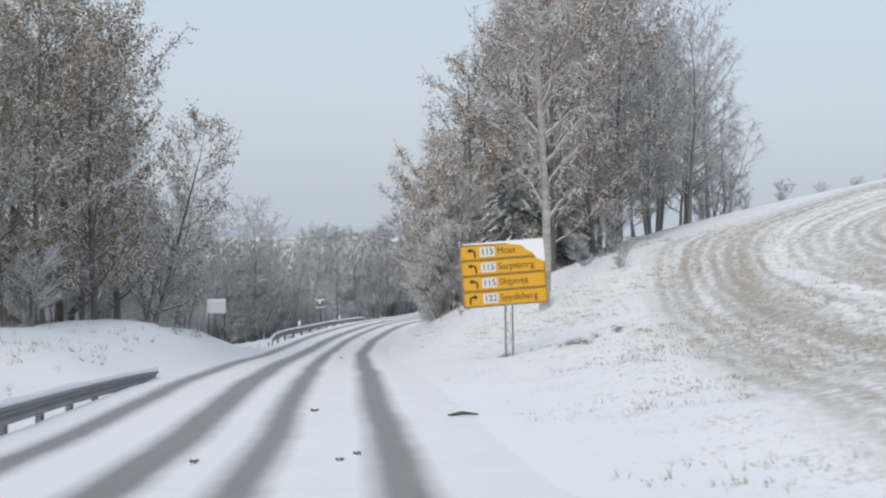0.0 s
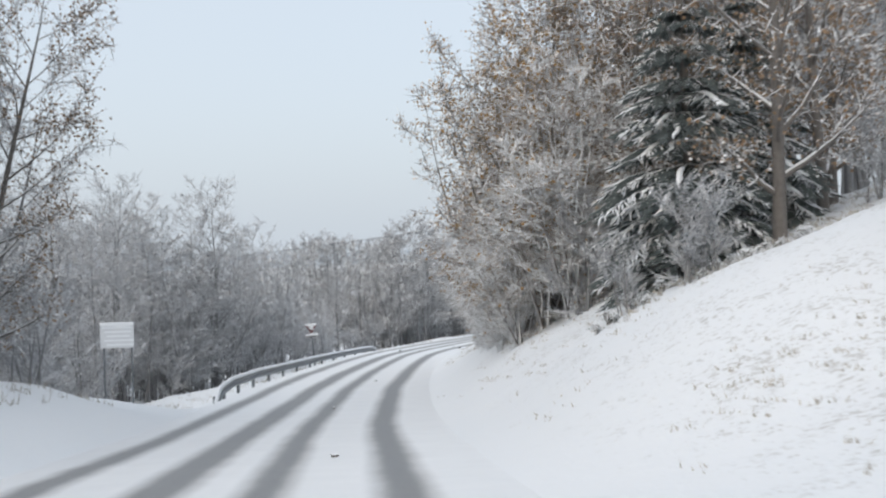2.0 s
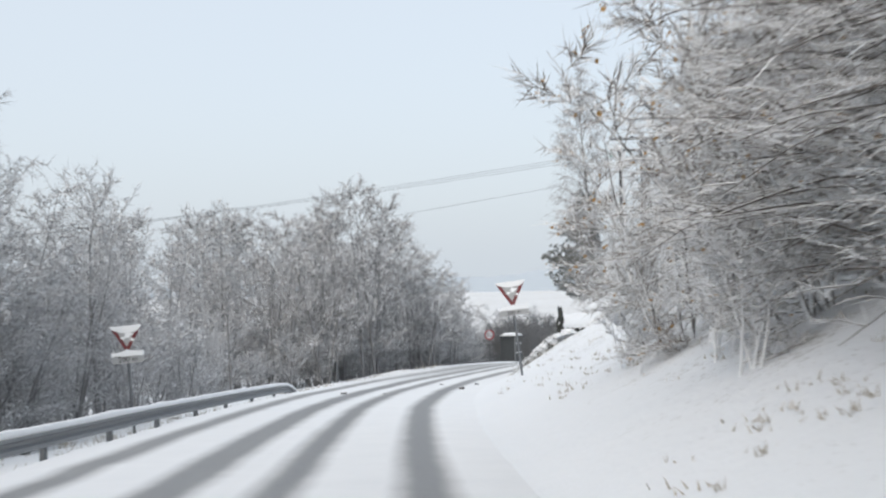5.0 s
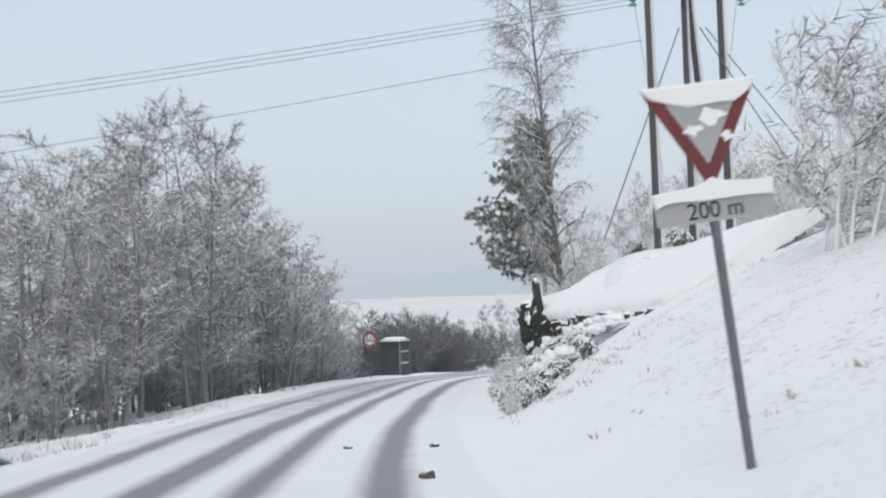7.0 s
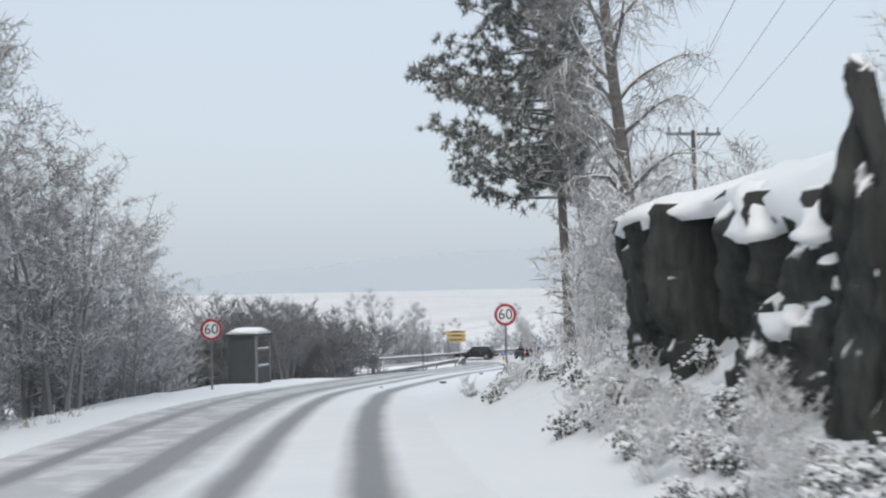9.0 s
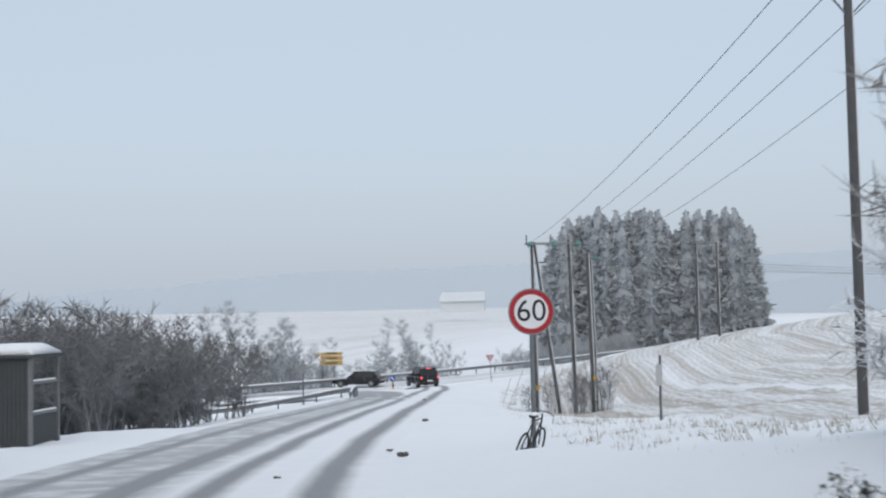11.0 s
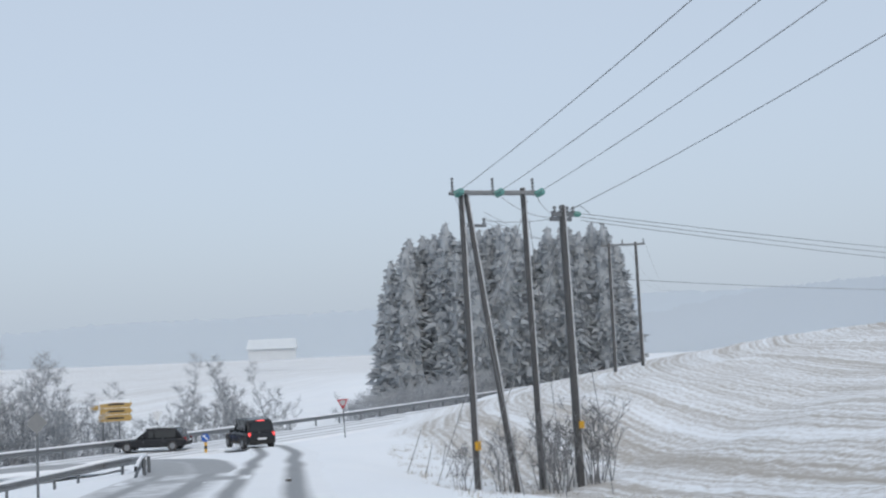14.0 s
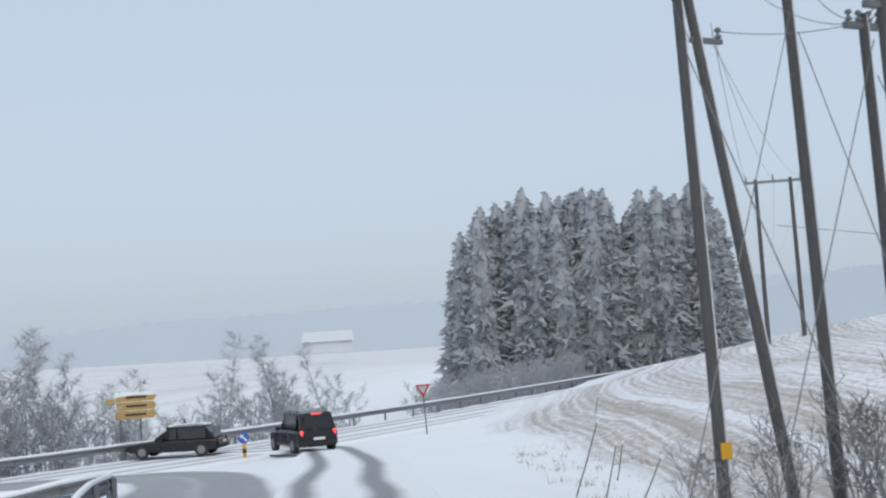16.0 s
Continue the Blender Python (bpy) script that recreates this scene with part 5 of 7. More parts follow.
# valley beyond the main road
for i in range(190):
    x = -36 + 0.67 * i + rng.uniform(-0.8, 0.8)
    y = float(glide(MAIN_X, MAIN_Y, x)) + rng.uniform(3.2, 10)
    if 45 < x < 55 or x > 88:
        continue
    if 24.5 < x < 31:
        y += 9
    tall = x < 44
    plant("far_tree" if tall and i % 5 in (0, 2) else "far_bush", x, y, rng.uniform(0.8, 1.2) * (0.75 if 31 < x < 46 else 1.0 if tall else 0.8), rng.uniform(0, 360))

# spruce wood behind the field
view = Vector((0.534, 0.845))
acr = Vector((0.845, -0.534))
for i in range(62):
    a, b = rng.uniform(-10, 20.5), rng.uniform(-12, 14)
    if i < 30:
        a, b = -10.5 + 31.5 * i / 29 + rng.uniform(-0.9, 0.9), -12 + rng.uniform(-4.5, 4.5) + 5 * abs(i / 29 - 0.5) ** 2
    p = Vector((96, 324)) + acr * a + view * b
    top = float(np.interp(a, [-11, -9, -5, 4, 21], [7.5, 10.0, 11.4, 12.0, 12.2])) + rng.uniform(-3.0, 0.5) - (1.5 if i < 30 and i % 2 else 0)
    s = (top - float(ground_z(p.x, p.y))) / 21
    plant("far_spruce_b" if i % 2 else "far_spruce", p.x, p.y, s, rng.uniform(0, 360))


plant("spruce", 110.5, 250, 0.27, 0)


# ---- signs ----
def round_post(parent, h, r=0.035, x=0.0, y=0.04, below=0.3, material=None, top=None):
    bm = bmesh.new()
    tube(bm, [(x, y, -below), (x, y, h)], r, 10)
    return part("post", bm, material or M_STEEL_D, parent, smooth_faces=False)


def snow_cap(parent, outline, y0, y1, name="snow_cap"):
    bm = bmesh.new()
    plate(bm, outline, y0, y1)
    bmesh.ops.bevel(bm, geom=bm.edges[:], offset=0.012, segments=1, affect="EDGES")
    return part(name, bm, M_SNOW, parent, "fresh snow stuck to the edge")


def stand(x, y, turn=0.0, lean=0.0, z=None):
    return Matrix.Translation((x, y, float(ground_z(x, y)) - 0.03 if z is None else z)) @ pose(0, 0, 0, 0, lean, turn)


def rect(w, h, cx=0.0, cz=0.0, r=0.03):
    pts = []
    for sx, sz, a0 in ((1, 1, 0), (-1, 1, 90), (-1, -1, 180), (1, -1, 270)):
        for k in range(4):
            a = radians(a0 + 30 * k)
            pts.append((cx + sx * (w / 2 - r) + r * math.cos(a), cz + sz * (h / 2 - r) + r * math.sin(a)))
    return pts


def arrow_left(bm, cx, cz, s, flip=1):
    """A turn-left road arrow: a stem that bends over into a head."""
    pts = [(0.34, -0.5), (0.34, 0.02), (0.24, 0.16), (0.0, 0.18), (0.0, 0.02), (-0.42, 0.28), (0.0, 0.54), (0.0, 0.38), (0.34, 0.34), (0.52, 0.08), (0.52, -0.5)]
    pts = [(cx + flip * x * s, cz + z * s) for x, z in pts]
    plate(bm, pts if flip < 0 else pts[::-1], -0.006, 0.0)


def table_sign():
    root = thing("direction_sign", stand(3.9, 33.1, 5), "yellow four-row direction table on a lattice mast, corner snowed over", "road sign")
    W, H, tilt = 2.34, 1.74, -4.6
    zc = 2.45
    frame_m = Matrix.Translation((0, 0, zc)) @ pose(0, 0, 0, 0, tilt, 0)
    rows = (("Moss", "115", 1), ("Sarpsborg", "115", 1), ("Skiptvet", "115", 1), ("Spydeberg", "122", -1))
    hh = H / 4
    bm = bmesh.new()
    plate(bm, rect(W + 0.03, H + 0.03), 0.002, 0.03)
    back = part("backing", bm, M_SIGNBACK, root)
    back.matrix_basis = frame_m
    for i, (word, num, flip) in enumerate(rows):
        cz = H / 2 - hh * (i + 0.5)
        bm = bmesh.new()
        plate(bm, rect(W, hh - 0.012, 0, cz), -0.014, 0.004)
        pn = part("panel", bm, M_YELLOW, root, "yellow row with black border")
        pn.matrix_basis = frame_m
        bm = bmesh.new()
        for o in (rect(W - 0.03, 0.014, 0, cz + hh / 2 - 0.022, 0.005), rect(W - 0.03, 0.014, 0, cz - hh / 2 + 0.022, 0.005), rect(0.014, hh - 0.04, -W / 2 + 0.02, cz, 0.005), rect(0.014, hh - 0.04, W / 2 - 0.02, cz, 0.005)):
            plate(bm, o, -0.019, -0.013)
        part("border", bm, M_BLACK, pn)
        bm = bmesh.new()
        arrow_left(bm, -W / 2 + 0.30, cz - 0.01, 0.26, flip)
        ar = part("arrow", bm, M_BLACK, pn)
        ar.location = (0, -0.0142, 0)
        bm = bmesh.new()
        plate(bm, rect(0.42, 0.27, -W / 2 + 0.76, cz), -0.022, -0.0135)
        bx = part("number_box", bm, M_WHITE, pn, "white route number box")
        lettering(num, 0.24, M_BLACK, pn, Matrix.Translation((-W / 2 + 0.76, -0.0245, cz)), "route_number")
        lettering(word, 0.25, M_BLACK, pn, Matrix.Translation((-W / 2 + 1.03, -0.017, cz)), "place_name", "LEFT")
    # snow stuck over the upper right corner
    bm = bmesh.new()
    plate(bm, [(W / 2, H / 2 + 0.05), (-W / 2 + 0.1, H / 2 + 0.045), (-W / 2 + 0.1, H / 2 + 0.01), (0.1, H / 2 - 0.02), (0.35, H / 2 - 0.07), (0.55, H / 2 - 0.10), (0.68, H / 2 - 0.24), (0.85, H / 2 - 0.33), (0.95, H / 2 - 0.50), (1.06, H / 2 - 0.56), (W / 2 + 0.01, H / 2 - 0.60)], -0.045, 0.035)
    bmesh.ops.recalc_face_normals(bm, faces=bm.faces[:])
    sc = part("snow_cap", bm, M_SNOW, root, "fresh snow stuck over the corner")
    sc.matrix_basis = frame_m
    # lattice mast
    for x in (0.03, 0.23):
        bm = bmesh.new()
        tube(bm, [(x + 0.05, 0.10, -0.3), (x, 0.10, zc + 0.5)], 0.026, 8)
        part("mast_tube", bm, M_STEEL, root)
    for i in range(11):
        bm = bmesh.new()
        z = 0.1 + 0.28 * i
        s = 0.10 if i % 2 else -0.10
        tube(bm, [(0.165 - s, 0.10, z), (0.165 + s, 0.10, z + 0.28)], 0.009, 5)
        part("mast_brace", bm, M_STEEL, root)


def yield_sign(x, y, turn, lean, h, size=0.78, plate_text="200 m", snow=True, name="yield_sign", label="yield triangle with distance plate plastered with snow, post leaning"):
    root = thing(name, stand(x, y, turn, lean), label, "road sign")
    round_post(root, h + 0.1)
    t = size * 0.866

    def tri(k, r):
        c = t * 2 / 3 - size * 0.29
        pts = [(-size / 2 * k, t / 3 * k), (size / 2 * k, t / 3 * k), (0, -t * 2 / 3 * k)]
        out = []
        for i in range(3):
            p, a, b = (Vector(pts[j % 3]) for j in (i, i - 1, i + 1))
            out += [p.lerp(a, r), p.lerp(a, r * 0.35).lerp(p.lerp(b, r * 0.35), 0.5), p.lerp(b, r)]
        return [(v.x, v.y) for v in out]
    zc = h + size * 0.1
    bm = bmesh.new()
    plate(bm, tri(1.0, 0.06), -0.006, 0.004)
    face = part("red_border", bm, M_RED_D if snow else M_RED, root, "red triangular border")
    face.location = (0, 0, zc)
    bm = bmesh.new()
    plate(bm, tri(0.62, 0.04), -0.011, -0.005)
    inner = part("sign_face", bm, M_GREYSIGN, root, "grey-white face")
    inner.location = (0, 0, zc)
    if snow:
        cap = snow_cap(root, [(-size / 2 - 0.02, t / 3 + 0.03), (size / 2 + 0.02, t / 3 + 0.035), (size * 0.44, t / 3 - 0.06), (size * 0.30, t / 3 - 0.13), (size * 0.1, t / 3 - 0.11), (-size * 0.1, t / 3 - 0.14), (-size * 0.3, t / 3 - 0.09), (-size * 0.44, t / 3 - 0.05)][::-1], -0.03, 0.03)
        cap.location = (0, 0, zc)
        for k, (a, b, r) in enumerate(((0.20, -0.14, 0.05), (0.08, 0.04, 0.09), (-0.1, -0.06, 0.06))):
            bm = bmesh.new()
            plate(bm, [(size * a + r * (1 + 0.5 * math.sin(3 * q + k)) * math.cos(-q * 0.698), size * b + r * 0.7 * (1 + 0.4 * math.cos(2 * q + k)) * math.sin(-q * 0.698)) for q in range(9)], -0.022, -0.004)
            st = part("snow_patch", bm, M_SNOW, root, "snow stuck to the face")
            st.location = (0, 0, zc)
    if plate_text:
        zp = zc - t * 2 / 3 - 0.11
        bm = bmesh.new()
        plate(bm, rect(size * 1.05, 0.22, 0, zp), -0.006, 0.004)
        pl = part("distance_plate", bm, M_GREYSIGN, root, "grey plate with a distance")
        lettering(plate_text, 0.17, M_BLACK, pl, Matrix.Translation((0, -0.009, zp - 0.03)), "distance")
        if snow:
            snow_cap(root, [(-size * 0.54, zp + 0.13), (-size * 0.1, zp + 0.15), (0.0, zp + 0.21), (size * 0.1, zp + 0.16), (size * 0.54, zp + 0.15), (size * 0.52, zp + 0.03), (size * 0.2, zp + 0.06), (-size * 0.1, zp + 0.04), (-size * 0.4, zp + 0.07), (-size * 0.52, zp + 0.02)][::-1], -0.035, 0.03)
    return root


def speed_sign(x, y, turn, h, dia=0.84, label="round speed limit sign with red rim on a steel post"):
    root = thing("speed_sign", stand(x, y, turn), label, "road sign", "speed limit signs")
    round_post(root, h + dia * 0.35, 0.04)
    R = dia / 2
    bm = bmesh.new()
    ring(bm, R - 0.01, R + 0.012, -0.02, 0.02)
    rim = part("rim", bm, M_STEEL, root)
    rim.location = (0, 0, h)
    bm = bmesh.new()
    ring(bm, R * 0.76, R, -0.012, 0.0)
    red = part("red_border", bm, M_RED, root, "red border")
    red.location = (0, 0, h)
    bm = bmesh.new()
    plate(bm, [(R * math.cos(-a * 0.1309), R * math.sin(-a * 0.1309)) for a in range(48)], -0.008, 0.008)
    f = part("sign_face", bm, M_WHITE, root, "white face")
    f.location = (0, 0, h)
    n = lettering("60", dia * 0.68, M_BLACK, f, Matrix.Translation((0, -0.011, 0)), "number")
    return root


table_sign()
yield_sign(-4.1, 102.3, 4, -6.5, 2.40, 0.86)
yield_sign(-13.1, 94.0, 5, -4, 2.3, 0.68, label="yield triangle with a distance plate, crusted with snow, beside the guardrail")
speed_sign(6.43, 162.4, -18, 2.52, 0.83)
speed_sign(-4.46, 166.2, -8, 2.4)


def info_sign():
    root = thing("information_sign", stand(-12.7, 62.4, 6, z=-1.97), "pale roadside sign board on two thin posts, its face snowed over", "road sign")
    for x in (-0.42, 0.42):
        round_post(root, 1.95, 0.03, x, 0.05, 1.3)
    bm = bmesh.new()
    plate(bm, rect(1.02, 0.72, 0, 1.62), -0.01, 0.012)
    b = part("board", bm, M_WHITE, root)
    for i in range(5):
        bm = bmesh.new()
        plate(bm, rect(0.9 - 0.1 * (i % 3), 0.05, 0.02 * i, 1.88 - 0.13 * i, 0.012), -0.02, -0.009)
        part("snow_streak", bm, M_SNOW, b)
    snow_cap(root, [(-0.52, 2.04), (0.52, 2.04), (0.5, 1.93), (0.1, 1.9), (-0.5, 1.93)][::-1], -0.03, 0.03)


info_sign()


# ---- guardrails ----
def guardrail(points, label, step=4.0, top=0.72, snow=True, taper=(True, True)):
    """A W-beam on posts along ground points, its ends bent down and back, with snow lying on it."""
    pts = np.array(points, float)
    s = np.r_[0, np.cumsum(np.linalg.norm(np.diff(pts[:, :2], axis=0), axis=1))]
    n = max(int(s[-1] / 1.0), 4)
    ss = np.linspace(0, s[-1], n)
    line = np.stack([np.interp(ss, s, pts[:, c]) for c in range(3)], -1)
    line[:, 2] += top
    root = thing("guardrail", Matrix.Translation(pts[0]), label, "guardrail")
    o = Vector(pts[0])
    tan = np.gradient(line[:, :2], axis=0)
    tan /= np.linalg.norm(tan, axis=1)[:, None]
    prof = [(0.0, 0.0), (0.07, -0.035), (0.07, -0.085), (0.0, -0.13), (0.0, -0.18), (0.07, -0.225), (0.07, -0.275), (0.0, -0.31)]
    drop = np.zeros(n)
    if taper[0]:
        drop += np.clip(1 - ss / 3.0, 0, 1) ** 2 * 0.3
    if taper[1]:
        drop += np.clip(1 - (s[-1] - ss) / 3.0, 0, 1) ** 2 * 0.3
    v, f = [], []
    for i in range(n):
        nx, ny = tan[i, 1], -tan[i, 0]
        for q, (a, z) in enumerate(prof + [(a - 0.008, z) for a, z in prof[::-1]]):
            v.append((line[i, 0] + nx * a - o.x, line[i, 1] + ny * a - o.y, line[i, 2] + z - drop[i] - o.z))
    k = len(prof) * 2
    for i in range(n - 1):
        for q in range(k):
            f.append((i * k + q, i * k + (q + 1) % k, (i + 1) * k + (q + 1) % k, (i + 1) * k + q))
    mesh_ob("beam", v, f, M_STEEL, root, flat=True)
    if snow:
        v, f = [], []
        for i in range(n):
            nx, ny = tan[i, 1], -tan[i, 0]
            hgt = 0.085 + 0.03 * noise.noise(Vector((line[i, 0], line[i, 1], 0)))
            for a, z in ((-0.05, -0.01), (-0.045, hgt * 0.8), (0.0, hgt), (0.06, hgt * 0.7), (0.065, -0.03)):
                v.append((line[i, 0] + nx * a - o.x, line[i, 1] + ny * a - o.y, line[i, 2] + z - drop[i] - o.z))
        for i in range(n - 1):
            for q in range(5):
                f.append((i * 5 + q, i * 5 + (q + 1) % 5, (i + 1) * 5 + (q + 1) % 5, (i + 1) * 5 + q))
        mesh_ob("snow_cap", v, f, M_SNOW, root, "ridge of snow along the beam")
    d = 0.6
    while d < s[-1]:
        i = min(int(round(d / s[-1] * (n - 1))), n - 1)
        p = Vector(line[i]) - o
        bm = bmesh.new()
        box(bm, p.x - tan[i, 1] * 0.09 - 0.05, p.x - tan[i, 1] * 0.09 + 0.05, p.y + tan[i, 0] * 0.09 - 0.06, p.y + tan[i, 0] * 0.09 + 0.06, p.z - top - 0.6, p.z - 0.02 - drop[i], 0.006)
        part("post", bm, M_STEEL_D, root)
        d += step
    return root




def rail_path(rows):
    """Ground points along the road from rows of (y, offset, height of the beam's top over the road)."""
    out = []
    for y, u, top in rows:
        x, yy = at_road(y, u)
        out.append((x, yy, float(road_z(y)) + top - 0.72))
    return out


guardrail(rail_path([(-14, -4.9, 0.32), (4, -4.9, 0.32), (14, -4.9, 0.30), (20, -4.9, 0.26), (25, -4.85, 0.18), (28.5, -4.75, 0.12)]), "steel guardrail with snow on its beam and dark posts", 2.0, taper=(False, False))
guardrail(rail_path([(63, -4.9, 0.12), (65, -5.1, 0.22), (69, -5.4, 0.30), (76, -5.6, 0.30), (85, -5.7, 0.22), (95, -5.8, 0.18), (105, -6.0, 0.14), (112, -6.3, 0.12), (117, -6.8, 0.02)]), "long steel guardrail along the outer bend, topped with snow", 4.0, taper=(True, True))
guardrail([(x, float(glide(MAIN_X, MAIN_Y, x)), MAIN_Z) for x in np.linspace(-40, 150, 70)], "long steel guardrail along the far side of the main road", 4.0, 0.75)
jr = [(-12, 209), (2, 216), (12, 220.4), (16.8, 222.4), (18.2, 222.7), (18.9, 221.2), (18.1, 216), (16.6, 211.8)]
guardrail([(x, y, float(ground_z(x, y)) - 0.1) for x, y in jr], "guardrail that bends round the corner of the junction", 2.0, 0.75)


# ---- overhead lines ----
def pole(parent, foot, top, r0=0.15, r1=0.11, name="pole"):
    bm = bmesh.new()
    f, t = Vector(foot), Vector(top)
    tube(bm, [f - (t - f).normalized() * 0.5, f.lerp(t, 0.5), t], [r0, (r0 + r1) / 2, r1], 12)
    return part(name, bm, M_POLE, parent, smooth_faces=False)


M_GLASS_G = plain("green_insulator_glass", (0.13, 0.33, 0.30), 0.2, 0, 0.1)
M_WIRE = plain("aluminium_line", (0.16, 0.17, 0.18), 0.5, 0.3, 0.1)
M_TAG = plain("yellow_pole_tag", (0.75, 0.42, 0.03), 0.5, 0, 0.1)


def insulator(parent, at, axis, n=3, r=0.12, material=None):
    """A string of bell discs along an axis."""
    bm = bmesh.new()
    a, d = Vector(at), Vector(axis).normalized()
    pts, rad = [], []
    for i in range(n):
        for off, rr in ((0.0, 0.03), (0.02, r), (0.07, r * 0.8), (0.09, 0.03)):
            pts.append(a + d * (i * 0.13 + off))
            rad.append(rr)
    tube(bm, pts, rad, 10)
    return part("insulator", bm, material or M_GLASS_G, parent, smooth_faces=True)


def wire(a, b, sag, parent=None, r=0.008, n=14, name="wire"):
    a, b = Vector(a), Vector(b)
    pts = [a.lerp(b, i / n) - Vector((0, 0, sag * 4 * (i / n) * (1 - i / n))) for i in range(n + 1)]
    bm = bmesh.new()
    tube(bm, pts, r, 4, False)
    if parent is not None:
        return part(name, bm, M_WIRE, parent)
    ob = part("power_line", bm, M_WIRE)
    return tagged(ob, "thin overhead power line strung between poles", "power line", "overhead wires")


def pole_group_rock():
    """The pole group on the knoll above the rock."""
    gz = float(ground_z(2.7, 124.5))
    root = thing("power_pole", Matrix.Translation((2.7, 124.5, gz)), "group of dark wooden power poles with two crossarms and insulators", "power pole")
    top = 5.45 - gz
    for x in (-1.0, 0.97):
        pole(root, (x, 0, -0.2), (x - 0.05, 0, top), 0.14, 0.11)
    pole(root, (0.02, 0.2, -0.2), (0.0, 0.2, top + 0.5), 0.13, 0.10)
    pole(root, (0.75, 0.5, -0.2), (0.12, 0.25, top + 0.25), 0.13, 0.10, "strut_pole")
    for z, x0, x1 in ((top - 0.15, -1.55, 1.5), (top + 0.4, -1.55, 1.55)):
        bm = bmesh.new()
        box(bm, x0, x1, -0.14, -0.05, z - 0.06, z + 0.06, 0.008)
        part("crossarm", bm, M_STEEL, root)
    for i, x in enumerate((-1.5, -1.05, -0.5, 0.05, 0.95, 1.5)):
        insulator(root, (x, -0.1, top + 0.46), (0, 0, 1), 1, 0.09, M_STEEL_D)
    for x in (-1.5, 1.45):
        insulator(root, (x, -0.1, top - 0.45), (0, 0, 1), 2, 0.11)
    for dx, dy in ((-1.2, -0.6), (1.6, -0.8), (2.4, 0.6)):
        wire((dx * 0.2, 0, top - 1.0), (dx * 2.2, dy, 0.1), 0.0, root, 0.018, 2, "stay_wire")


def pole_group_field():
    """The pole group at the edge of the stubble field."""
    x0, y0, gz = 27.74, 209.27, -11.2
    root = thing("power_pole", Matrix.Translation((x0, y0, gz)), "group of weathered power poles with a crossarm and green insulators", "power pole")
    hz = -0.6 - gz
    pole(root, (0.05, 0, 0), (-0.05, 0.1, hz + 0.1), 0.14, 0.105)
    pole(root, (1.35, -0.5, 0), (0.10, 0.05, hz + 0.05), 0.14, 0.10, "strut_pole")
    pole(root, (2.48, -0.4, 0), (2.28, -0.35, hz + 0.15), 0.14, 0.105)
    pole(root, (3.5, -1.2, 0), (3.25, -1.3, hz - 0.85), 0.125, 0.10)
    pole(root, (2.65, -2.5, 0), (2.45, -2.5, hz - 0.75), 0.15, 0.115)
    m = pose(0, 0, 0, 0, 0, -11)
    for dy in (-0.16, 0.16):
        bm = bmesh.new()
        box(bm, -0.5, 2.75, dy - 0.045, dy + 0.045, hz - 0.1, hz + 0.02, 0.008, m)
        part("crossarm", bm, M_STEEL, root)
    for i, x in enumerate((-0.42, 1.1, 2.65)):
        p = m @ Vector((x, 0, hz))
        insulator(root, p + Vector((0, 0, 0.02)), (0, 0, 1), 4, 0.06, M_STEEL_D)
        insulator(root, p + Vector((0.03, -0.2, -0.12)), (0.2, -1, 0.25), 3, 0.14)
    bm = bmesh.new()
    box(bm, 0.1, 0.85, -0.05, 0.05, hz - 1.25, hz - 1.15, 0.006)
    part("switch_arm", bm, M_STEEL_D, root)
    insulator(root, (0.78, 0, hz - 1.14), (0, 0, 1), 2, 0.07, M_STEEL_D)
    for k, (x, y) in enumerate(((3.2, -1.3), (2.45, -2.5))):
        bm = bmesh.new()
        box(bm, x - 0.45, x + 0.45, y - 0.06, y + 0.06, hz - 1.15, hz - 1.02, 0.01)
        part("crossarm", bm, M_STEEL_D, root)
        for dx in (-0.38, -0.12, 0.15, 0.4):
            insulator(root, (x + dx, y - 0.05, hz - 1.02), (0, 0, 1), 2, 0.07, M_STEEL_D)
    insulator(root, (2.85, -2.5, hz - 1.05), (1, 0.1, 0), 3, 0.11)
    bm = bmesh.new()
    box(bm, -0.12, 0.12, -0.19, -0.16, 1.55, 1.85, 0.004)
    part("tag", bm, M_TAG, root, "yellow warning tag")
    bm = bmesh.new()
    box(bm, 2.55, 2.75, -2.68, -2.64, 2.2, 2.45, 0.004)
    part("tag", bm, M_TAG, root, "yellow warning tag")
    for a, b in (((0, 0, hz - 1.5), (-2.2, -6.5, 0.2)), ((2.45, -0.4, hz - 1.0), (-1.0, -6.8, 0.2)), ((3.6, -1.2, hz - 2.0), (0.2, -7.5, 0.2)), ((2.45, -0.35, hz - 0.3), (-3.4, -2.8, 0.2)), ((3.6, -1.2, hz - 1.3), (-2.6, -3.8, 0.2))):
        wire(a, b, 0.0, root, 0.014, 2, "stay_wire")
    for a, b, sg in (((0.8, 0, hz - 1.0), (3.2, -1.2, hz - 1.0), 0.12), ((-0.4, 0, hz), (0.1, -0.1, hz - 1.3), 0.2), ((2.65, -0.5, hz), (3.2, -1.2, hz - 0.9), 0.25), ((1.2, -0.2, hz), (3.4, -1.2, hz - 0.95), 0.35), ((3.6, -1.2, hz - 0.9), (3.6, -2.5, hz - 1.05), -0.3)):
        wire(a, b, sg, root, 0.010, 8, "jumper")


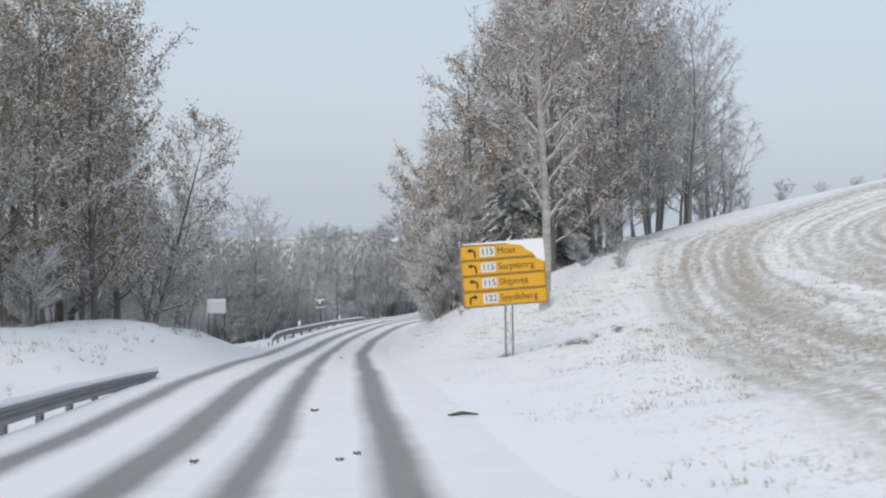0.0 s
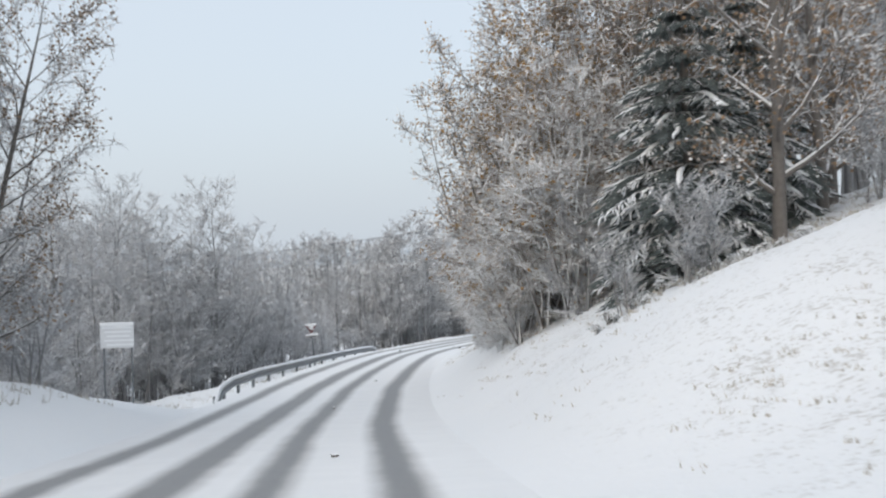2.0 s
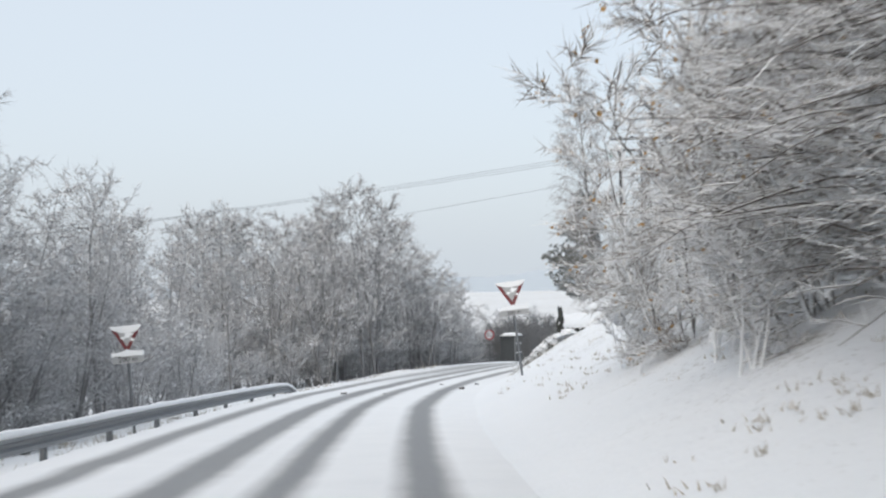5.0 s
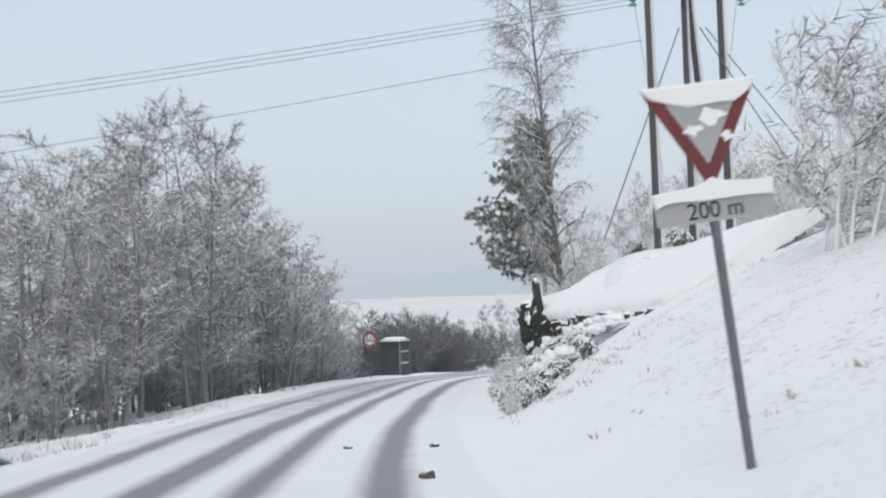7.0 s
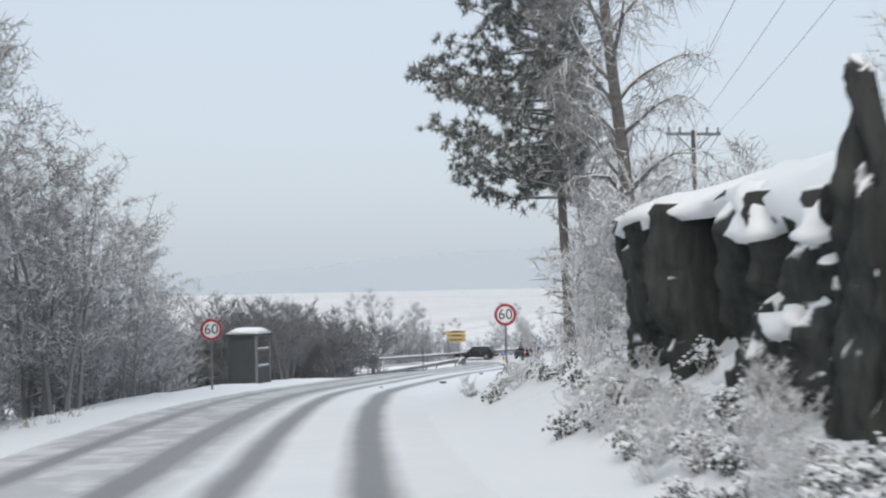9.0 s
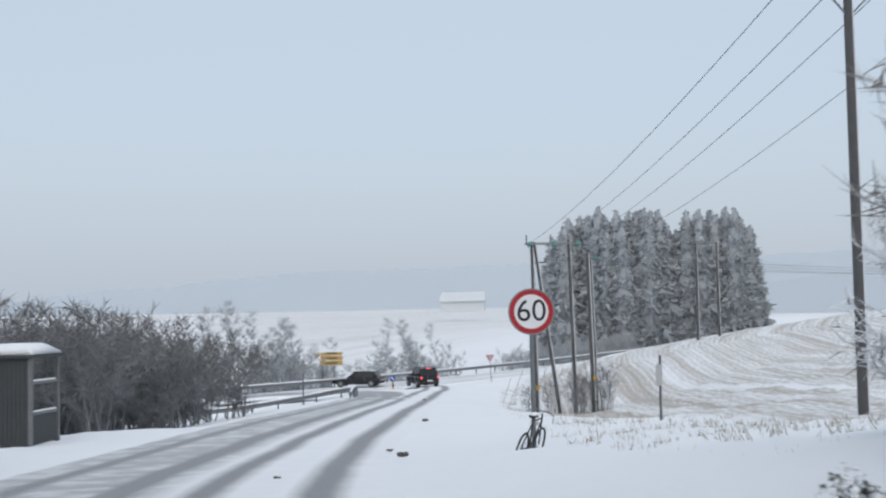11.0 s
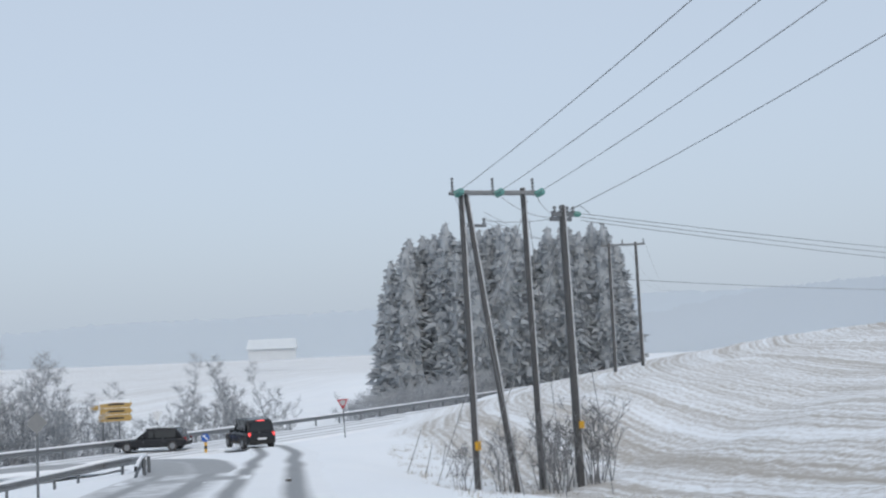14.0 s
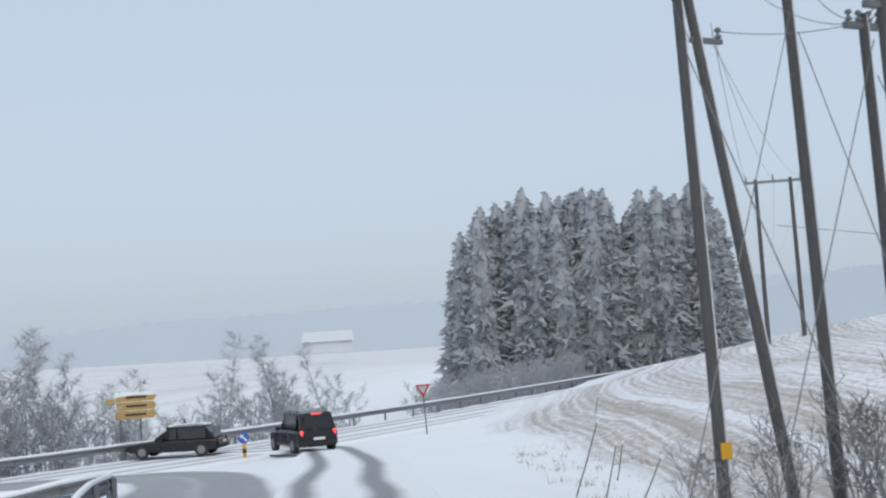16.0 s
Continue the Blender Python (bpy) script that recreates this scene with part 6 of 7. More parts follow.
def far_h_pole(x, y, h=9.6):
    gz = float(ground_z(x, y))
    root = thing("power_pole", Matrix.Translation((x, y, gz)), "twin power pole with one crossarm far out on the field", "power pole")
    a = Vector((0.84, -0.54, 0))
    for k in (-1.05, 1.05):
        pole(root, a * k, a * k * 0.97 + Vector((0, 0, h)), 0.16, 0.12)
    bm = bmesh.new()
    box(bm, -1.7, 1.7, -0.06, 0.06, h - 0.25, h - 0.1, 0.008, pose(0, 0, 0, 0, 0, -32.7))
    part("crossarm", bm, M_STEEL_D, root)
    for k in (-1.6, 0, 1.6):
        insulator(root, a * k + Vector((0, 0, h - 0.1)), (0, 0, 1), 3, 0.06, M_STEEL_D)


def arm_pole(x, y, top):
    gz = float(ground_z(x, y))
    root = thing("power_pole", Matrix.Translation((x, y, gz)), "single power pole with a braced crossarm", "power pole")
    h = top - gz
    pole(root, (0, 0, 0), (0, 0, h), 0.14, 0.11)
    bm = bmesh.new()
    box(bm, -1.2, 1.2, -0.05, 0.05, h - 0.2, h - 0.08, 0.008)
    part("crossarm", bm, M_STEEL_D, root)
    for k in (-1, 1):
        bm = bmesh.new()
        tube(bm, [(0, 0, h - 0.9), (k * 0.75, 0, h - 0.2)], 0.025, 6)
        part("brace", bm, M_STEEL_D, root)
    for k in (-1.1, -0.6, 0.6, 1.1):
        insulator(root, (k, 0, h - 0.08), (0, 0, 1), 2, 0.06, M_STEEL_D)


pole_group_rock()
pole_group_field()
far_h_pole(63.2, 245.4)
arm_pole(15.2, 164.1, 2.7)
for k in range(3):
    x = 1.2 + 1.5 * k
    arm = 13.9 + 1.3 * k
    wire((x, 124.4, 5.9), (-0.8 + 1.6 * k, 55, 11.5), 0.5)
    wire((x, 124.6, 5.9), (arm, 164.1, 2.8), 0.5)
    wire((1.2, 124.4, 5.3 - 0.12 * k), (-60, 131 + 2.5 * k, 0.5 + 0.3 * k), 0.9)
    wire((arm, 164.1, 2.8), (27.3 + 1.5 * k, 209.3 - 0.3 * k, -0.75), 0.55, r=0.014)
wire((1.4, 124.4, 4.1), (-60, 131, -2.5), 0.8)
wire((4.2, 124.4, 5.0), (3.5, 55, 11), 0.5)
wire((18.2, 164.1, 2.3), (31.0, 208.1, -1.5), 0.6, r=0.014)
for k in range(3):
    wire((31.1, 207, -1.6 - 0.12 * k), (150, 234 + 3 * k, -1.0 - 0.3 * k), 1.2, r=0.012)
    wire((61.9 + 1.35 * k, 246.2 - 0.85 * k, 1.6), (29.0, 210, -1.2 - 0.2 * k), 0.7)
    wire((61.9 + 1.35 * k, 246.2 - 0.85 * k, 1.7), (140, 330, 3), 1.5)
wire((63.2, 245.4, -1.2), (200, 290, 0.5), 1.0, r=0.02)


# ---- rock cutting ----
def slab(root, y0, y1, u0, u1, h0, h1, seed, lean=0.0, tip=1.0, name="slab", rough=1.0):
    """One upright block of the rock: a closed lump with broken faces, from y0 to y1 along the road and u0 to u1 away from it."""
    ny, nz, nu = 44, 60, 10
    v, f, index = [], [], {}

    def place(a, b, c):
        y, w, g = y0 + (y1 - y0) * a / ny, b / nz, c / nu
        h = (h0 + (h1 - h0) * a / ny) * w
        k = 1 + (tip - 1) * w
        yc = (y0 + y1) / 2
        y = yc + (y - yc) * k
        u = u0 + (u1 - u0) * g * (1 if tip == 1 else k)
        p = Vector((y * 1.3, h, seed * 3.7 + g * 1.5))
        cell = noise.voronoi(Vector((y * 2.0 + 0.3 * h + 0.3 * noise.noise(p), h * 0.55, seed * 1.9)))
        step = 1.2 * noise.noise(cell[1][0] * 7.3) + 0.5 * max(0.0, 1 - 6 * (cell[0][1] - cell[0][0]))
        fin = noise.noise(Vector((y * 4.6 + 0.5 * h, h * 0.7, seed)))
        out = (0.26 * step + 0.20 * fin + 0.16 * noise.noise(p * 1.1) + 0.15 * noise.noise(p * 3.3) + 0.07 * noise.noise(p * 8.0) + 0.03 * noise.noise(p * 17.0)) * rough
        front = 1 - g
        u += out * front + lean * w
        y += 0.12 * rough * noise.noise(p * 2.1 + Vector((9, 0, 0))) * (0.4 if tip != 1 else 1.0)
        h += 0.10 * rough * noise.noise(p * 1.7 + Vector((0, 9, 0))) * w
        x, yy = at_road(y, u)
        return x, yy, float(road_z(y)) - 0.25 + h

    def vert(a, b, c):
        key = (a, b, c)
        if key not in index:
            index[key] = len(v)
            v.append(place(a, b, c))
        return index[key]
    for a in range(ny):
        for b in range(nz):
            f.append((vert(a, b, 0), vert(a, b + 1, 0), vert(a + 1, b + 1, 0), vert(a + 1, b, 0)))
    for c in range(nu):
        for b in range(nz):
            f.append((vert(0, b, c), vert(0, b, c + 1), vert(0, b + 1, c + 1), vert(0, b + 1, c)))
            f.append((vert(ny, b, c), vert(ny, b + 1, c), vert(ny, b + 1, c + 1), vert(ny, b, c + 1)))
        for a in range(ny):
            f.append((vert(a, nz, c), vert(a, nz, c + 1), vert(a + 1, nz, c + 1), vert(a + 1, nz, c)))
    return mesh_ob(name, v, f, M_ROCK, root)


def snow_pad(root, y, u, dz, ly, lu, lz, seed, rough=1.0):
    bm = bmesh.new()
    bmesh.ops.create_icosphere(bm, subdivisions=3, radius=1.0)
    x, yy = at_road(y, u)
    z = float(road_z(y)) + dz
    for q in bm.verts:
        c = q.co.copy()
        k = 1 + rough * (0.55 * noise.noise(c * 1.3 + Vector((seed, 0, 0))) + 0.25 * noise.noise(c * 3.0 + Vector((0, seed, 0))))
        q.co = Vector((x + c.x * lu * k, yy + c.y * ly * k, z + (c.z if c.z > 0 else c.z * 0.45) * lz * k))
    return part("snow_pad", bm, M_SNOW, root, "pad of snow on a ledge", True)


def rock_face():
    """A blasted rock face beside the road: upright slabs under a soft lip of snow, with pads of snow on its ledges."""
    root = thing("rock_face", Matrix.Identity(4), "dark blasted rock face in upright slabs with snow on its ledges", "rock")
    slab(root, 130.5, 132.5, 3.78, 6.4, 3.1, 3.15, 1, -0.28, rough=0.8)
    slab(root, 128.9, 130.7, 4.35, 6.4, 3.0, 3.05, 2, 0.0)
    slab(root, 126.6, 129.0, 3.75, 6.4, 2.75, 3.0, 3, 0.05)
    slab(root, 125.2, 126.9, 4.0, 6.4, 2.55, 2.75, 4, 0.1)
    slab(root, 123.2, 125.5, 4.1, 6.4, 2.3, 2.5, 5, 0.15)
    slab(root, 120.8, 123.5, 4.3, 6.6, 2.4, 2.5, 6, 0.2)
    slab(root, 118.0, 121.1, 4.6, 6.8, 2.4, 2.45, 7, 0.25)
    slab(root, 115.6, 118.3, 5.0, 6.9, 2.35, 2.4, 8, 0.25)
    slab(root, 125.75, 126.65, 3.66, 4.4, 3.5, 3.6, 9, 0.12, 0.16, "spike", 0.6)
    slab(root, 124.6, 125.4, 3.75, 4.5, 1.5, 1.7, 10, 0.1, 0.7, "fallen_block")
    slab(root, 127.6, 128.4, 3.45, 4.3, 0.9, 1.1, 11, 0.1, 0.75, "fallen_block")
    # the soft lip of snow that hangs over the edge
    ys = np.arange(115.4, 132.75, 0.18)
    prof = [(-0.10, -0.30), (-0.22, -0.16), (-0.24, 0.02), (-0.12, 0.20), (0.15, 0.33), (0.7, 0.62), (1.4, 1.2), (2.3, 1.75), (3.4, 1.9)]
    v, f = [], []
    for y in ys:
        front = float(np.interp(y, [115.4, 118, 121, 124, 126, 127, 129.2, 130.2, 131, 132.7], [5.7, 5.3, 4.9, 4.55, 4.2, 3.95, 4.1, 4.1, 3.55, 3.75]))
        top = float(np.interp(y, [115.4, 118, 121, 124, 126, 127, 129, 132.7], [2.2, 2.25, 2.25, 2.3, 2.4, 2.5, 2.75, 2.85]))
        thin = float(np.interp(y, [115.4, 127, 129.5, 131], [0.95, 0.8, 0.5, 0.4]))
        for i, (a, z) in enumerate(prof):
            n1 = noise.noise(Vector((y * 1.1, i * 0.6, 3.0))) + 0.9 * noise.noise(Vector((y * 2.9, i * 0.9, 8.0))) + 0.5 * noise.noise(Vector((y * 6.0, i * 1.7, 1.0)))
            sag = -0.22 * max(0.0, noise.noise(Vector((y * 0.9, 5.0, 0)))) if i < 3 else 0.0
            x, yy = at_road(y, front + a + 0.12 * n1)
            v.append((x, yy, float(road_z(y)) + top + z * thin + (0.13 * n1 + sag) * (1 if i < 7 else 0.3)))
    k = len(prof)
    for i in range(len(ys) - 1):
        for j in range(k - 1):
            f.append((i * k + j, (i + 1) * k + j, (i + 1) * k + j + 1, i * k + j + 1))
    f.append(tuple(range(k)))
    f.append(tuple((len(ys) - 1) * k + j for j in range(k))[::-1])
    mesh_ob("snow_lip", v, f, M_SNOW, root, "soft lip of snow hanging over the edge")
    for n, (y, u, dz, ly, lu, lz) in enumerate(((127.4, 3.8, 1.45, 0.34, 0.22, 0.2), (126.2, 3.95, 0.65, 0.28, 0.2, 0.2), (125.6, 4.0, 0.8, 0.22, 0.2, 0.24), (124.3, 4.05, 1.55, 0.35, 0.25, 0.22), (129.6, 4.2, 1.0, 0.4, 0.3, 0.3), (129.0, 4.1, 2.0, 0.3, 0.25, 0.3), (128.2, 3.85, 2.35, 0.45, 0.3, 0.35), (129.9, 4.3, 0.45, 0.5, 0.35, 0.35),
                                                   (123.4, 4.1, 0.6, 0.45, 0.3, 0.25), (121.4, 4.0, 1.3, 0.5, 0.3, 0.22), (119.6, 4.2, 1.25, 0.55, 0.3, 0.25), (117.2, 4.5, 1.2, 0.6, 0.35, 0.25), (118.4, 3.7, 0.55, 0.5, 0.3, 0.26), (120.6, 3.7, 0.5, 0.5, 0.3, 0.25), (122.2, 3.7, 0.5, 0.4, 0.3, 0.22), (116.4, 3.8, 0.5, 0.6, 0.35, 0.3), (126.9, 3.8, 2.2, 0.25, 0.2, 0.25))):
        snow_pad(root, y, u, dz, ly, lu, lz, n * 3.1)
    # heaps of snow over the undergrowth at its foot
    for n in range(90):
        y = 115.2 + 0.086 * n
        u = 3.3 + 1.4 * ((n * 0.618) % 1.0) * (1.0 if y < 120 else 0.5)
        x, yy = at_road(y, u)
        k = 0.32 + 0.45 * ((n * 0.37) % 1.0)
        snow_pad(root, y, u, float(ground_z(x, yy)) - float(road_z(y)) + 0.12 + 0.12 * ((n * 0.77) % 1.0), 0.36 * k, 0.30 * k, 0.20 * k, 60 + n * 2.3, 1.6)
    return root


rock_face()


# ---- bus shelter ----
def bus_shelter():
    x, y = -2.35, 176.2
    root = thing("bus_shelter", stand(x, y, -30), "small dark timber bus shelter with a thick snowy roof", "bus shelter")
    m_wall = plain("tarred_boards", (0.075, 0.082, 0.085), 0.7, 0, 0.25, 9.0)
    m_inside = plain("grey_boards", (0.22, 0.23, 0.235), 0.7, 0, 0.2, 9.0)
    H = 2.3
    for i in range(11):
        bm = bmesh.new()
        box(bm, -0.68 + i * 0.122, -0.563 + i * 0.122, -0.72, -0.69, 0.02, H, 0.004)
        part("board", bm, m_wall, root)
    for i in range(11):
        bm = bmesh.new()
        box(bm, -0.72, -0.69, -0.68 + i * 0.122, -0.563 + i * 0.122, 0.02, H, 0.004)
        part("board", bm, m_wall, root)
    bm = bmesh.new()
    box(bm, -0.68, 0.68, 0.69, 0.72, 0.02, 0.85, 0.004)
    part("back_wall", bm, m_wall, root)
    for px, py in ((0.70, -0.70), (0.70, 0.70), (-0.70, -0.70), (-0.70, 0.70)):
        bm = bmesh.new()
        box(bm, px - 0.05, px + 0.05, py - 0.05, py + 0.05, -0.2, H, 0.006)
        part("corner_post", bm, m_inside if px > 0 else m_wall, root)
    for z in (0.85, 1.65):
        bm = bmesh.new()
        box(bm, 0.67, 0.73, -0.65, 0.65, z - 0.04, z + 0.04, 0.006)
        rail = part("rail", bm, m_inside, root)
        bm = bmesh.new()
        box(bm, 0.66, 0.74, -0.6, 0.6, z + 0.042, z + 0.085, 0.015)
        part("snow_strip", bm, M_SNOW, rail, "strip of snow on the rail")
        bm = bmesh.new()
        box(bm, -0.65, 0.65, 0.67, 0.73, z - 0.04, z + 0.04, 0.006)
        part("rail", bm, m_inside, root)
    bm = bmesh.new()
    box(bm, 0.69, 0.71, -0.65, 0.65, 0.05, 0.80, 0.004)
    part("side_panel", bm, m_wall, root)
    bm = bmesh.new()
    box(bm, -0.6, 0.6, 0.3, 0.66, 0.40, 0.46, 0.006)
    part("bench", bm, m_inside, root)
    bm = bmesh.new()
    box(bm, -0.84, 0.84, -0.84, 0.84, H, H + 0.10, 0.01)
    part("roof", bm, m_wall, root)
    bm = bmesh.new()
    box(bm, -0.87, 0.87, -0.87, 0.87, H + 0.10, H + 0.26, 0.0)
    for vv in bm.verts:
        if vv.co.z > H + 0.2:
            vv.co.x *= 0.55
            vv.co.y *= 0.55
            vv.co.z += 0.12
    bmesh.ops.bevel(bm, geom=bm.edges[:], offset=0.06, segments=3, affect="EDGES")
    part("snow_cap", bm, M_SNOW, root, "thick pad of snow on the roof", True)


bus_shelter()


# ---- bicycle leaning on the speed sign ----
def bicycle():
    m_paint = plain("dark_bike_paint", (0.03, 0.035, 0.04), 0.4, 0.2, 0.15)
    m_tyre = plain("black_tyre", (0.02, 0.02, 0.02), 0.8, 0, 0.1)
    x, y = 6.22, 162.3
    root = thing("bicycle", stand(x, y, 47) @ pose(0, 0, -0.22, 15, 0, 0) @ Matrix.Scale(0.9, 4), "dark snow-dusted bicycle leaning against the sign post", "bicycle")
    for wx in (-0.52, 0.52):
        bm = bmesh.new()
        a = [(wx + 0.33 * math.cos(t * 0.2618), 0, 0.34 + 0.33 * math.sin(t * 0.2618)) for t in range(25)]
        tube(bm, a, 0.022, 6, False)
        w = part("wheel", bm, m_tyre, root, smooth_faces=True)
        for s in range(9):
            bm = bmesh.new()
            c, sn = math.cos(s * 0.698), math.sin(s * 0.698)
            tube(bm, [(wx, 0, 0.34), (wx + 0.32 * c, 0, 0.34 + 0.32 * sn)], 0.003, 3)
            part("spoke", bm, M_STEEL, w)
    tubes = {"top_tube": [(-0.22, 0, 0.88), (0.32, 0, 0.90)], "down_tube": [(-0.05, 0, 0.32), (0.35, 0, 0.82)], "seat_tube": [(-0.05, 0, 0.32), (-0.25, 0, 0.98)],
             "chain_stay": [(-0.05, 0, 0.32), (-0.52, 0.03, 0.34)], "seat_stay": [(-0.22, 0, 0.86), (-0.52, 0.03, 0.34)], "fork": [(0.31, 0, 0.98), (0.40, 0, 0.70), (0.52, 0, 0.34)]}
    for nm, pts in tubes.items():
        bm = bmesh.new()
        tube(bm, pts, 0.017, 7)
        part(nm, bm, m_paint, root)
    bm = bmesh.new()
    tube(bm, [(0.22, -0.28, 1.02), (0.32, -0.12, 1.06), (0.31, 0, 1.04), (0.32, 0.12, 1.06), (0.22, 0.28, 1.02)], 0.014, 6)
    part("handlebar", bm, M_STEEL_D, root)
    bm = bmesh.new()
    box(bm, -0.40, -0.12, -0.07, 0.07, 0.97, 1.02, 0.02)
    part("saddle", bm, m_tyre, root)
    bm = bmesh.new()
    box(bm, -0.39, -0.13, -0.06, 0.06, 1.022, 1.06, 0.015)
    part("snow_cap", bm, M_SNOW, root, "strip of snow on the saddle")
    for k in (-1, 1):
        bm = bmesh.new()
        tube(bm, [(-0.05, 0.03 * k, 0.32), (-0.05 + 0.1 * k, 0.08 * k, 0.32 - 0.13 * k)], 0.012, 5)
        part("pedal_arm", bm, M_STEEL_D, root)


bicycle()


# ---- snow stake in the field's edge ----
def snow_stake():
    x, y = 13.04, 169.2
    root = thing("marker_stake", stand(x, y, -20), "dark roadside marker stake with a pale reflector plate", "marker stake")
    bm = bmesh.new()
    tube(bm, [(0, 0, -0.3), (0.02, 0, 1.72)], 0.04, 8)
    part("stake", bm, M_POLE, root)
    bm = bmesh.new()
    box(bm, -0.11, 0.03, -0.075, -0.05, 0.95, 1.5, 0.008)
    part("reflector", bm, M_GREYSIGN, root, "pale reflector plate")


snow_stake()


# ---- thin marker sticks at the field's corner ----
def marker_stick(x, y, h, lean, turn):
    root = thing("marker_stick", stand(x, y, turn, lean), "thin dark marker stick leaning in the snow", "marker stick", "marker sticks")
    bm = bmesh.new()
    tube(bm, [(0, 0, -0.3), (0.01, 0, h * 0.5), (0, 0, h)], [0.016, 0.014, 0.010], 6)
    part("stick", bm, M_CLOD, root)
    bm = bmesh.new()
    tube(bm, [(0, 0, h - 0.12), (0.0, 0, h - 0.02)], 0.018, 6)
    part("cap", bm, M_SNOW, root, "dab of snow on the tip")


for x, y, h, lean, turn in ((27.2, 213.4, 1.75, 20, -25), (28.0, 213.5, 1.35, 15, -20), (28.7, 213.2, 1.25, 26, -30), (30.4, 216.5, 1.1, 12, -25), (40.1, 231.8, 1.0, 14, -25)):
    marker_stick(x, y, h, lean, turn)


# ---- junction furniture ----
def small_signs():
    yield_sign(40.8, 248.6, -24, -2, 2.35, 0.80, "", False, label="red and white yield triangle on a thin post at the junction")
    root = thing("sign_back", stand(13.07, 209.1, -20), "diamond sign seen from behind on a steel post", "road sign")
    round_post(root, 2.6, 0.04)
    bm = bmesh.new()
    plate(bm, [(0.0, 1.95), (0.31, 2.27), (0.0, 2.59), (-0.31, 2.27)], -0.01, 0.005)
    part("sign_plate", bm, M_SIGNBACK, root)
    root = thing("sign_back", stand(29.8, 255.7, -30, z=MAIN_Z - 0.6), "grey triangular sign seen from behind beyond the guardrail", "road sign")
    round_post(root, 3.0, 0.035)
    bm = bmesh.new()
    plate(bm, [(0, 2.2), (0.42, 2.95), (-0.42, 2.95)], -0.01, 0.005)
    part("sign_plate", bm, M_WHITE, root)
    # island bollard
    root = thing("island_bollard", stand(30.0, 245.8, -28), "blue and yellow direction bollard on the snowy traffic island", "bollard")
    bm = bmesh.new()
    tube(bm, [(0, 0, -0.1), (0, 0, 0.75)], 0.09, 10)
    part("bollard_body", bm, M_TAG, root)
    bm = bmesh.new()
    tube(bm, [(0, 0, 0.25), (0, 0, 0.45)], 0.094, 10)
    part("black_band", bm, M_BLACK, root)
    bm = bmesh.new()
    plate(bm, [(0.26 * math.cos(-a * 0.2618), 0.95 + 0.26 * math.sin(-a * 0.2618)) for a in range(24)], -0.10, -0.085)
    disc = part("blue_disc", bm, M_BLUE, root, "blue round disc")
    bm = bmesh.new()
    plate(bm, [(0.12, 0.78), (0.17, 0.86), (-0.05, 1.06), (0.06, 1.10), (-0.16, 1.12), (-0.16, 0.92), (-0.10, 1.0)][::-1], -0.106, -0.101)
    part("arrow", bm, M_WHITE, disc)
    # yellow direction boards beyond the main road
    root = thing("direction_boards", stand(28.9, 265.0, -22), "stack of yellow direction boards on posts, the top one under snow", "road sign")
    gz = float(ground_z(28.9, 265.0))
    up = -10.45 - gz
    for x in (-0.6, 0.6):
        round_post(root, up + 1.9, 0.05, x, 0.06)
    for i, (w, dx) in enumerate(((2.3, 0.25), (2.2, 0.3), (2.2, 0.3))):
        z = up + 0.25 + i * 0.52
        bm = bmesh.new()
        plate(bm, [(dx - w / 2, z), (dx + w / 2, z), (dx + w / 2 + 0.2, z + 0.24), (dx + w / 2, z + 0.48), (dx - w / 2, z + 0.48)], -0.02, 0.01)
        b = part("board", bm, M_YELLOW_D, root, "yellow arrow-ended board")
        bm = bmesh.new()
        plate(bm, rect(w * 0.55, 0.13, dx + 0.1, z + 0.24, 0.02), -0.028, -0.019)
        part("text_bar", bm, M_BLACK, b)
    bm = bmesh.new()
    plate(bm, [(-1.3, up + 1.15), (-0.9, up + 1.15), (-0.9, up + 1.5), (-1.3, up + 1.5), (-1.55, up + 1.32)], -0.02, 0.01)
    part("board", bm, M_YELLOW_D, root, "short yellow board")
    snow_cap(root, [(-0.9, up + 1.85), (1.4, up + 1.85), (1.45, up + 1.6), (0.3, up + 1.68), (-0.9, up + 1.55)][::-1], -0.05, 0.04)


small_signs()


# ---- cars ----
def loft(bm, sections):
    """Skins closed rings of equal length into one body."""
    rings = [[bm.verts.new(p) for p in s] for s in sections]
    n = len(rings[0])
    for a, b in zip(rings, rings[1:]):
        for k in range(n):
            bm.faces.new((a[k], a[(k + 1) % n], b[(k + 1) % n], b[k]))
    bm.faces.new(rings[0][::-1])
    bm.faces.new(rings[-1])
    bmesh.ops.recalc_face_normals(bm, faces=bm.faces[:])


def section(y, w, z0, z1, r):
    """A rounded cross-section of a car at y."""
    pts = []
    for sx, z, a0 in ((1, z1, 0), (-1, z1, 90), (-1, z0, 180), (1, z0, 270)):
        for k in range(4):
            a = radians(a0 + 30 * k)
            pts.append((sx * (w / 2 - r) + r * math.cos(a), y, (z - r if z == z1 else z + r) + r * math.sin(a)))
    return pts


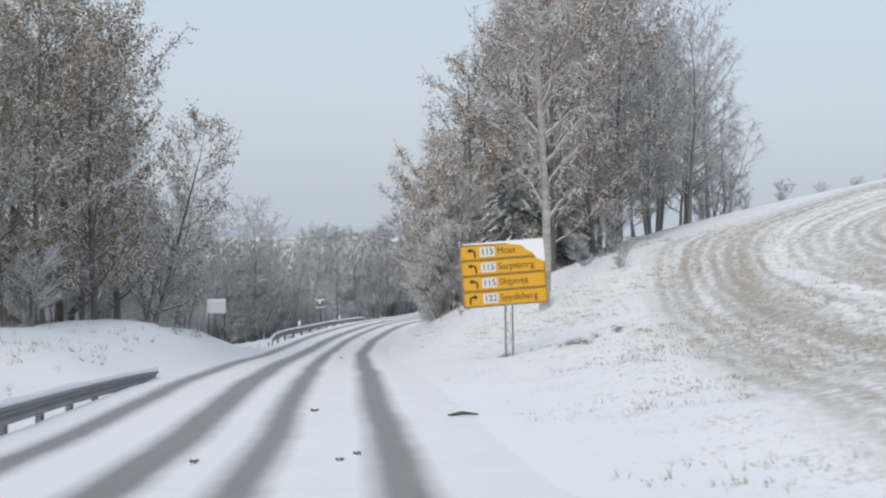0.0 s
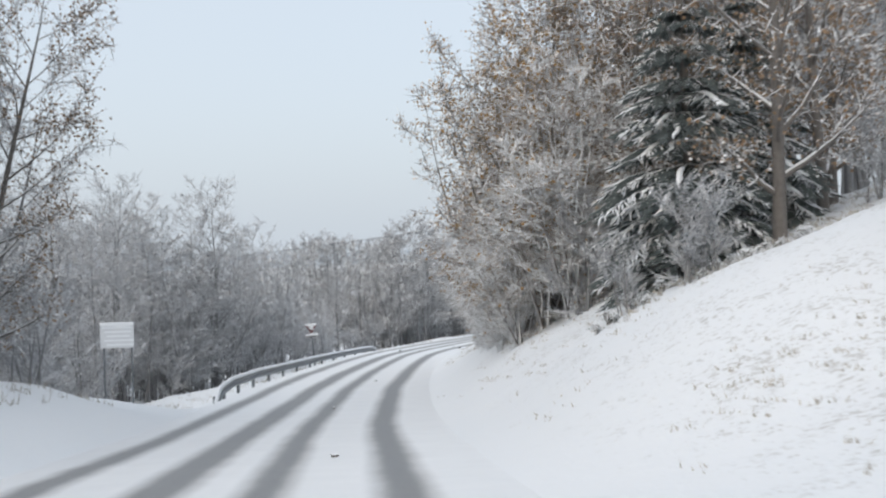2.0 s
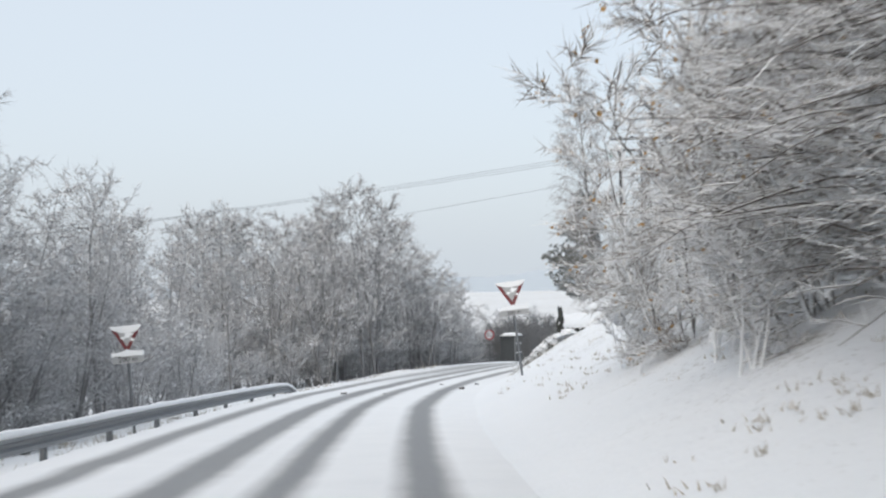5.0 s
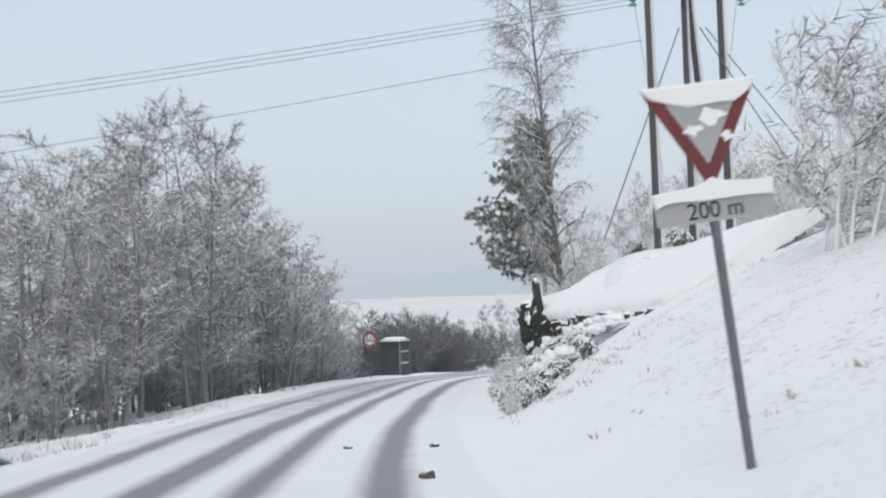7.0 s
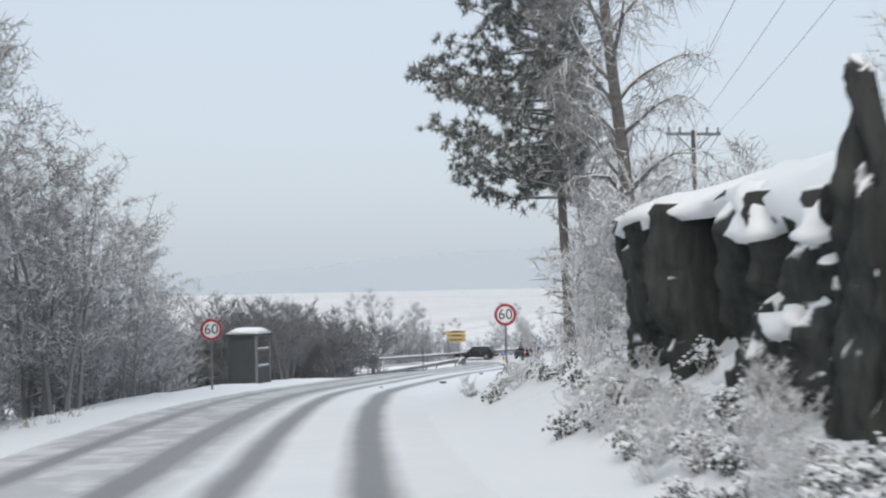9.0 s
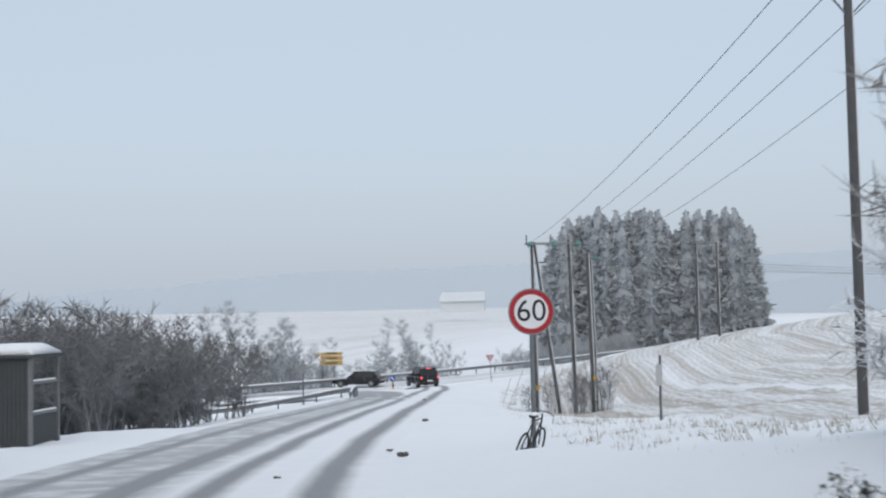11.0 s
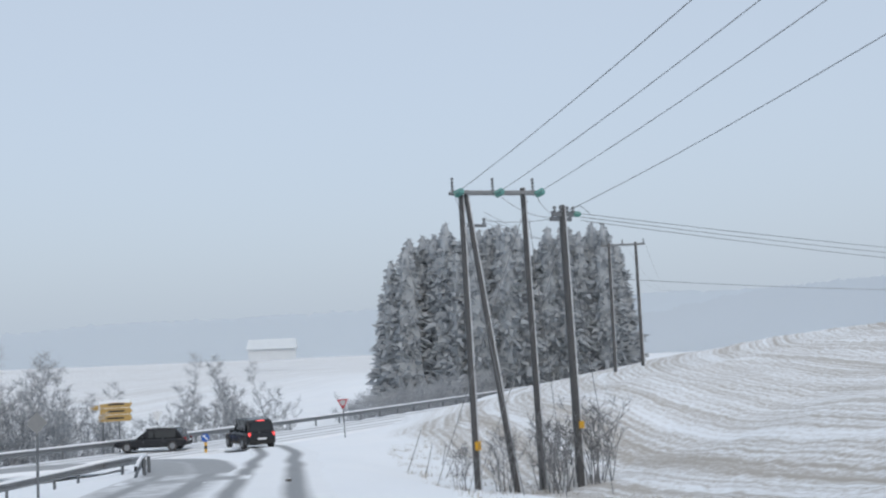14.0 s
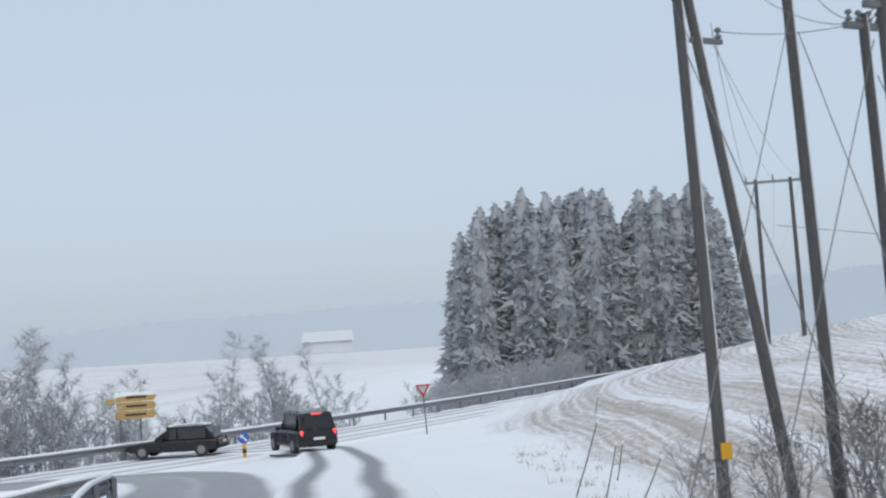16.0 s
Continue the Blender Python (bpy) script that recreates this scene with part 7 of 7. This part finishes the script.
def car(x, y, z, turn, length, width, height, paint, label, suv=True, lit=False, snow=False):
    root = thing("car", Matrix.Translation((x, y, z)) @ pose(0, 0, 0, 0, 0, turn), label, "car", "cars at the junction")
    L, W, H = length, width, height
    belt = H * 0.56
    bm = bmesh.new()
    loft(bm, [section(-L / 2, W * 0.86, 0.40, belt * 0.86, 0.10), section(-L / 2 + 0.10, W * 0.95, 0.30, belt * 0.98, 0.12), section(-L / 2 + 0.5, W, 0.26, belt, 0.12), section(0, W, 0.25, belt, 0.12),
              section(L / 2 - 1.3, W, 0.25, belt * 0.97, 0.12), section(L / 2 - 0.35, W * 0.95, 0.28, belt * 0.86, 0.12), section(L / 2, W * 0.82, 0.36, belt * 0.74, 0.10)])
    part("body", bm, paint, root, smooth_faces=False)
    bm = bmesh.new()
    rear = -L / 2 + (0.14 if suv else 0.22)
    front = L / 2 - (1.75 if suv else 1.65)
    zb = belt - 0.03

    def roof_ring(y, w0, z0):
        return section(y, w0, zb, z0, min(0.09, (z0 - zb) / 2.2))
    loft(bm, [roof_ring(rear, W * 0.90, zb + 0.12), roof_ring(rear + (0.22 if suv else 0.45), W * 0.80, H - 0.06), roof_ring(rear + 0.8, W * 0.80, H), roof_ring(0.25, W * 0.80, H), roof_ring(front - 0.55, W * 0.80, H - 0.07), roof_ring(front + 0.15, W * 0.86, zb + 0.12)])
    part("cabin", bm, paint, root)
    m_glass = CAR_GLASS
    # windows stand just proud of the cabin
    bm = bmesh.new()
    plate(bm, [(-W * 0.33, zb + 0.16), (W * 0.33, zb + 0.16), (W * 0.30, H - 0.12), (-W * 0.30, H - 0.12)], 0, 0.02)
    rw = part("rear_window", bm, m_glass, root, "dark rear window")
    rw.matrix_basis = Matrix.Translation((0, rear + (0.02 if suv else 0.06), 0))
    for sx in (-1, 1):
        for y0, y1 in ((rear + 0.42, -0.35), (-0.27, front - 0.62)):
            bm = bmesh.new()
            box(bm, sx * W * 0.405, sx * W * 0.425, y0, y1, zb + 0.06, H - 0.13, 0.0)
            for v in bm.verts:
                if v.co.z < H - 0.4:
                    v.co.x += sx * 0.03 * W
            bmesh.ops.recalc_face_normals(bm, faces=bm.faces[:])
            part("side_window", bm, m_glass, root)
    for sx in (-1, 1):
        for wy in (-L / 2 + 0.85, L / 2 - 0.9):
            bm = bmesh.new()
            r = 0.35 if suv else 0.32
            tube(bm, [(sx * (W / 2 - 0.20), wy, r), (sx * (W / 2 + 0.015), wy, r)], r, 20)
            wh = part("wheel", bm, CAR_TYRE, root)
            bm = bmesh.new()
            tube(bm, [(sx * (W / 2 - 0.02), wy, r), (sx * (W / 2 + 0.022), wy, r)], r * 0.62, 12)
            part("rim", bm, M_STEEL, wh)
    for sx in (-1, 1):
        bm = bmesh.new()
        box(bm, sx * W * 0.40 - 0.06, sx * W * 0.40 + 0.07, -L / 2 - 0.005, -L / 2 + 0.16, belt * 0.76, belt * 1.0, 0.03)
        part("tail_light", bm, LAMP_ON if lit else CAR_LAMP, root, "red tail lamp")
        bm = bmesh.new()
        box(bm, sx * W * 0.34 - 0.14, sx * W * 0.34 + 0.14, L / 2 - 0.16, L / 2 - 0.02, belt * 0.58, belt * 0.74, 0.03)
        part("headlight", bm, M_WHITE, root, "clear headlight")
        bm = bmesh.new()
        box(bm, sx * (W / 2 + 0.10) - 0.09, sx * (W / 2 + 0.10) + 0.09, front - 0.35, front - 0.15, zb, zb + 0.16, 0.03)
        part("wing_mirror", bm, paint, root)
    if lit:
        bm = bmesh.new()
        box(bm, -0.22, 0.22, rear - 0.01, rear + 0.10, H - 0.12, H - 0.07, 0.008)
        part("brake_light", bm, LAMP_ON, root, "lit high brake light")
    bm = bmesh.new()
    box(bm, -W * 0.44, W * 0.44, -L / 2 - 0.06, -L / 2 + 0.2, 0.33, 0.55, 0.05)
    part("rear_bumper", bm, CAR_TYRE, root)
    bm = bmesh.new()
    box(bm, -0.26, 0.26, -L / 2 - 0.068, -L / 2 - 0.055, 0.58, 0.69, 0.003)
    part("number_plate", bm, M_WHITE, root, "pale number plate with a plain bar")
    if snow:
        bm = bmesh.new()
        box(bm, -W * 0.37, W * 0.37, rear + 0.5, front - 0.5, H - 0.02, H + 0.06, 0.03)
        part("snow_cap", bm, M_SNOW, root, "snow on the roof")
    for sx in (-1, 1):
        bm = bmesh.new()
        tube(bm, [(sx * W * 0.36, rear + 0.5, H - 0.02), (sx * W * 0.36, rear + 0.6, H + 0.05), (sx * W * 0.36, front - 0.9, H + 0.05), (sx * W * 0.36, front - 0.75, H - 0.03)], 0.018, 6)
        part("roof_rail", bm, CAR_TYRE, root)
    return root


CAR_GLASS = plain("dark_car_glass", (0.02, 0.025, 0.03), 0.08, 0, 0.1)
CAR_TYRE = plain("car_rubber", (0.025, 0.025, 0.026), 0.8, 0, 0.1)
CAR_LAMP = plain("red_lamp_glass", (0.30, 0.01, 0.015), 0.2, 0, 0.1)
CAR_PAINT = plain("dark_car_paint", (0.025, 0.027, 0.032), 0.25, 0.3, 0.2, 2.0)
LAMP_ON, lt, lb = shader("lit_red_lamp")
lb.inputs["Base Color"].default_value = (0.6, 0.03, 0.03, 1)
lb.inputs["Emission Color"].default_value = (1.0, 0.10, 0.09, 1)
lb.inputs["Emission Strength"].default_value = 1.5
car(31.7, 242.6, max(float(road_z(242.6)), MAIN_Z) + 0.05, -2, 4.6, 1.86, 1.78, CAR_PAINT, "dark sport utility car with red brake lights lit near the junction", True, True)
car(28.0, 250.4, MAIN_Z + 0.05, 58, 4.7, 1.82, 1.47, CAR_PAINT, "dark estate car with a snowy roof on the main road", False, False, True)


# ---- barn and distance ----
def barn():
    x, y = 166.0, 583.0
    root = thing("barn", Matrix.Translation((x, y, -4.2)) @ pose(0, 0, 0, 0, 0, -24) @ Matrix.Scale(0.85, 4), "long pale barn with a snow-covered roof far off in the haze", "barn")
    # roof snow and wall are both tinted towards the distance haze
    m_roof = plain("hazy_barn_roof_snow", (0.64, 0.68, 0.71), 0.85, 0, 0.05, 0.5)
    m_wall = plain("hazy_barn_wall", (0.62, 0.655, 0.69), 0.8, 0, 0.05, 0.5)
    bm = bmesh.new()
    box(bm, -10, 10, -5, 5, -1.5, 3.6, 0.05)
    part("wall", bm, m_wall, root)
    for s in (-1, 1):
        bm = bmesh.new()
        vs = [bm.verts.new(p) for p in ((-10.8, s * 6.2, 3.1), (10.8, s * 6.2, 3.1), (10.2, 0, 7.2), (-10.2, 0, 7.2), (-10.8, s * 6.2, 3.4), (10.8, s * 6.2, 3.4), (10.2, 0, 7.5), (-10.2, 0, 7.5))]
        for q in ((0, 1, 2, 3), (4, 5, 6, 7), (0, 1, 5, 4), (1, 2, 6, 5), (2, 3, 7, 6), (3, 0, 4, 7)):
            bm.faces.new([vs[i] for i in q])
        bmesh.ops.recalc_face_normals(bm, faces=bm.faces[:])
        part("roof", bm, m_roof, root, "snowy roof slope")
    bm = bmesh.new()
    for v0 in (-10.0, 10.0):
        vs = [bm.verts.new(p) for p in ((v0 - 0.05, -5, 3.55), (v0 - 0.05, 5, 3.55), (v0 - 0.05, 0, 7.1), (v0 + 0.05, -5, 3.55), (v0 + 0.05, 5, 3.55), (v0 + 0.05, 0, 7.1))]
        for q in ((0, 1, 2), (5, 4, 3), (0, 3, 4, 1), (1, 4, 5, 2), (2, 5, 3, 0)):
            bm.faces.new([vs[i] for i in q])
    part("gable", bm, m_wall, root)
    for k in (-6.5, -2, 2.5, 7):
        bm = bmesh.new()
        box(bm, k - 0.9, k + 0.9, -5.08, -4.98, 0.2, 1.9, 0.02)
        part("door", bm, m_wall, root)


barn()


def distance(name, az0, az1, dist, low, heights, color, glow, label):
    """A far wooded ridge as a ragged backdrop; the falling snow's haze is put into its pale colour and glow."""
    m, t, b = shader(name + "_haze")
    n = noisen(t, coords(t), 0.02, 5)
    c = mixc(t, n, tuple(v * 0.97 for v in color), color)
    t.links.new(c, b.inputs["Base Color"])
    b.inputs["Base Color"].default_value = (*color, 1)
    # the emission imitates light scattered in the haze before the ridge
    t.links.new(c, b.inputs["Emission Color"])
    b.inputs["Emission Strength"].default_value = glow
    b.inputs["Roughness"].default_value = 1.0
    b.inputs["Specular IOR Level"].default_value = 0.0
    v, f = [], []
    n = 420
    for i in range(n):
        az = radians(az0 + (az1 - az0) * i / (n - 1))
        h = float(np.interp(i / (n - 1), np.linspace(0, 1, len(heights)), heights))
        h += dist * 0.0030 * noise.noise(Vector((i * 0.09, dist, 0))) + dist * 0.0028 * noise.noise(Vector((i * 0.7, dist, 1)))
        x, y = 10 + dist * math.sin(az), 190 + dist * math.cos(az)
        v += [(x, y, low), (x, y, h)]
    f = [(2 * i, 2 * i + 2, 2 * i + 3, 2 * i + 1) for i in range(n - 1)]
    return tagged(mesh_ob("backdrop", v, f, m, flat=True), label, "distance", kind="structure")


distance("ridge", -40, 80, 900, -60, [6, 6, 6, 10, 27, 30, 33, 30, 34, 40], (0.435, 0.49, 0.548), 0.20, "wooded ridge in the painted haze of falling snow")
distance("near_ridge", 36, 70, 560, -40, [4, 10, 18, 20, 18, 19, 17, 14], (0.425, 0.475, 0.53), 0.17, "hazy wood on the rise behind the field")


# ---- shrubs at the rock's foot and on its top ----
for k in range(44):
    y = 114.5 + 0.33 * k
    x, yy = at_road(y, float(np.interp(y, [115, 120, 125, 130], [2.8, 2.8, 2.85, 3.0])) + rng.uniform(-0.3, 0.5))
    plant(("bramble_b", "bush_a", "bramble")[k % 3], x, yy, (rng.uniform(0.32, 0.6) if k % 3 != 1 else rng.uniform(0.09, 0.15)) * (1.0 if y < 121 else 0.75), rng.uniform(0, 360))
for k in range(22):
    y = 115.5 + 0.42 * k
    x, yy = at_road(y, rng.uniform(3.5, 4.3))
    plant("bramble_b" if k % 3 else "bramble", x, yy, rng.uniform(0.35, 0.6), rng.uniform(0, 360), sink=-0.08)
for k in range(34):
    y = 129 + 0.62 * k
    x, yy = at_road(y, rng.uniform(2.6, 4.4))
    plant("bush_a" if k % 3 == 1 else "bramble", x, yy, rng.uniform(0.10, 0.18) if k % 3 == 1 else rng.uniform(0.35, 0.7), rng.uniform(0, 360))
for k in range(26):
    x, yy = at_road(114.0 + 0.33 * k, (2.9, 3.3, 3.8)[k % 3] + rng.uniform(-0.15, 0.2))
    plant("bramble_b" if k % 2 else "bramble", x, yy, rng.uniform(0.40, 0.65), rng.uniform(0, 360), sink=0.06)
for k in range(48):
    x, yy = at_road(122.5 + 0.2 * k, (2.7, 3.05, 3.4)[k % 3] + rng.uniform(-0.2, 0.2))
    plant(("bush_a", "bramble_b", "bramble", "bush_b")[k % 4], x, yy, rng.uniform(0.09, 0.16) if k % 4 in (0, 3) else rng.uniform(0.35, 0.6), rng.uniform(0, 360))
for k in range(16):
    x, yy = at_road(116 + 1.1 * k, rng.uniform(6.4, 9.5))
    plant("bramble", x, yy, rng.uniform(0.5, 0.9), rng.uniform(0, 360))
for k in range(6):
    x, yy = at_road(136 + 2.6 * k, rng.uniform(4.2, 5.2))
    plant("bush_s", x, yy, rng.uniform(0.2, 0.32), rng.uniform(0, 360))
for x, y, s in ((28.2, 208.2, 0.9), (29.8, 207.9, 1.1), (30.8, 206.3, 1.2), (30.2, 207.5, 1.0), (29.2, 206.2, 0.8), (31.2, 207.2, 0.9), (26.9, 208.8, 0.7)):
    plant("weed", x, y, s, 50 * s * x)


# ---- withered grass ----
def grass(name, spots, label, hmin, hmax):
    w = Wood()
    g = random.Random(77)
    for x, y in spots:
        z = float(ground_z(x, y)) - 0.03
        for _ in range(g.randint(5, 9)):
            p = Vector((x + g.gauss(0, 0.10), y + g.gauss(0, 0.10), z))
            d = Vector((g.gauss(0, 0.5), g.gauss(0, 0.5), 1.0)).normalized()
            w.twig(p, p + d * g.uniform(hmin, hmax), g.uniform(0.007, 0.016))
    ob = mesh_ob(name, w.v, w.f, M_GRASS, flat=True)
    return tagged(ob, label, "grass", kind="stuff")


g2 = random.Random(8)
spots = []
while len(spots) < 4200:
    y, u = g2.uniform(6, 118), g2.uniform(2.8, 15)
    thick = 0.30 + 0.10 * min(u - 4, 4) if y < 62 else 0.05
    if noise.noise(Vector((u * 0.45, y * 0.45, 2.0))) + 0.5 * noise.noise(Vector((u * 1.6, y * 1.6, 5.0))) + thick > g2.uniform(0.1, 0.8):
        spots.append(at_road(y + g2.gauss(0, 0.4), u + g2.gauss(0, 0.4)))
grass("bank_grass", spots, "withered grass tufts poking through the snow on the bank", 0.03, 0.12)
spots = [at_road(g2.uniform(152, 226), g2.uniform(4.6, 10.0)) for _ in range(700)]
grass("verge_grass", spots, "withered grass tufts along the field's snowy edge", 0.08, 0.26)
spots = [at_road(g2.uniform(20, 150), -g2.uniform(6.2, 11)) for _ in range(700)]
grass("hollow_grass", spots, "withered grass showing through snow below the road", 0.10, 0.30)


# ---- clods and a broken stick on the road ----
def clod(x, y, s, turn):
    bm = bmesh.new()
    bmesh.ops.create_icosphere(bm, subdivisions=2, radius=s)
    for v in bm.verts:
        v.co *= 1 + 0.35 * noise.noise(v.co / s * 1.3 + Vector((x, y, 0)))
        v.co.z *= 0.5
    ob = part("clod", bm, M_CLOD)
    ob.matrix_basis = pose(x, y, float(road_z(y)) + s * 0.25, 0, 0, turn)
    return tagged(ob, "dark clod of frozen slush dropped on the snowy road", "clod", "clods on the road")


for y, u, s in ((19.0, -0.6, 0.07), (12.8, -0.15, 0.05), (13.4, 0.05, 0.05), (12.4, -1.7, 0.05), (44.2, -0.3, 0.06), (58, -0.9, 0.05), (71, -0.35, 0.06), (105, -2.6, 0.10), (108, 0.95, 0.11), (104.6, -1.25, 0.06), (112.8, -0.2, 0.07), (112.5, 1.15, 0.08), (163, 1.6, 0.11), (164.5, 1.3, 0.07), (176, 1.6, 0.10), (160, -0.2, 0.06), (203, 0.4, 0.09), (205.5, -1.9, 0.07)):
    x, yy = at_road(y, u)
    clod(x, yy, s, 40 * u + y)
bm = bmesh.new()
tube(bm, [(-0.22, 0, 0.02), (0.0, 0.03, 0.05), (0.25, 0.0, 0.03)], [0.02, 0.035, 0.015], 7)
stick = part("broken_stick", bm, M_CLOD)
sx, sy = at_road(18.2, 1.7)
stick.matrix_basis = pose(sx, sy, float(road_z(sy)) + 0.02, 0, 0, 10)
tagged(stick, "dark broken stick lying on the snowy verge", "stick")
